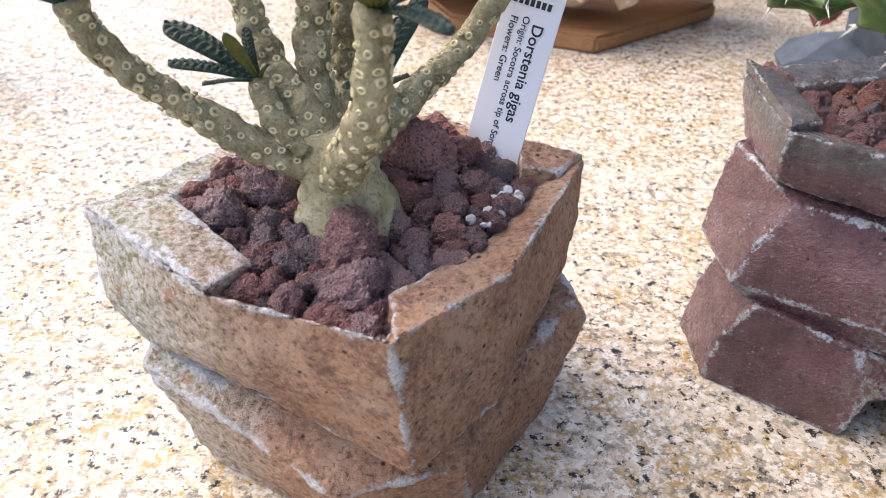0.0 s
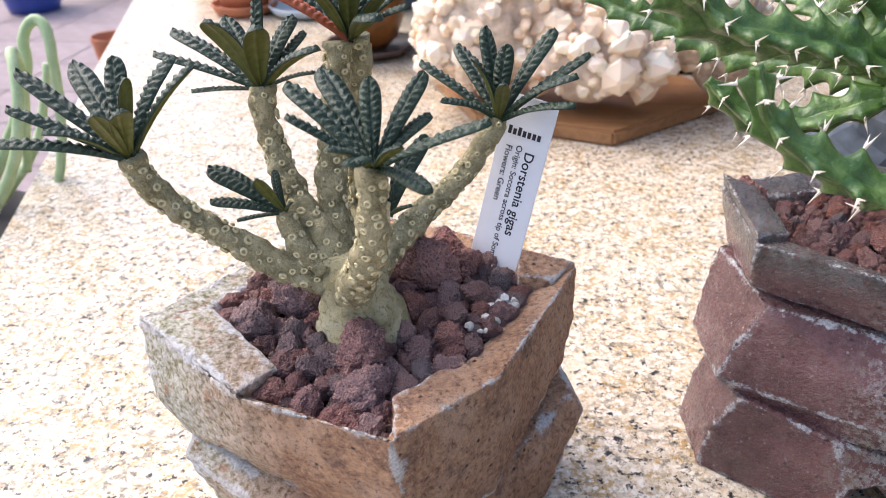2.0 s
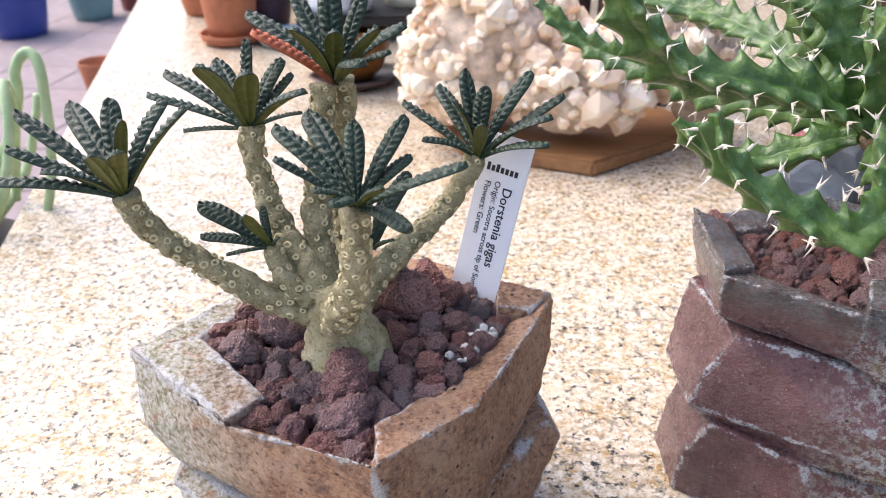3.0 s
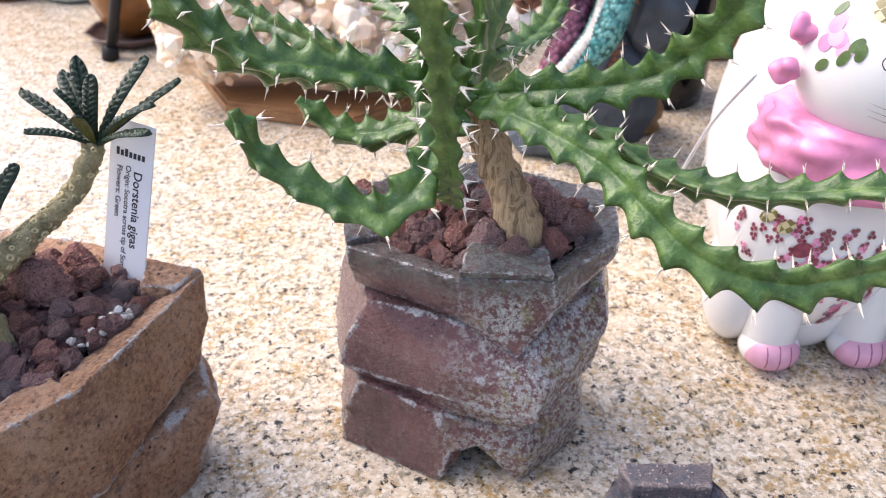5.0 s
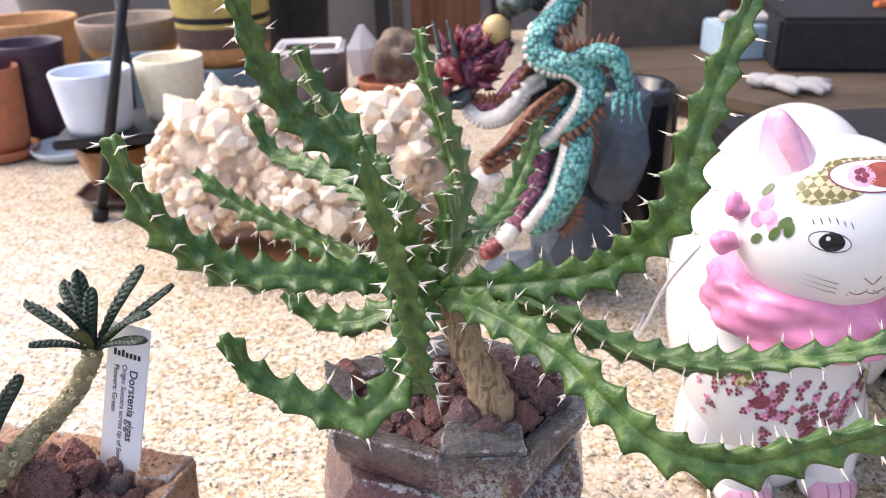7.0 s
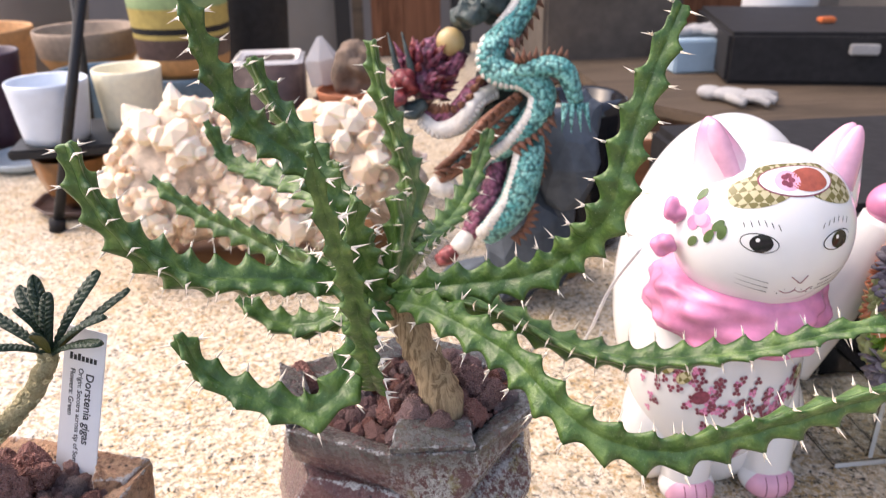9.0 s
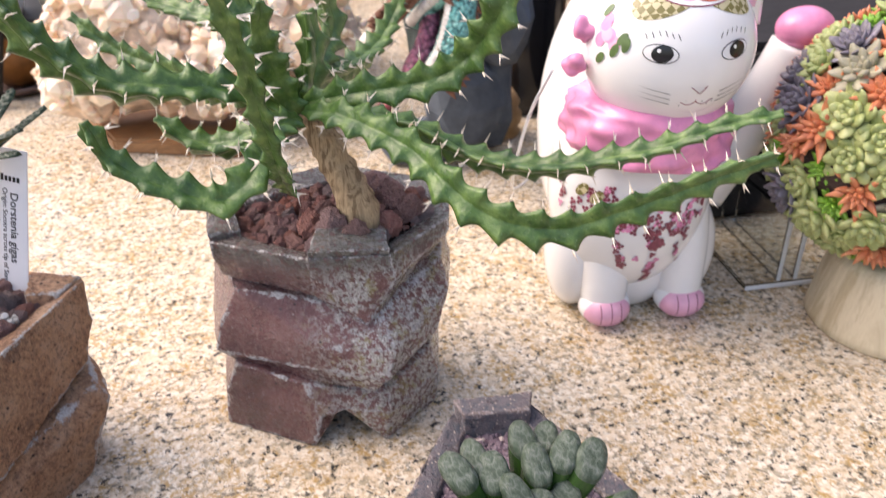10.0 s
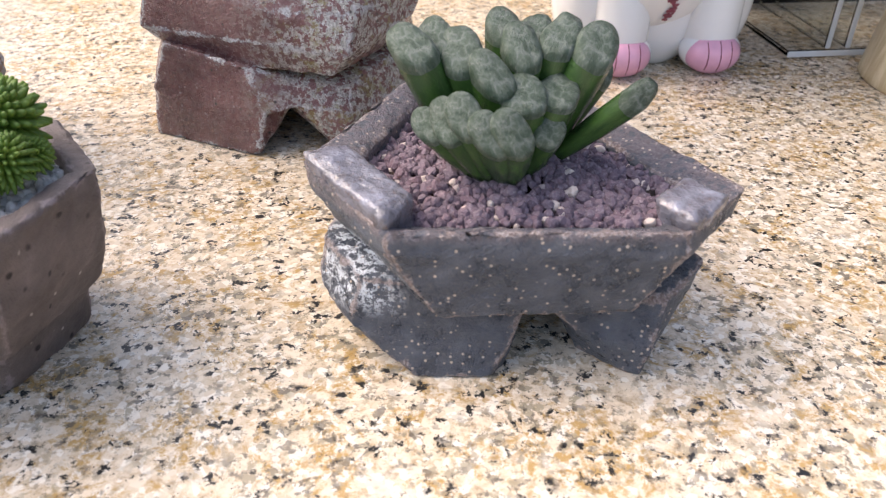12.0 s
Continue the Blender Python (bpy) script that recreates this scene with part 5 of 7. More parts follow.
c_deep = [(0.198, 0.128, 0.034), (0.210, 0.106, 0.034), (0.265, 0.100, 0.034), (0.277, 0.112, 0.034), (0.247, 0.174, 0.034), (0.225, 0.175, 0.034)]
c_foot_left = [[(0.206, 0.105, 0.0), (0.209, 0.097, 0.0), (0.229, 0.095, 0.0), (0.238, 0.110, 0.0), (0.226, 0.150, 0.0), (0.204, 0.146, 0.0)],
               [(0.185, 0.118, 0.018), (0.192, 0.104, 0.014), (0.233, 0.096, 0.010), (0.240, 0.112, 0.012), (0.228, 0.158, 0.014), (0.196, 0.156, 0.018)],
               [(0.187, 0.118, 0.032), (0.196, 0.104, 0.028), (0.238, 0.098, 0.023), (0.244, 0.114, 0.026), (0.230, 0.164, 0.030), (0.200, 0.164, 0.033)]]
c_foot_right = [[(0.263, 0.094, 0.0), (0.267, 0.091, 0.0), (0.272, 0.100, 0.0), (0.262, 0.140, 0.0), (0.252, 0.140, 0.0), (0.254, 0.104, 0.0)],
                [(0.250, 0.099, 0.012), (0.268, 0.090, 0.008), (0.281, 0.103, 0.016), (0.270, 0.150, 0.016), (0.246, 0.150, 0.016), (0.246, 0.108, 0.014)],
                [(0.236, 0.101, 0.023), (0.272, 0.095, 0.022), (0.284, 0.102, 0.029), (0.272, 0.158, 0.028), (0.238, 0.158, 0.028), (0.236, 0.110, 0.026)]]
c_slab_left = [[(0.186, 0.124, 0.040), (0.203, 0.098, 0.038), (0.209, 0.104, 0.038), (0.196, 0.128, 0.039)], [(0.1820, 0.1243, 0.0545), (0.2018, 0.0940, 0.0505), (0.2105, 0.1050, 0.0505), (0.195, 0.129, 0.0535)]]
c_slab_right = [[(0.273, 0.092, 0.039), (0.284, 0.1015, 0.039), (0.277, 0.109, 0.039), (0.268, 0.100, 0.039)], [(0.2712, 0.0868, 0.0498), (0.2862, 0.0995, 0.0498), (0.277, 0.110, 0.0505), (0.265, 0.0995, 0.0505)]]
c_slab_back = [[(0.221, 0.185, 0.042), (0.250, 0.184, 0.042), (0.249, 0.176, 0.042), (0.222, 0.177, 0.042)], [(0.2188, 0.1874, 0.056), (0.2522, 0.1864, 0.056), (0.249, 0.176, 0.056), (0.222, 0.177, 0.056)]]
POT_C = thing("plant_pot", C0, "low angular blue-black glazed clay pot with brown rim, on granite", "plant pot", "clay pots")
part("body", clay([[c_bot, c_lip, c_rim, c_in, c_deep], c_slab_left, c_slab_right, c_slab_back], C0, [SLATE, LUSTRE], 0.0011, 0.0020, 0.0005, 23.0, glazed=(1, 2)), parent=POT_C)
part("foot", clay([c_foot_left], C0, SLATE, 0.0011, 0.0020, 0.0005, 29.0), parent=POT_C)
part("foot", clay([c_foot_right], C0, SLATE, 0.0011, 0.0022, 0.0004, 31.0), parent=POT_C)
soil_c = [(p[0], p[1]) for p in c_in]


def c_height(x, y):
    return 0.0420 + 0.0095 * max(0.0, 1 - math.hypot(x - 0.236, y - 0.129) / 0.031)


bm = bmesh.new()
loft(bm, [[(p[0], p[1], 0.033) for p in c_deep], [(p[0], p[1], 0.0425) for p in c_deep]])
tagged(part("potting_soil", bm, SOIL), "dark soil beneath purple grit in a low slate pot", "soil")
grains("purple_grit", soil_c, c_height, 2900, 0.00145, GRIT_PURPLE, "purple-brown rounded grit with scattered cream grains in a slate pot", 7)


def stub_leaf(seed):
    """A thick leaf along +z, cut aslant at the top so that the end looks towards +y; unit length and width."""
    bm = bmesh.new()
    rnd = random.Random(seed)
    rows = []
    steps = [(0.0, 0.70), (0.2, 0.84), (0.45, 0.96), (0.70, 1.02), (0.84, 1.04), (0.92, 1.04), (0.955, 1.0), (0.985, 0.88), (0.995, 0.5), (0.995, 0.2)]
    for s, w in steps:
        ring = []
        for k in range(24):
            a = 2 * math.pi * k / 24
            cx, cy = math.cos(a), math.sin(a)
            x = abs(cx) ** 0.85 * (1 if cx > 0 else -1) * 0.5 * w
            y = abs(cy) ** 0.85 * (1 if cy > 0 else -1) * 0.5 * w
            p = Vector((x, y, s - 0.24 * y * s ** 5))
            p += Vector((1, 1, 0.5)) * 0.035 * noise.noise(p * 3.5 + Vector((seed * 5, 0, 0)))
            ring.append(bm.verts.new(p))
        rows.append(ring)
    for j, (a, b) in enumerate(zip(rows, rows[1:])):
        for k in range(24):
            f = bm.faces.new((a[k], a[(k + 1) % 24], b[(k + 1) % 24], b[k]))
            f.material_index = 1 if j >= 4 else 0
    f = bm.faces.new(rows[-1])
    f.material_index = 1
    bm.faces.new(rows[0][::-1])
    return mesh_of(bm, [HAWORTHIA, WINDOW_END])


STUBS = [stub_leaf(n) for n in range(5)]
H0 = Vector((0.236, 0.135, 0.044))
HAW = thing("blunt_leaf_succulent", H0, "dark green succulent with two fanned rows of thick blunt leaves", "potted plant")
# tip, thickness, breadth
STUB_ROWS = [
    (0.2103, 0.128, 0.0796, 0.0071, 0.0111), (0.217, 0.133, 0.0794, 0.0064, 0.0103), (0.2227, 0.127, 0.0783, 0.0075, 0.0107), (0.2355, 0.138, 0.0806, 0.0068, 0.0099),
    (0.2292, 0.119, 0.0751, 0.0062, 0.0115), (0.2379, 0.127, 0.0792, 0.0068, 0.0116), (0.244, 0.139, 0.0787, 0.0063, 0.009), (0.2487, 0.13, 0.0804, 0.007, 0.0112),
    (0.257, 0.126, 0.0792, 0.0077, 0.0111), (0.2603, 0.131, 0.0705, 0.0054, 0.008), (0.2649, 0.113, 0.0705, 0.0048, 0.0053), (0.2131, 0.115, 0.0642, 0.0053, 0.0085),
    (0.2173, 0.112, 0.0666, 0.0055, 0.0104), (0.2211, 0.109, 0.0691, 0.0059, 0.0095), (0.2267, 0.104, 0.0663, 0.0061, 0.0099), (0.2315, 0.103, 0.0668, 0.0061, 0.0099),
    (0.2364, 0.116, 0.0708, 0.0082, 0.0095), (0.2459, 0.119, 0.0698, 0.0076, 0.0095), (0.2429, 0.112, 0.0623, 0.0053, 0.0076),
]
for n, (x, y, z, thick, broad) in enumerate(STUB_ROWS):
    tip = Vector((x, y, z))
    mid_y = 0.129 if n < 11 else 0.120
    root = Vector((0.236 + (x - 0.236) * 0.45, mid_y + (y - mid_y) * 0.25, 0.0495))
    d = tip - root
    up = d.normalized()
    yv = Vector((0.5 * (0.236 - x) / 0.03 + 0.4 * math.sin(n * 5.1), -1, 0))
    yv = (yv - up * yv.dot(up)).normalized()
    xv = yv.cross(up)
    m = Matrix((xv, yv, up)).transposed().to_4x4()
    m.translation = root - H0
    ob = part("leaf", STUBS[n % 5], parent=HAW)
    ob.matrix_local = m @ Matrix.Diagonal((thick * 1.34, broad * 1.15, d.length, 1))

# ---- umber pot with lime rosettes ----
D0 = (0.087, 0.110, 0.0)


D_PLAN = [(0.051, 0.004), (0.034, 0.034), (0.002, 0.034), (-0.031, 0.028), (-0.047, 0.002), (-0.033, -0.030), (0.002, -0.042), (0.036, -0.030)]


def octagon(r, z, dx=0.0):
    """The pot's uneven eight sides; r is 0.049 at the rim."""
    return [(0.0845 + dx + x * r / 0.049, 0.118 - 1.4 * dx + y * r / 0.049, z) for x, y in D_PLAN]


POT_D = thing("plant_pot", D0, "eight-sided dark umber clay pot with pitted walls, on granite", "plant pot", "clay pots")
part("body", clay([[octagon(0.044, 0.017, -0.003), octagon(0.047, 0.030, -0.001), octagon(0.049, 0.0525), octagon(0.0425, 0.0525), octagon(0.041, 0.040)]], D0, UMBER, 0.0014, 0.0026, 0.0006, 41.0), parent=POT_D)
part("foot", clay([[octagon(0.040, 0.0, -0.006), octagon(0.0425, 0.020, -0.004)]], D0, UMBER, 0.0012, 0.0026, 0.0005, 43.0), parent=POT_D)
soil_d = [(p[0], p[1]) for p in octagon(0.0415, 0)]
bm = bmesh.new()
loft(bm, [octagon(0.040, 0.039), octagon(0.041, 0.0470)])
tagged(part("potting_soil", bm, SOIL), "dark soil beneath pale grit in an umber pot", "soil")
grains("white_grit", soil_d, lambda x, y: 0.0475, 1900, 0.0014, GRIT_WHITE, "pale grey angular grit in an umber pot", 8)


def rosette(leaves, reach, width, thick, mat, lift=(0.05, 1.35), seed=0, pointed=0.0):
    """A whorl of fleshy leaves of unit radius, opening towards +z."""
    rnd = random.Random(seed)
    bm = bmesh.new()
    for n in range(leaves):
        f = (n + 0.5) / leaves
        az = n * 2.39996
        el = lift[0] + (lift[1] - lift[0]) * f + rnd.uniform(-0.06, 0.06)
        ln = reach * (1 - 0.55 * f)
        m = Matrix.Rotation(az, 4, "Z") @ Matrix.Rotation(-el, 4, "Y") @ Matrix.Translation((ln * 0.5, 0, 0))
        vs = bmesh.ops.create_icosphere(bm, subdivisions=2, radius=1)["verts"]
        for v in vs:
            x = v.co.x
            taper = 1 - pointed * max(0, x) ** 1.2 - 0.35 * max(0, -x)
            v.co = m @ Vector((x * ln * 0.55, v.co.y * width * (1 - 0.45 * f) * taper, v.co.z * thick * taper + 0.10 * ln * x * x))
    return mesh_of(bm, mat)


SEMP = thing("rosette_succulent", (0.087, 0.110, 0.050), "mound of tight bright green rosettes over pale grit", "potted plant")
SEMPS = [rosette(210, 0.94, 0.10, 0.085, MOSSY, (-0.9, 1.5), n, 0.0) for n in range(3)]
rnd = random.Random(4)
spots = [(0.108, 0.140, 0.013), (0.092, 0.148, 0.011), (0.098, 0.128, 0.011), (0.082, 0.134, 0.012), (0.076, 0.118, 0.011), (0.112, 0.124, 0.008), (0.070, 0.136, 0.011), (0.094, 0.112, 0.008), (0.105, 0.111, 0.006), (0.086, 0.105, 0.007), (0.064, 0.124, 0.011), (0.080, 0.152, 0.010), (0.100, 0.151, 0.009), (0.116, 0.133, 0.006)]
for n, (x, y, r) in enumerate(spots):
    ob = part("rosette", SEMPS[n % 3], parent=SEMP)
    ob.matrix_local = Matrix.LocRotScale(Vector((x + 0.006, 0.118 + (y - 0.130) * 0.72, 0.0525 + r * 1.0)) - Vector(SEMP.location), Euler((rnd.uniform(-0.4, 0.4), rnd.uniform(-0.4, 0.4), rnd.uniform(0, 6))), Vector((r, r, r * 1.1)) * 1.12)

# ---- pottery cat ----
CAT0 = Vector((0.347, 0.325, 0.0))


def figurine_cat():
    mats = [CERAMIC, PINK, PINK_PALE, BLACK_GLAZE, MAROON_INK, CHECK_INK, RED_INK, GREEN_INK, EAR_FADE]
    bm = bmesh.new()
    W = lambda x, y, z: Vector((x, y, z)) - CAT0
    blob(bm, W(0.357, 0.362, 0.098), (0.056, 0.048, 0.099), None, 0, 5)                 # back
    blob(bm, W(0.342, 0.322, 0.078), (0.045, 0.040, 0.064), None, 0, 5)                 # chest
    head_c, head_r = W(0.347, 0.305, 0.1585), (0.0415, 0.038, 0.0400)
    blob(bm, head_c, head_r, None, 0, 5)
    blob(bm, W(0.3480, 0.2800, 0.1450), (0.0185, 0.0100, 0.0120), None, 0, 5)            # muzzle
    blob(bm, W(0.3480, 0.2735, 0.1530), (0.0062, 0.0046, 0.0046), None, 0, 4)           # nose
    for x, s, dz in ((0.322, -1, 0.0), (0.380, 1, -0.006)):                                              # ears
        for mat, k, dy in ((8, 1.06, 0.0), (2, 0.66, -0.0050)):
            pts = [W(x - s * 0.005, 0.306 + dy, 0.178 + dz), W(x - s * 0.001, 0.306 + dy, 0.191 + dz), W(x + s * 0.003, 0.307 + dy, 0.202 + dz), W(x + s * 0.006, 0.308 + dy, 0.2115 + dz)]
            tube(bm, curve_points(pts, 0.002), lambda f: k * 0.0170 * (1 - f) ** 0.62 + 0.001, 16, mat, 0, 0, lambda a, q, f: 1 - 0.25 * abs(math.sin(a)))
    for x, y in ((0.3265, 0.305), (0.372, 0.306)):                                       # front legs and paws
        pts = [W(x * 0.85 + 0.347 * 0.15, 0.318, 0.085), W(x, 0.310, 0.050), W(x, y, 0.026), W(x, y - 0.001, 0.006)]
        tube(bm, curve_points(pts, 0.003), lambda f: 0.0165 - 0.004 * f, 24, 0)
        blob(bm, W(x, y - 0.004, 0.0105), (0.0150, 0.0125, 0.0105), None, 0, 4)
        blob(bm, W(x, y - 0.0075, 0.0100), (0.0138, 0.0105, 0.0100), None, 2, 4)
        for k in (-1, 0, 1):
            line = [W(x + k * 0.0058, y - 0.0075 - 0.0105 * math.cos(e) * math.sqrt(1 - (k * 0.42) ** 2) - 0.0001, 0.0100 + 0.0100 * math.sin(e) * math.sqrt(1 - (k * 0.42) ** 2)) for e in (-0.7, -0.3, 0.1, 0.5, 0.9)]
            tube(bm, line, lambda f: 0.00028, 6, 4)
    blob(bm, W(0.349, 0.318, 0.034), (0.027, 0.018, 0.036), None, 0, 4)
    blob(bm, W(0.313, 0.324, 0.036), (0.016, 0.021, 0.036), None, 0, 4)                 # haunches
    blob(bm, W(0.381, 0.322, 0.034), (0.016, 0.020, 0.034), None, 0, 4)
    tube(bm, curve_points([W(0.392, 0.338, 0.060), W(0.412, 0.336, 0.095), W(0.424, 0.332, 0.125), W(0.431, 0.330, 0.146)], 0.003), lambda f: 0.017 - 0.004 * f, 24, 0)
    blob(bm, W(0.434, 0.329, 0.155), (0.0155, 0.0135, 0.0115), None, 1, 4)
    # scarf and knot
    prof = [(0.020, 0.138), (0.0365, 0.1350), (0.0405, 0.1315), (0.0425, 0.126), (0.0436, 0.120), (0.0440, 0.114), (0.0430, 0.110), (0.038, 0.110)]
    rows, fine_prof = [], []
    for (ra, za), (rb, zb) in zip(prof, prof[1:]):
        fine_prof += [(ra + (rb - ra) * u / 4, za + (zb - za) * u / 4) for u in range(4)]
    fine_prof.append(prof[-1])
    for n, (r, z) in enumerate(fine_prof):
        row, q = [], n / 4
        for k in range(72):
            a = 2 * math.pi * k / 72
            dip = -0.006 * max(0.0, -math.sin(a)) * (q / 7) - 0.004 * math.cos(a) * (q / 7)
            fold = (0.0014 * math.sin(1.5 * q + 7 * a + 1.6 * math.sin(2 * a)) + 0.0009 * math.sin(2.6 * q - 11 * a + 2 * math.sin(3 * a)) + 0.0006 * math.sin(4.4 * q + 5 * a)) * min(1.0, q - 0.8, 7.0 - q) if 0.8 < q < 7.0 else 0
            row.append(bm.verts.new(W(0.3425 + (r + fold) * math.cos(a), 0.309 + (r + fold) * 0.88 * math.sin(a), z + dip)))
        rows.append(row)
    for q, (ra, rb) in enumerate(zip(rows, rows[1:])):
        for k in range(72):
            f = bm.faces.new((ra[k], ra[(k + 1) % 72], rb[(k + 1) % 72], rb[k]))
            f.material_index = 1
    blob(bm, W(0.3000, 0.302, 0.153), (0.0058, 0.0056, 0.0056), None, 1, 4, 0.003, 2, 160)
    blob(bm, W(0.3045, 0.304, 0.169), (0.0046, 0.0050, 0.0064), None, 1, 4, 0.003, 5, 160)

    def on(c, r, az, el, lift=1.004):
        """A place on an egg-shaped body: az from -y towards +x, el up."""
        d = Vector((math.sin(az) * math.cos(el), -math.cos(az) * math.cos(el), math.sin(el)))
        return Vector(c) + Vector((d.x * r[0], d.y * r[1], d.z * r[2])) * lift

    def decal(c, r, az, el, wa, we, mat, lift=1.006, tilt=0.0, sides=20, power=1.0, rings=3):
        mid = bm.verts.new(on(c, r, az, el, lift))
        prev = None
        for q in range(1, rings + 1):
            ring = []
            for k in range(sides):
                a = 2 * math.pi * k / sides
                du = wa * q / rings * math.cos(a)
                dv = we * q / rings * math.copysign(abs(math.sin(a)) ** power, math.sin(a))
                du, dv = du * math.cos(tilt) - dv * math.sin(tilt), du * math.sin(tilt) + dv * math.cos(tilt)
                ring.append(bm.verts.new(on(c, r, az + du / max(0.3, math.cos(el)), el + dv, lift)))
            for k in range(sides):
                f = bm.faces.new((mid, ring[k], ring[(k + 1) % sides]) if prev is None else (prev[k], ring[k], ring[(k + 1) % sides], prev[(k + 1) % sides]))
                f.material_index = mat
            prev = ring

    for az, s in ((-0.46, -1), (0.42, 1)):
        decal(head_c, head_r, az, 0.17, 0.200, 0.106, 3, 1.006, s * 0.12)
        decal(head_c, head_r, az, 0.17, 0.190, 0.094, 0, 1.009, s * 0.12)
        decal(head_c, head_r, az + 0.02, 0.17, 0.118, 0.096, 3, 1.013)
        # small white dot paints a highlight on each pupil
        decal(head_c, head_r, az - 0.02, 0.205, 0.022, 0.022, 0, 1.017, 0, 10, 1, 1)
        for k in range(6):
            decal(head_c, head_r, az + (k - 2.5) * 0.075, 0.35 + 0.02 * (2.5 - abs(k - 2.5)), 0.004, 0.036 + 0.006 * (k % 2), 3, 1.006, -s * 0.45)
    for az, s in ((-0.52, -1), (0.52, 1)):
        decal(head_c, head_r, az, 0.76, 0.34, 0.20, 5, 1.004, -s * 0.42, 36, 0.6, 8)
    decal(head_c, head_r, 0.0, 0.92, 0.45, 0.20, 5, 1.0045, 0, 36, 0.6, 8)
    decal(head_c, head_r, 0.02, 0.88, 0.42, 0.20, 4, 1.007, 0, 36, 1, 8)
    decal(head_c, head_r, 0.02, 0.88, 0.40, 0.185, 0, 1.010, 0, 36, 1, 8)
    decal(head_c, head_r, 0.20, 0.88, 0.20, 0.150, 6, 1.013, 0, 30, 0.7, 6)
    decal(head_c, head_r, -0.17, 0.88, 0.13, 0.13, 2, 1.013, 0, 24, 1, 5)
    for k in range(5):
        decal(head_c, head_r, -0.17 + 0.06 * math.cos(k * 1.26), 0.88 + 0.06 * math.sin(k * 1.26), 0.035, 0.035, 4, 1.016, 0, 12, 1, 2)
    rnd = random.Random(8)
    for k in range(7):
        decal(head_c, head_r, -1.15 + rnd.uniform(-0.13, 0.13), 0.30 + rnd.uniform(-0.16, 0.16), 0.085, 0.085, 2 if k % 2 else 1, 1.005 + 0.001 * k)
    for az, el in ((-0.92, 0.28), (-1.0, 0.14), (-1.2, 0.02), (-1.3, 0.55), (-0.86, 0.22)):
        decal(head_c, head_r, az, el, 0.05, 0.085, 7, 1.012, rnd.uniform(-0.8, 0.8))
    chest_c, chest_r = W(0.342, 0.322, 0.078), (0.045, 0.040, 0.064)
    garlands = [((-0.95, 0.10), (0.75, 0.02), 54), ((-0.80, -0.10), (0.60, -0.12), 46), ((-0.45, -0.10), (-0.30, -0.62), 22), ((0.02, -0.15), (0.10, -0.85), 24), ((0.45, -0.1), (0.50, -0.55), 12), ((-1.2, 0.2), (-1.1, -0.3), 10)]
    k = 0
    for (a0, e0), (a1, e1), count in garlands:
        for _ in range(count):
            k += 1
            f = rnd.random()
            az, el = a0 + (a1 - a0) * f + rnd.gauss(0, 0.05), e0 + (e1 - e0) * f + rnd.gauss(0, 0.05) + 0.05 * math.sin(7 * f)
            for p in range(3):
                decal(chest_c, chest_r, az + 0.026 * math.cos(p * 2.1 + k), el + 0.021 * math.sin(p * 2.1 + k), 0.022, 0.018, 4 if k % 4 else 1, 1.012 + 0.0006 * (p + k % 5), 0, 8, 1, 1)
    for az, el in ((-0.50, -0.02), (0.06, -0.30)):
        decal(chest_c, chest_r, az, el, 0.10, 0.060, 4, 1.02, 0.3)
    for az, el in ((-0.9, 0.16), (-0.7, 0.12), (0.7, 0.1)):
        decal(chest_c, chest_r, az, el, 0.09, 0.05, 5, 1.022, 0.4)
    # whiskers and mouth
    def muzzle(x, z, lift=1.012):
        return W(0.3480 + x, 0.2800 - 0.0100 * lift * math.sqrt(max(0.02, 1 - (x / 0.0185) ** 2 - (z / 0.0120) ** 2)), 0.1450 + z)

    for s in (-1, 1):
        for k in range(3):
            a = [on(head_c, head_r, s * (0.30 + 0.12 * q), -0.30 - 0.07 * k + 0.03 * q, 1.012) for q in range(4)]
            tube(bm, curve_points(a, 0.002), lambda f: 0.00012 * (1.2 - f), 6, 3)
        a = [muzzle(s * q * 0.0020, -0.0028 - 0.0016 * math.sin(q * 0.9)) for q in range(5)]
        tube(bm, curve_points(a, 0.001), lambda f: 0.00022, 6, 4)
        a = [muzzle(s * (0.0040 - 0.0013 * q), 0.0050 - 0.0010 * q, 1.32) for q in range(4)]
        tube(bm, curve_points(a, 0.001), lambda f: 0.00022, 6, 4)
    tube(bm, [muzzle(0, 0.0022, 1.16), muzzle(0, -0.0005), muzzle(0, -0.0028)], lambda f: 0.00022, 6, 4)
    for k in range(16):
        x, z = rnd.choice((-1, 1)) * rnd.uniform(0.003, 0.012), rnd.uniform(-0.005, 0.001)
        blob(bm, muzzle(x, z), (0.00030, 0.00030, 0.00030), None, 3, 1)
    ob = new("cat_figurine", mesh_of(bm, mats))
    ob.location = CAT0
    return tagged(ob, "white glazed pottery cat with pink scarf, pink paws and floral decoration", "figurine")


figurine_cat()

# ---- succulent ball on a turned wooden foot ----
T0 = Vector((0.485, 0.272, 0.0))
BALL = thing("succulent_ball", T0, "ball of orange and green succulent rosettes on a wooden foot", "flower arrangement")
bm = bmesh.new()
lathe(bm, [(0.0415, 0.0), (0.0430, 0.0015), (0.0425, 0.006), (0.0375, 0.040), (0.0355, 0.046), (0.030, 0.047)], 56)
part("wooden_foot", bm, PALE_WOOD, BALL, "pale grained turned wood")
bm = bmesh.new()
BC = Vector((-0.020, 0.005, 0.112))
blob(bm, BC, (0.056, 0.052, 0.062), None, 0, 4, 0.006, 3, 60)
part("moss_core", bm, SOIL, BALL, "dark moss core")
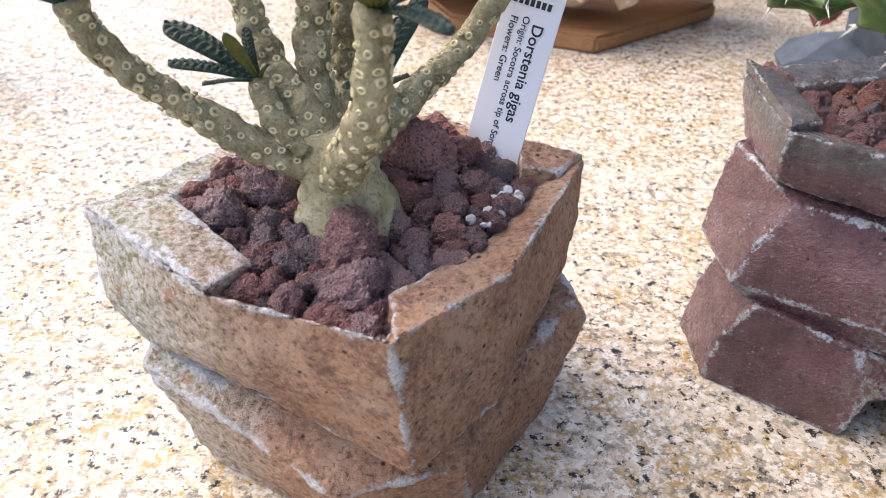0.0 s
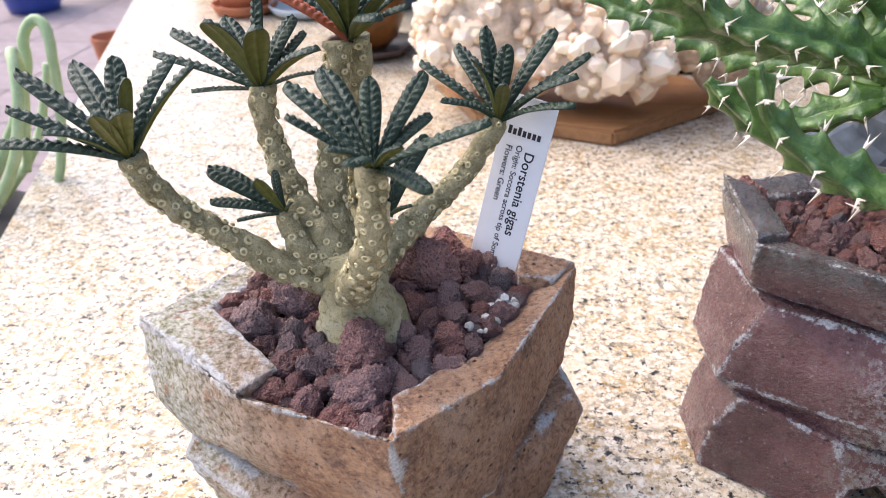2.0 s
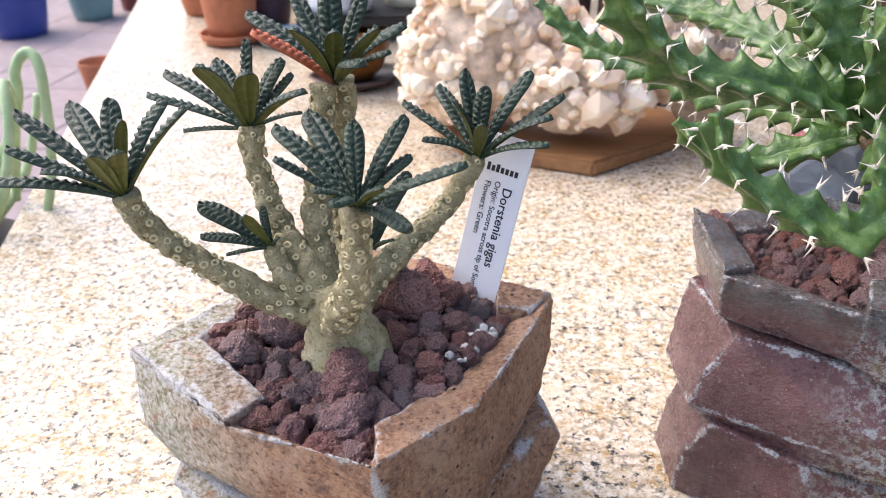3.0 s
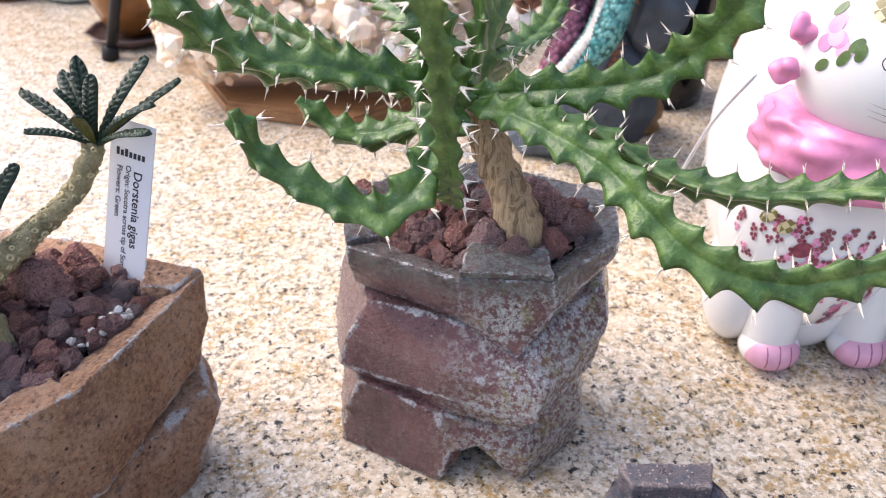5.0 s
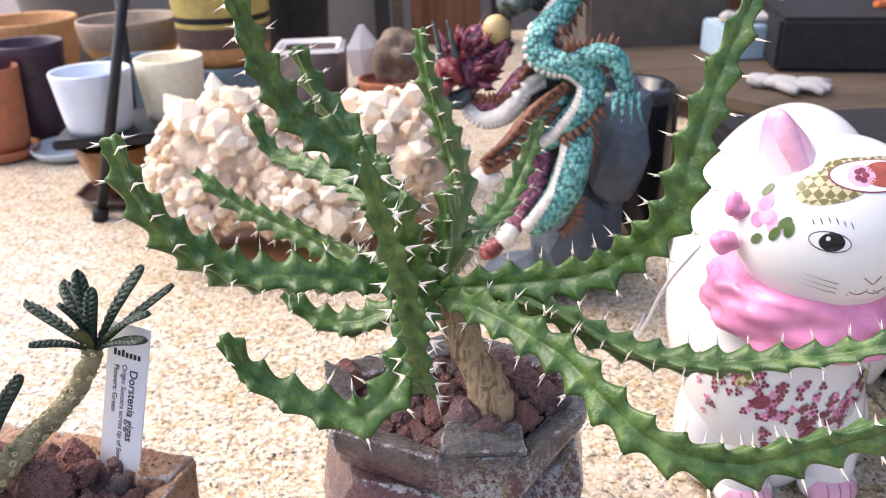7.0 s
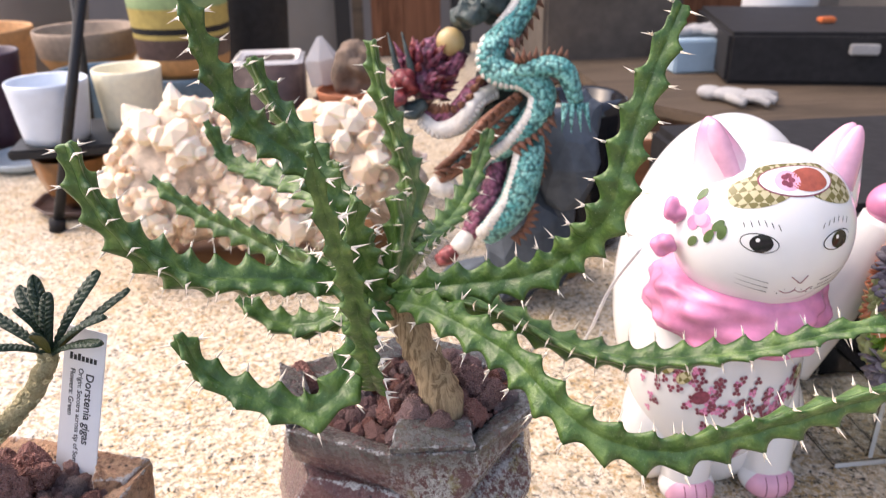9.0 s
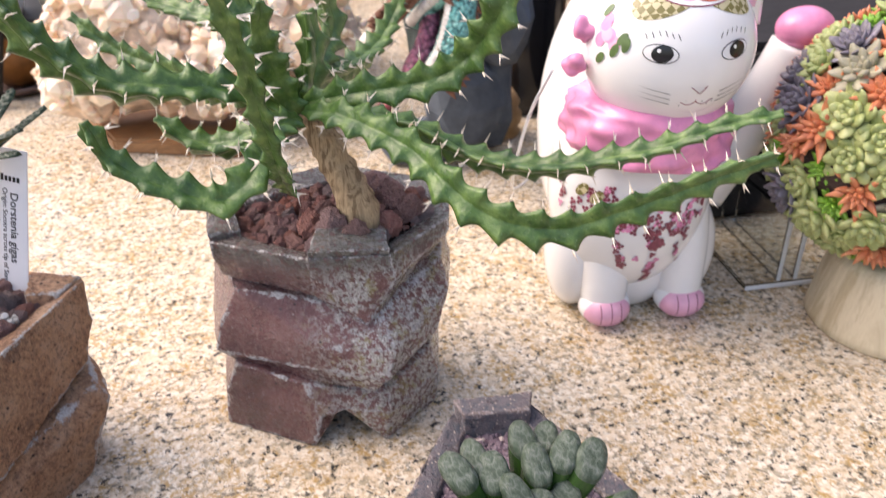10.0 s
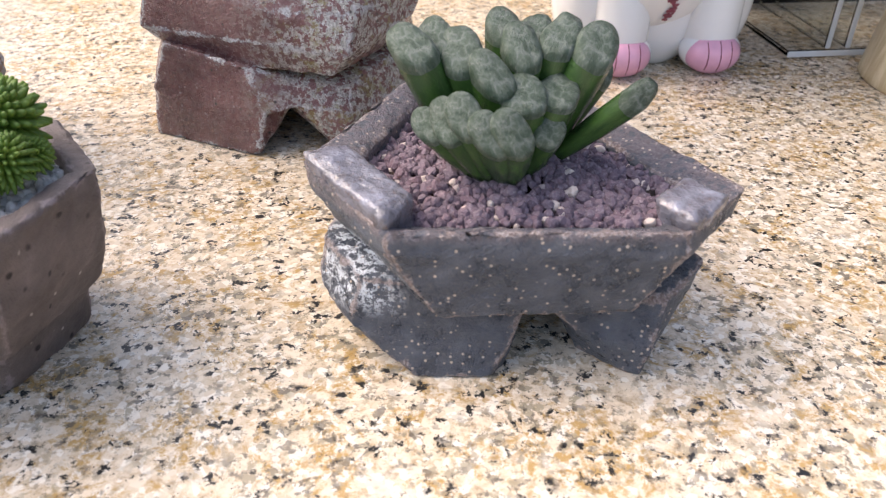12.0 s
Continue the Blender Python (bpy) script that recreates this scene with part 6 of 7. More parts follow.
KINDS = [
    ("spiky_rosette", rosette(20, 1.0, 0.17, 0.12, ORANGE, (0.15, 1.3), 1, 0.75), 0.019),
    ("pale_rosette", rosette(22, 1.0, 0.32, 0.13, PALE, (0.1, 1.35), 2, 0.15), 0.017),
    ("lime_rosette", rosette(24, 1.0, 0.22, 0.14, LIME, (0.0, 1.35), 3, 0.5), 0.013),
    ("dusky_rosette", rosette(34, 1.0, 0.26, 0.08, DUSKY, (0.1, 1.4), 4, 0.35), 0.019),
    ("sage_rosette", rosette(20, 1.0, 0.26, 0.12, SAGE, (0.1, 1.3), 5, 0.4), 0.016),
]
rnd = random.Random(15)
N_BALL = 150
for n in range(N_BALL):
    z = 1 - 2 * (n + 0.5) / N_BALL
    if z < -0.93:
        continue
    az = n * 2.39996
    d = Vector((math.sqrt(1 - z * z) * math.cos(az), math.sqrt(1 - z * z) * math.sin(az), z))
    name, me, size = KINDS[rnd.choice((0, 1, 1, 2, 4, 2, 0, 1, 3, 0))]
    ob = part(name, me, parent=BALL)
    s = size * rnd.uniform(0.75, 1.1)
    ob.matrix_local = Matrix.Translation(BC + Vector((d.x * 0.055, d.y * 0.051, d.z * 0.061))) @ d.to_track_quat("Z", "Y").to_matrix().to_4x4() @ Matrix.Rotation(rnd.uniform(0, 6), 4, "Z") @ Matrix.Scale(s, 4)

# ---- clear stand and dark tray behind the cat ----
cord_pts = [(0.290, 0.306, 0.150), (0.286, 0.330, 0.118), (0.287, 0.360, 0.076), (0.300, 0.415, 0.032), (0.333, 0.490, 0.003), (0.336, 0.500, 0.0015)]
bm = bmesh.new()
tube(bm, curve_points([Vector(p) - Vector(cord_pts[-1]) for p in cord_pts], 0.004), lambda f: 0.0009, 8)
cord = tagged(part("cord", bm, PLASTIC_WHITE), "thin white cord running down behind the pottery cat", "cord")
cord.location = cord_pts[-1]
ST = thing("acrylic_stand", (0.44, 0.36, 0.0), "clear acrylic display riser standing behind a pottery cat", "display stand")
bm = rounded_box((-0.020, -0.047, 0.001), (0.100, 0.034, 0.004), 0.0008)
part("base_sheet", bm, ACRYLIC, ST, smooth=False)
# pale strips added to paint the light that clear edges catch
part("base_edge", rounded_box((-0.020, -0.0485, 0.001), (0.100, -0.0473, 0.004), 0.0004), ACRYLIC_EDGE, ST, "pale strip added for the bright acrylic edge", smooth=False)
for x in (0.001, 0.012):
    bm = rounded_box((x, -0.045, 0.0043), (x + 0.0025, 0.030, 0.048), 0.0006)
    part("upright_sheet", bm, ACRYLIC, ST, smooth=False)
    part("upright_edge", rounded_box((x, -0.0465, 0.0043), (x + 0.0025, -0.0453, 0.048), 0.0004), ACRYLIC_EDGE, ST, "pale strip added for the bright acrylic edge", smooth=False)
for ob in ST.children:
    ob.visible_shadow = False
bm = rounded_box((0.405, 0.398, 0.0), (0.62, 0.60, 0.125), 0.006)
tagged(part("plastic_crate", bm, CHARCOAL, smooth=False), "dark grey plastic crate behind a clear acrylic stand", "crate")

# ---- crystal cluster on a board ----
bm = bmesh.new()
brd = [(0.102, 0.578), (0.205, 0.672), (0.14, 0.76), (-0.055, 0.71), (-0.005, 0.612)]
loft(bm, [[(x, y, 0.0) for x, y in brd], [(x, y, 0.013) for x, y in brd]])
bmesh.ops.bevel(bm, geom=bm.edges[:], offset=0.0025, segments=2, affect="EDGES")
tagged(part("display_board", bm, BOARD_WOOD, smooth=False), "brown stained wooden board lying on granite", "board")
Q0 = Vector((0.06, 0.65, 0.013))
CLUSTER = thing("crystal_cluster", Q0, "large peach-white crystal cluster on rough brown rock, on a board", "mineral")
LOBES = [((0.020, 0.655, 0.082), (0.072, 0.048, 0.062)), ((-0.020, 0.645, 0.062), (0.038, 0.040, 0.045)), ((0.085, 0.630, 0.058), (0.055, 0.040, 0.040)), ((0.155, 0.665, 0.088), (0.048, 0.042, 0.050)), ((0.190, 0.665, 0.060), (0.035, 0.036, 0.042))]
for k, (c, r) in enumerate(LOBES):
    bm = bmesh.new()
    blob(bm, Vector(c) - Q0, (r[0] * 0.92, r[1] * 0.92, r[2] * 0.92), None, 0, 4, 0.010, k * 3.0, 45)
    for v in bm.verts:
        v.co.z = max(v.co.z, 0.0)
    part("rock_matrix", bm, MATRIX_ROCK, CLUSTER, "rough peach-brown rock matrix")


def crystal_mesh(seed, point):
    rnd = random.Random(seed)
    bm = bmesh.new()
    wob = [rnd.uniform(0.8, 1.15) for _ in range(6)]
    rows = []
    for z, w in ((-0.6, 0.85), (0.45, 1.0), (point, 0.16)):
        rows.append([bm.verts.new((w * wob[k] * math.cos(k * math.pi / 3), w * wob[k] * math.sin(k * math.pi / 3), z * (1 + 0.18 * (wob[k] - 1)))) for k in range(6)])
    for a, b in zip(rows, rows[1:]):
        for k in range(6):
            bm.faces.new((a[k], a[(k + 1) % 6], b[(k + 1) % 6], b[k]))
    bm.faces.new(rows[0][::-1])
    bm.faces.new(rows[-1])
    bmesh.ops.bevel(bm, geom=bm.edges[:], offset=0.03, segments=1, affect="EDGES")
    return mesh_of(bm, QUARTZ, False)


CRYSTALS = [crystal_mesh(k, 0.75 + 0.09 * k) for k in range(6)]
rnd = random.Random(31)
crystals, crust_verts, crust_faces = 0, [], []
for k, (c, r) in sorted(enumerate(LOBES), key=lambda e: (3, 0, 2, 1, 4).index(e[0])):
    count = (260, 130, 190, 90, 50)[k]
    for n in range(count):
        z = 1 - 1.6 * (n + 0.5) / count
        az = n * 2.39996
        d = Vector((math.sqrt(max(0, 1 - z * z)) * math.cos(az), math.sqrt(max(0, 1 - z * z)) * math.sin(az), z))
        if d.y > 0.55 or (k == 4 and d.x > 0.2 and d.z < 0.3):
            continue
        p = Vector(c) + Vector((d.x * r[0], d.y * r[1], d.z * r[2]))
        if p.z < 0.022:
            continue
        s = 0.0050 + 0.0085 * rnd.random() ** 2.4
        d = (d + Vector((rnd.uniform(-0.35, 0.35), rnd.uniform(-0.3, 0.2), rnd.uniform(-0.3, 0.3)))).normalized()
        p = Vector(c) + Vector((d.x * r[0], d.y * r[1], d.z * r[2])) * rnd.uniform(0.95, 1.04)
        if p.z < 0.020:
            continue
        s = s * 0.82 * (1.45 if (k == 3 or (k == 0 and d.z > 0.55) or (k == 2 and d.x > 0.1)) else 0.95)
        q = (d + Vector((rnd.uniform(-0.5, 0.5), rnd.uniform(-0.5, 0.3), rnd.uniform(-0.2, 0.6)))).normalized()
        me = CRYSTALS[rnd.randrange(6)]
        turn = Matrix.Translation(p - Q0) @ q.to_track_quat("Z", "Y").to_matrix().to_4x4() @ Matrix.Rotation(rnd.uniform(0, 6), 4, "Z") @ Matrix.Diagonal((s, s * rnd.uniform(0.6, 1.1), s * rnd.uniform(0.7, 1.25), 1))
        if len(crust_faces) == 0 and crystals < 300:
            crystals += 1
            part("crystal", me, parent=CLUSTER).matrix_local = turn
            continue
        k0 = len(crust_verts)
        crust_verts += [turn @ v.co for v in me.vertices]
        crust_faces += [[k0 + q for q in f.vertices] for f in me.polygons]
me = bpy.data.meshes.new("crust")
me.from_pydata(crust_verts, [], crust_faces)
me.materials.append(QUARTZ)
tagged(part("crystal_crust", me, parent=CLUSTER, label="crust of small peach crystals"), kind="stuff")


# ---- dragon figurine ----
def figurine_dragon():
    O = Vector((0.285, 0.53, 0.0))
    mats = [GREY_ROCK, SCALE_TEAL, SCALE_PINK, SCALE_RED, BELLY, FIN, EGG, DARK_HEAD]
    bm = bmesh.new()
    W = lambda p: Vector(p) - O
    # rock
    for c, r in (((0.318, 0.542, 0.116), (0.026, 0.026, 0.042)), ((0.288, 0.548, 0.046), (0.031, 0.030, 0.048)), ((0.312, 0.556, 0.060), (0.022, 0.022, 0.060)), ((0.334, 0.556, 0.142), (0.013, 0.014, 0.026)), ((0.262, 0.552, 0.014), (0.044, 0.034, 0.018))):
        vs = blob(bm, W(c), r, None, 0, 2)
        for v in vs:
            v.co += (v.co - W(c)).normalized() * 0.008 * round(2.2 * noise.noise(v.co * 60)) / 2.2
            v.co.z = max(v.co.z, 0.0)
    for c, r, k in (((0.266, 0.552, 0.110), (0.018, 0.014, 0.062), 8), ((0.272, 0.556, 0.172), (0.018, 0.014, 0.030), 9)):
        blob(bm, W(c), r, None, 7, 4, 0.010, k, 60)

    def serpent(ctrl, r, mat, belly=None, fins=True, seed=0, down=(0, -0.2, -1)):
        pts = curve_points([W(p) for p in ctrl], 0.003)
        tube(bm, pts, lambda f: r * (0.75 + 0.35 * math.sin(f * math.pi)), 18, mat, 0.0006, seed)
        fr = frames_along(pts)
        if belly is not None:
            for i in range(1, len(pts) - 1):
                b = Vector(belly)
                b = (b - fr[i][0] * b.dot(fr[i][0])).normalized()
                blob(bm, pts[i] + b * r * 0.72, (r * 0.62, r * 0.62, r * 0.40), fr[i][0].to_track_quat("Z", "Y").to_matrix().to_4x4() @ Matrix.Scale(0.75, 4), 4, 2)
        if fins:
            for i in range(1, len(pts) - 1, 2):
                up = Vector((0.4, -0.5, 0.8)) if belly is None else -Vector(belly)
                n = (up - fr[i][0] * up.dot(fr[i][0])).normalized()
                spike(pts[i] + n * r * 0.85, (n + fr[i][0] * 0.5).normalized(), 0.0035, 0.009, 5)

    def spike(root, d, w, ln, mat):
        tube(bm, [root, root + d * ln * 0.5, root + d * ln], lambda f: w * (1 - f) + 0.0002, 6, mat)

    # neck and upper coil
    serpent([(0.288, 0.552, 0.250), (0.284, 0.548, 0.231), (0.271, 0.540, 0.215), (0.259, 0.530, 0.206), (0.256, 0.525, 0.195), (0.266, 0.520, 0.188), (0.280, 0.515, 0.186), (0.290, 0.512, 0.176), (0.286, 0.510, 0.162), (0.273, 0.512, 0.146), (0.260, 0.522, 0.132), (0.250, 0.532, 0.118)], 0.0094, 1, (-0.8, -0.35, -0.35), True, 1)
    # hanging coil
    serpent([(0.286, 0.524, 0.146), (0.283, 0.512, 0.136), (0.278, 0.503, 0.122), (0.270, 0.498, 0.102), (0.256, 0.496, 0.085), (0.250, 0.500, 0.078)], 0.0112, 1, (-0.9, -0.45, 0.05), True, 2)
    # forearm and claws
    serpent([(0.270, 0.512, 0.192), (0.289, 0.506, 0.196), (0.302, 0.502, 0.194), (0.308, 0.500, 0.182), (0.311, 0.499, 0.172)], 0.0066, 1, None, False, 3)
    for k in range(4):
        spike(W((0.303 + 0.0045 * k, 0.497, 0.172)), Vector((0.12 * (k - 1.5), -0.35, -1)).normalized(), 0.0026, 0.020, 1)
    for k in range(9):
        spike(W((0.272 + 0.0040 * k, 0.508, 0.199)), Vector((0.15 * (k - 4) / 4, -0.3, 1)).normalized(), 0.0030, 0.008 + 0.003 * (k % 2), 5)
    # pale ribbed coil
    coil = [(0.209, 0.548, 0.154), (0.215, 0.544, 0.149), (0.222, 0.540, 0.146), (0.234, 0.535, 0.150), (0.243, 0.532, 0.160), (0.250, 0.535, 0.169), (0.262, 0.541, 0.174)]
    serpent(coil, 0.0070, 4, (0.0, -0.8, -0.6), False, 4)
    serpent([(x - 0.002, y + 0.006, z + 0.006) for x, y, z in coil], 0.0072, 2, None, True, 6)
    # folded wing
    for q in range(3):
        serpent([(0.276 - 0.002 * q, 0.517, 0.170 + 0.004 - 0.008 * q), (0.252, 0.511 + 0.002 * q, 0.158 - 0.007 * q), (0.233, 0.513, 0.136 - 0.005 * q), (0.219, 0.517, 0.121 - 0.003 * q)], 0.0048, (5, 1, 5)[q], None, q != 1, 8 + q)
    # magenta leg and pale claw
    serpent([(0.263, 0.525, 0.131), (0.257, 0.515, 0.107), (0.246, 0.508, 0.091), (0.236, 0.503, 0.074)], 0.0078, 2, None, False, 5)
    serpent([(0.238, 0.503, 0.078), (0.232, 0.501, 0.071), (0.226, 0.500, 0.067)], 0.0068, 4, None, False, 11)
    serpent([(0.228, 0.500, 0.068), (0.220, 0.499, 0.062), (0.214, 0.500, 0.058)], 0.0062, 3, None, False, 12)
    serpent([(0.211, 0.520, 0.114), (0.219, 0.517, 0.108), (0.231, 0.519, 0.111)], 0.0062, 4, None, False, 7)
    for k in range(9):
        a = 0.5 + k * 0.22
        spike(W((0.262 + 0.017 * math.sin(a), 0.497, 0.088 - 0.013 * math.cos(a) + 0.004 * k * 0.3)), Vector((math.sin(a), -0.3, -math.cos(a))).normalized(), 0.0038, 0.009, 5)
    for k in range(7):
        spike(W((0.294 - 0.004 * k, 0.505, 0.160 - 0.0032 * k)), Vector((0.5, -0.6, -0.6)).normalized(), 0.0034, 0.009, 5)
    # magenta head, pearl and dark head
    rnd = random.Random(3)
    blob(bm, W((0.215, 0.564, 0.183)), (0.019, 0.018, 0.024), None, 2, 4, 0.008, 1, 90)
    blob(bm, W((0.198, 0.550, 0.178)), (0.010, 0.012, 0.011), None, 3, 4, 0.006, 2, 110)
    blob(bm, W((0.203, 0.545, 0.161)), (0.011, 0.010, 0.006), None, 7, 4, 0.004, 12, 110)
    for sx in (0.193, 0.203):
        tube(bm, curve_points([W((sx, 0.548, 0.186)), W((sx - 0.003, 0.550, 0.200)), W((sx - 0.006, 0.556, 0.214))], 0.003), lambda f: 0.0026 * (1 - f) + 0.0005, 8, 7)
    blob(bm, W((0.192, 0.541, 0.172)), (0.007, 0.008, 0.006), None, 3, 3, 0.004, 4, 130)
    for k in range(46):
        d = Vector((rnd.uniform(-1, 1), rnd.uniform(-1, 0.3), rnd.uniform(-0.6, 1))).normalized()
        spike(W((0.214, 0.562, 0.182)) + Vector((d.x * 0.018, d.y * 0.017, d.z * 0.022)), (d + Vector((0.4, 0, 0.5))).normalized(), 0.0032, rnd.uniform(0.008, 0.016), 2 if k % 3 else 3)
    tube(bm, curve_points([W((0.226, 0.555, 0.172)), W((0.233, 0.552, 0.186)), W((0.240, 0.551, 0.199))], 0.002), lambda f: 0.0050, 12, 2, 0.001)
    blob(bm, W((0.232, 0.556, 0.206)), (0.0104, 0.0104, 0.0104), None, 6, 4)
    blob(bm, W((0.262, 0.566, 0.236)), (0.020, 0.022, 0.018), None, 7, 4, 0.008, 5, 90)
    blob(bm, W((0.246, 0.552, 0.226)), (0.014, 0.014, 0.010), None, 7, 4, 0.006, 6, 110)
    for k in range(26):
        d = Vector((rnd.uniform(-1, 1), rnd.uniform(-1, 0.3), rnd.uniform(-0.8, 1))).normalized()
        spike(W((0.262, 0.566, 0.236)) + Vector((d.x * 0.018, d.y * 0.020, d.z * 0.016)), (d + Vector((0.5, 0, 0.4))).normalized(), 0.003, rnd.uniform(0.008, 0.015), 7 if k % 3 else 5)
    me = mesh_of(bm, mats)
    for p in me.polygons:
        p.use_smooth = p.material_index != 0
    ob = new("dragon_figurine", me)
    ob.location = O
    return tagged(ob, "painted resin dragon figurine, turquoise and magenta coils on a grey rock", "figurine")


figurine_dragon()
bm = bmesh.new()
lathe(bm, [(0.036, 0.0), (0.040, 0.003), (0.042, 0.02), (0.042, 0.127), (0.040, 0.135), (0.034, 0.139), (0.028, 0.137), (0.026, 0.109)], 48)
jar = tagged(part("black_jar", bm, BLACK_GLAZE), "glossy black round jar behind the dragon figurine", "jar")
jar.location = (0.363, 0.66, 0.0)
bm = rounded_box((0.405, 0.742, 0.0), (0.560, 0.752, 0.066), 0.002)
tagged(part("wooden_plank", bm, ORANGE_WOOD, smooth=False), "orange-brown wooden plank on edge before the bench", "plank")
bm = bmesh.new()
lathe(bm, [(0.014, 0.0), (0.017, 0.004), (0.014, 0.009), (0.018, 0.014), (0.018, 0.020), (0.014, 0.026), (0.016, 0.032), (0.010, 0.042)], 32)
bead = tagged(part("turned_stand", bm, wood("honey_wood", (0.30, 0.17, 0.07), (0.42, 0.26, 0.12), 0.5, 2, 60)), "small turned honey-coloured wooden stand on granite", "stand")
bead.location = (0.330, 0.585, 0.0)


# ---- pots at the back ----
def vessel(name, at, profile, mat, label, category="pot", sides=44, bands=(), group="pots at the back"):
    """A thrown pot: outer profile from the foot up, then a lip and an inner wall."""
    bm = bmesh.new()
    top_r, top_z = profile[-1]
    t = max(0.003, top_r * 0.07)
    inner = [(top_r - t * 0.3, top_z + t * 0.5), (top_r - t, top_z), (top_r - t * 1.2, top_z - 0.35 * top_z), (profile[0][0] * 0.6, top_z * 0.4)]
    lathe(bm, list(profile) + inner, sides)
    mats = [mat] + [b[2] for b in bands]
    for f in bm.faces:
        z = f.calc_center_median().z
        for n, (z0, z1, _) in enumerate(bands):
            if z0 <= z < z1:
                f.material_index = n + 1
    ob = tagged(part(name, bm, mats), label, category, group)
    ob.location = at
    return ob


def cup(r0, r1, h, n=8):
    return [(r0 + (r1 - r0) * (k / n) ** 0.8, h * k / n) for k in range(n + 1)]


shelf_z = 0.078
STAND = thing("sign_easel", (-0.10, 0.80, 0.0), "black metal easel holding a blank white sign board", "easel")


def rod(a, b, r, parent, name, mat=IRON):
    o = Vector(parent.location)
    bm = bmesh.new()
    tube(bm, [Vector(a) - o, (Vector(a) + Vector(b)) / 2 - o, Vector(b) - o], lambda f: r, 12)
    return part(name, bm, mat, parent)


rod((-0.1455, 0.752, 0.0), (-0.084, 0.790, 0.240), 0.0052, STAND, "leg")
rod((-0.1455, 0.752, 0.0), (-0.1435, 0.753, 0.012), 0.0080, STAND, "rubber_foot", CHARCOAL)
rod((-0.156, 0.935, 0.0), (-0.136, 0.920, 0.240), 0.0045, STAND, "leg")
bm = rounded_box((-0.075, -0.006, 0.222), (0.135, 0.006, 0.36), 0.002)
part("sign_board", bm, PLASTIC_WHITE, STAND, "blank white board", smooth=False)

SHELF = thing("low_shelf", (-0.115, 0.83, 0.0), "low black metal shelf carrying two pots", "shelf")
bm = rounded_box((-0.075, -0.050, shelf_z - 0.010), (0.095, 0.065, shelf_z), 0.002, Matrix.Rotation(0.1, 4, "Z"))
part("top", bm, IRON, SHELF, smooth=False)
for dx, dy in ((-0.066, 0.028), (0.085, 0.020), (-0.068, 0.05), (0.08, 0.062)):
    rod((-0.115 + dx, 0.83 + dy, 0.0), (-0.115 + dx, 0.83 + dy, shelf_z - 0.008), 0.004, SHELF, "leg")
vessel("white_pot", (-0.148, 0.815, shelf_z), cup(0.031, 0.0395, 0.060), WHITE_POT, "pale blue-white glazed pot on a low black shelf")
vessel("cream_pot", (-0.079, 0.855, shelf_z), cup(0.0300, 0.0355, 0.062), CREAM_POT, "cream dimpled clay pot on a low black shelf")
vessel("amber_bowl", (-0.138, 0.818, 0.006), [(0.018, 0.0), (0.030, 0.012), (0.038, 0.034), (0.041, 0.054)], AMBER, "amber lustre leaf-shaped bowl under a low shelf", "bowl", 9)
vessel("dark_dish", (-0.138, 0.818, 0.0), [(0.028, 0.0), (0.042, 0.003), (0.051, 0.010)], UMBER_POT, "dark brown ruffled dish on granite", "dish", 9)
vessel("pale_saucer", (-0.252, 0.985, 0.0), [(0.035, 0.0), (0.045, 0.004), (0.050, 0.012)], SAUCER, "pale blue-grey saucer on granite", "saucer")
vessel("terracotta_pot", (-0.335, 0.985, 0.012), cup(0.030, 0.038, 0.100), TERRACOTTA, "tall terracotta pot in a matching saucer")
vessel("terracotta_saucer", (-0.335, 0.985, 0.0), [(0.030, 0.0), (0.038, 0.004), (0.042, 0.013)], TERRACOTTA, "terracotta saucer under a tall pot", "saucer")
vessel("purple_pot", (-0.315, 1.06, 0.0), cup(0.030, 0.048, 0.128), PURPLE_POT, "ribbed dark purple glazed pot on granite")
vessel("orange_planter", (-0.40, 1.27, 0.0), cup(0.055, 0.078, 0.128), OCHRE, "wide orange clay planter on granite")
vessel("grey_planter", (-0.40, 1.50, 0.0), cup(0.07, 0.10, 0.17), WALL_PAINT, "wide pale grey planter behind other pots")
vessel("teal_bowl", (-0.165, 1.03, 0.0), cup(0.045, 0.055, 0.105), SLATEBLUE, "slate blue glazed pot behind the low shelf")
vessel("banded_bowl", (-0.212, 1.17, 0.06), [(0.030, 0.0), (0.050, 0.018), (0.066, 0.045), (0.070, 0.070), (0.070, 0.078)], OCHRE, "tan bowl with teal and brown bands, stacked on another", "bowl", bands=((0.040, 0.056, TEAL), (0.056, 0.2, TAUPE)))
vessel("brown_bowl", (-0.212, 1.17, 0.0), cup(0.04, 0.06, 0.062), TAUPE, "brown clay bowl under another bowl", "bowl")
vessel("striped_pot", (-0.066, 1.10, 0.086), [(0.052, 0.0), (0.058, 0.012), (0.060, 0.026), (0.061, 0.040), (0.062, 0.052), (0.062, 0.058), (0.063, 0.066), (0.063, 0.072), (0.064, 0.090), (0.065, 0.105)], OCHRE, "large pot with tan, black, yellow and green painted bands", bands=((0.026, 0.052, UMBER_POT), (0.052, 0.058, YELLOW), (0.058, 0.066, CHARCOAL), (0.066, 0.090, YELLOW), (0.09, 0.3, LEAFGREEN)))
vessel("blue_planter", (-0.066, 1.10, 0.0), cup(0.055, 0.062, 0.085), SLATEBLUE, "dark blue planter under a striped pot", bands=((0.0, 0.05, CHARCOAL),))
vessel("black_pot", (0.010, 1.26, 0.0), cup(0.045, 0.058, 0.19), CHARCOAL, "tall matt black pot on granite")
bm = bmesh.new()
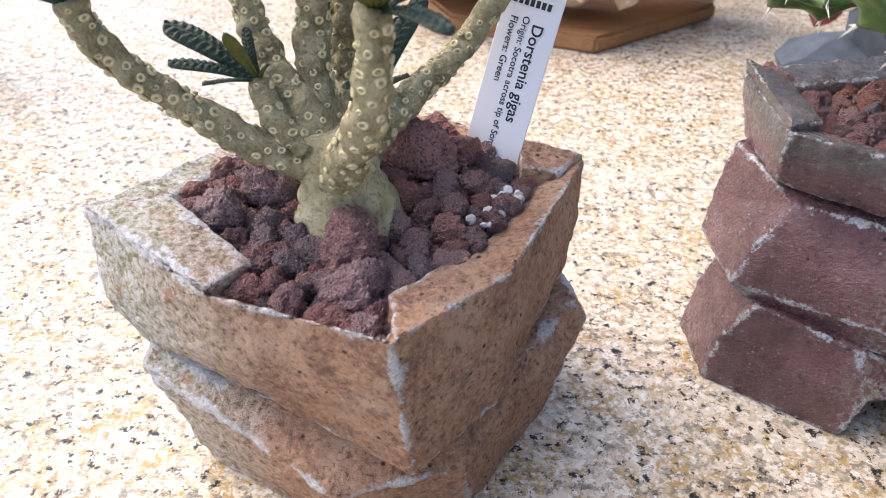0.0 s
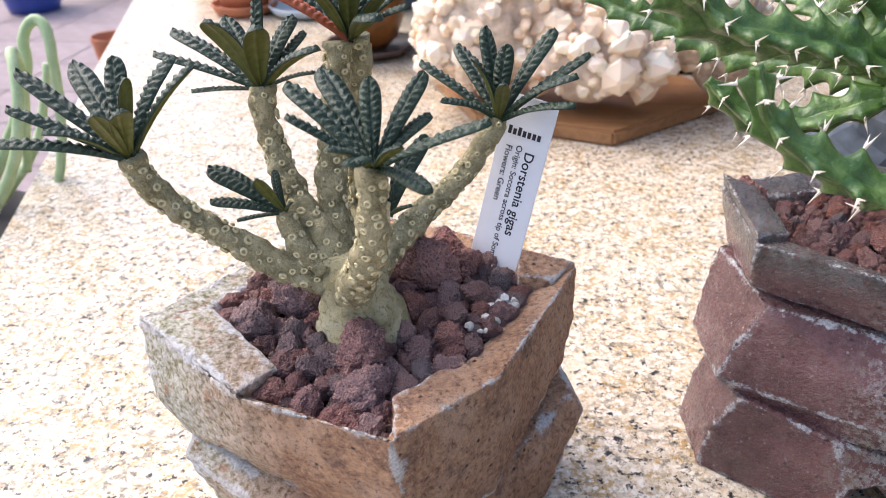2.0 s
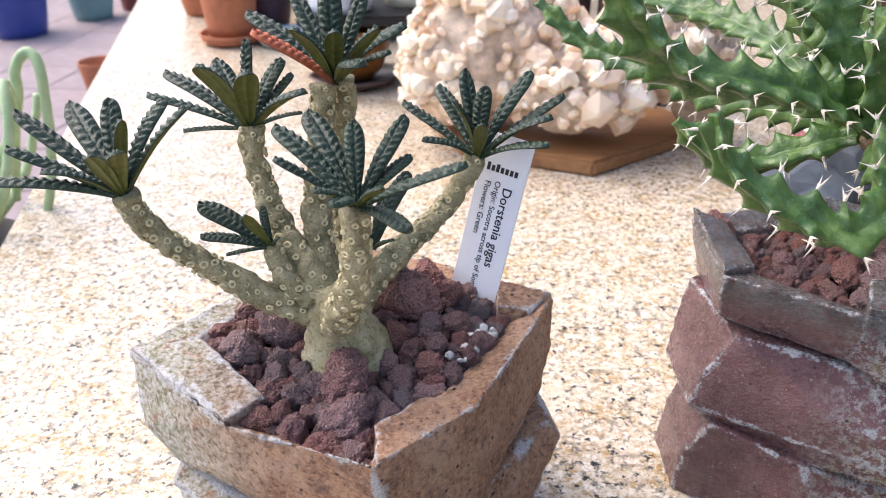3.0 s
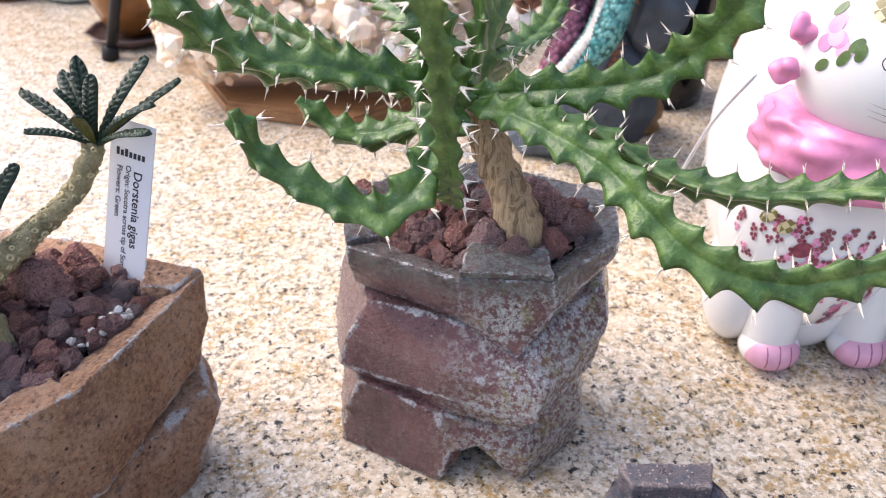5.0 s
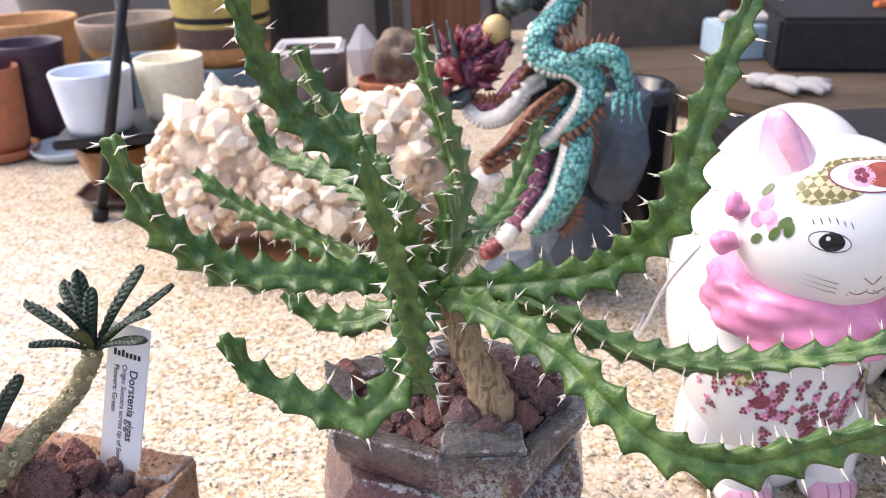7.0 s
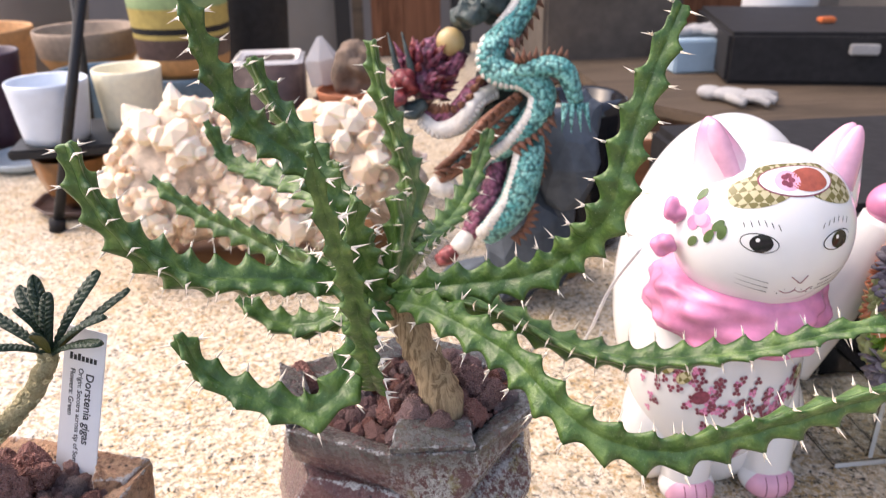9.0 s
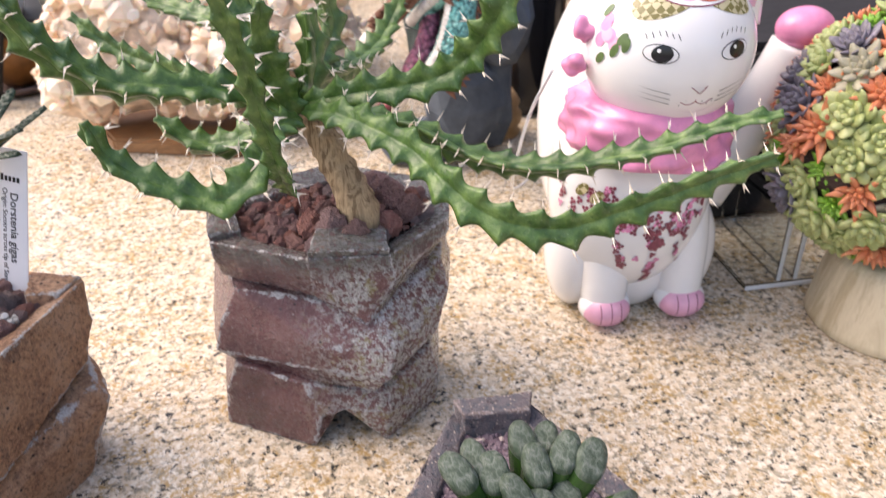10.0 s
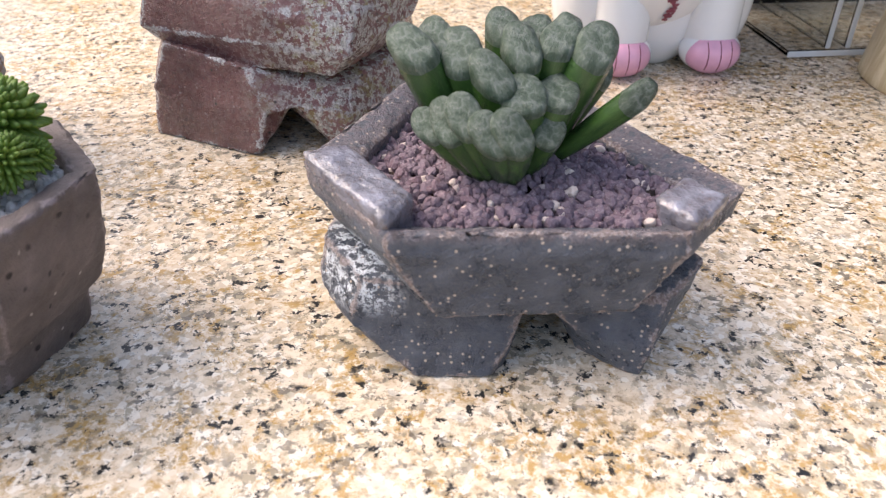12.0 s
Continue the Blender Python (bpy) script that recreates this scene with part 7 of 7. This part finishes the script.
loft(bm, [[(0.036, 0.83, 0.0), (0.104, 0.83, 0.0), (0.104, 0.90, 0.0), (0.036, 0.90, 0.0)], [(0.032, 0.826, 0.147), (0.108, 0.826, 0.147), (0.108, 0.904, 0.147), (0.032, 0.904, 0.147)], [(0.042, 0.836, 0.146), (0.098, 0.836, 0.146), (0.098, 0.894, 0.146), (0.042, 0.894, 0.146)], [(0.046, 0.84, 0.09), (0.094, 0.84, 0.09), (0.094, 0.89, 0.09), (0.046, 0.89, 0.09)]])
bmesh.ops.bevel(bm, geom=bm.edges[:], offset=0.004, segments=2, affect="EDGES")
for f in bm.faces:
    f.material_index = 1 if f.calc_center_median().z > 0.135 else 0
tagged(part("square_pot", bm, [UMBER_POT, CLEAR_QUARTZ]), "square brown pot with a thick white glazed rim", "pot", "pots at the back")
bm = rounded_box((0.115, 0.76, 0.0), (0.205, 0.86, 0.104), 0.004)
tagged(part("wooden_block", bm, DARK_WOOD, smooth=False), "dark wooden block behind the crystal cluster", "block")
vessel("clay_saucer", (0.156, 0.805, 0.104), [(0.026, 0.0), (0.032, 0.004), (0.035, 0.015)], TERRACOTTA, "terracotta saucer holding a brown rock", "saucer")
bm = bmesh.new()
blob(bm, (0, 0, 0), (0.024, 0.020, 0.030), None, 0, 4, 0.012, 2, 70)
rk = tagged(part("brown_stone", bm, BROWN_ROCK), "pitted brown stone sitting in a terracotta saucer", "rock")
rk.location = (0.165, 0.805, 0.138)
q = tagged(new("quartz_point", crystal_mesh(9, 1.3)), "single milky quartz point standing behind a saucer", "mineral")
q.data.materials[0] = CLEAR_QUARTZ
q.matrix_world = Matrix.LocRotScale((0.130, 0.83, 0.136), Euler((0.1, -0.10, 0.4)), Vector((0.0185, 0.012, 0.027)))
for n, (x, w, mat, name, h) in enumerate(((0.235, 0.065, PLANK_WOOD, "red-brown", 1.2), (0.305, 0.075, PLANK_WOOD, "red-brown", 1.3), (0.175, 0.022, BENCH_WOOD, "weathered", 1.25), (0.145, 0.03, IRON, "black metal", 1.3), (0.385, 0.04, IRON, "black metal", 1.3))):
    bm = rounded_box((x - w / 2, 1.62, 0.0), (x + w / 2, 1.645, h - 0.6), 0.002)
    tagged(part("upright_board", bm, mat, smooth=False), name + " board leaning upright at the back of the counter", "board", "upright boards")
bm = rounded_box((-0.02, 1.66, 0.0), (0.14, 1.68, 0.7), 0.003)
tagged(part("room_divider", bm, WALL_PAINT, smooth=False), "plain grey panel standing at the back of the counter", "panel")

# ---- workbench ----
BENCH = thing("workbench", (0.75, 1.05, 0.0), "weathered wooden bench with a dark front, standing on the counter", "bench")
bm = bmesh.new()
bt = [(-0.235, -0.02), (-0.03, -0.29), (0.34, -0.29), (0.34, 0.62), (-0.235, 0.62)]
loft(bm, [[(x, y, 0.026) for x, y in bt], [(x, y, 0.042) for x, y in bt]])
bmesh.ops.bevel(bm, geom=bm.edges[:], offset=0.003, segments=2, affect="EDGES")
part("top", bm, BENCH_WOOD, BENCH, smooth=False)
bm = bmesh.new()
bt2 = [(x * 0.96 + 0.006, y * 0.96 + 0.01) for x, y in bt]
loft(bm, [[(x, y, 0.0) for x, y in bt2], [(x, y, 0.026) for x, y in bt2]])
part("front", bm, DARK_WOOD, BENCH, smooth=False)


def glove(at, turn, seed):
    rnd = random.Random(seed)
    bm = bmesh.new()
    blob(bm, (0, 0, 0.010), (0.030, 0.022, 0.010), None, 0, 3, 0.003, seed, 60)
    blob(bm, (-0.032, 0.002, 0.010), (0.020, 0.017, 0.010), None, 0, 3, 0.003, seed, 60)
    for k in range(4):
        y = -0.016 + 0.011 * k
        tube(bm, curve_points([(0.018, y, 0.011), (0.042, y * 1.5 + rnd.uniform(-0.004, 0.004), 0.012), (0.066 - 0.006 * abs(k - 1.5), y * 1.9 + rnd.uniform(-0.006, 0.006), 0.007)], 0.004), lambda f: 0.0062 - 0.0015 * f, 12, 0, 0.001)
    tube(bm, curve_points([(-0.002, -0.018, 0.010), (0.014, -0.036, 0.010), (0.026, -0.040, 0.008)], 0.004), lambda f: 0.0065, 12, 0, 0.001)
    ob = tagged(part("work_glove", bm, GLOVE), "limp grey knitted work glove lying on the bench", "glove", "work gloves")
    ob.matrix_world = Matrix.Translation(at) @ Matrix.Rotation(turn, 4, "Z") @ Matrix.Scale(0.9, 4)


glove((0.665, 0.98, 0.042), -0.6, 3)
glove((0.705, 1.20, 0.093), 0.2, 5)
bm = rounded_box((0.655, 1.16, 0.042), (0.765, 1.25, 0.093), 0.003)
tagged(part("card_box", bm, BOX_BLUE, smooth=False), "pale blue cardboard box on the bench", "box")
CASE = thing("tool_case", (0.90, 1.16, 0.042), "black plastic tool case on the bench", "case")
bm = rounded_box((-0.175, -0.13, 0.0), (0.20, 0.16, 0.075), 0.006, Matrix.Rotation(-0.25, 4, "Z"))
part("body", bm, CHARCOAL, CASE, smooth=False)
bm = rounded_box((-0.01, -0.137, 0.045), (0.03, -0.128, 0.060), 0.002, Matrix.Rotation(-0.25, 4, "Z"))
part("catch", bm, GLOVE, CASE, "grey catch", smooth=False)
TUB = thing("lidded_tub", (0.955, 1.42, 0.042), "white plastic tub with a blue lid on the bench", "tub")
bm = bmesh.new()
lathe(bm, [(0.060, 0.0), (0.064, 0.004), (0.068, 0.115), (0.066, 0.120)], 40)
part("body", bm, PLASTIC_WHITE, TUB)
bm = bmesh.new()
lathe(bm, [(0.070, 0.112), (0.072, 0.114), (0.072, 0.140), (0.069, 0.143)], 40)
part("lid", bm, PLASTIC_BLUE, TUB, "blue screw lid")
bm = rounded_box((0.86, 1.12, 0.118), (0.885, 1.135, 0.126), 0.002)
tagged(part("orange_clip", bm, ORANGE_BIT, smooth=False), "small orange plastic clip on a black tool case", "clip")
bm = rounded_box((0.48, 1.30, 0.0), (0.72, 1.55, 0.16), 0.006)
tagged(part("cardboard_carton", bm, DUSTY_CARD, smooth=False), "brown cardboard carton behind the bench", "box")
bm = rounded_box((0.78, 1.66, 0.0), (1.08, 1.74, 0.30), 0.005)
tagged(part("cardboard_carton", bm, PLANK_WOOD, smooth=False), "tall brown carton behind the bench", "box")

# ---- left of the counter ----
PL = Vector((-0.400, 0.470, -0.9))
SPAG = thing("stalk_plant", PL, "celadon-green looping stalks in a tall dark planter beside the counter", "potted plant")
bm = bmesh.new()
lathe(bm, [(0.055, 0.0), (0.060, 0.01), (0.075, 0.84), (0.078, 0.86), (0.072, 0.862), (0.068, 0.84), (0.03, 0.83)], 44)
part("planter", bm, CHARCOAL, SPAG, "tall dark planter")
STALKS = [
    [(-0.37, 0.44, -0.06), (-0.300, 0.44, 0.02), (-0.283, 0.450, 0.070), (-0.292, 0.470, 0.098), (-0.305, 0.490, 0.070), (-0.330, 0.50, 0.0)],
    [(-0.38, 0.47, -0.06), (-0.312, 0.495, 0.060), (-0.302, 0.500, 0.100), (-0.292, 0.505, 0.110), (-0.284, 0.500, 0.095), (-0.288, 0.490, 0.030), (-0.31, 0.48, -0.04)],
    [(-0.38, 0.43, -0.06), (-0.330, 0.420, -0.01), (-0.300, 0.400, 0.030), (-0.310, 0.395, 0.060), (-0.335, 0.40, 0.045)],
    [(-0.39, 0.49, -0.06), (-0.345, 0.530, 0.00), (-0.330, 0.545, 0.045), (-0.325, 0.550, 0.066)],
    [(-0.39, 0.44, -0.06), (-0.345, 0.440, 0.02), (-0.330, 0.450, 0.075), (-0.345, 0.470, 0.085), (-0.37, 0.48, 0.04)],
]
for n, c in enumerate(STALKS):
    bm = bmesh.new()
    tube(bm, curve_points(shift(c, PL), 0.004), lambda f: 0.0042 - 0.0010 * f, 14, 0, 0.0006, n)
    part("stalk", bm, STALK, SPAG)
vessel("terracotta_pot", (-0.435, 1.16, 0.0), cup(0.034, 0.050, 0.075), TERRACOTTA, "terracotta pot at the far end of the counter")
vessel("cobalt_planter", (-3.20, 4.70, -0.9), cup(0.15, 0.21, 0.36), COBALT, "cobalt blue glazed planter on the patio", group="pots on the patio")
vessel("green_planter", (-2.98, 5.20, -0.9), cup(0.12, 0.17, 0.32), TEAL, "sea green glazed planter on the patio", group="pots on the patio")
vessel("red_planter", (-2.80, 5.55, -0.9), cup(0.13, 0.17, 0.32), SCALE_RED, "dark red glazed planter on the patio", group="pots on the patio")
vessel("terracotta_planter", (-2.05, 3.55, -0.9), cup(0.07, 0.095, 0.16), TERRACOTTA, "small terracotta planter on the patio", group="pots on the patio")

# ---- pavers ----
bm = rounded_box((-0.196, -0.196, 0.0), (0.196, 0.196, 0.004), 0.002, None, 1)
PAVE = mesh_of(bm, PAVER, False)
for i in range(14):
    for j in range(20):
        ob = part("paver", PAVE, parent=ground)
        ob.location = (-5.4 + 0.4 * i, 0.6 + 0.4 * j, -0.904)
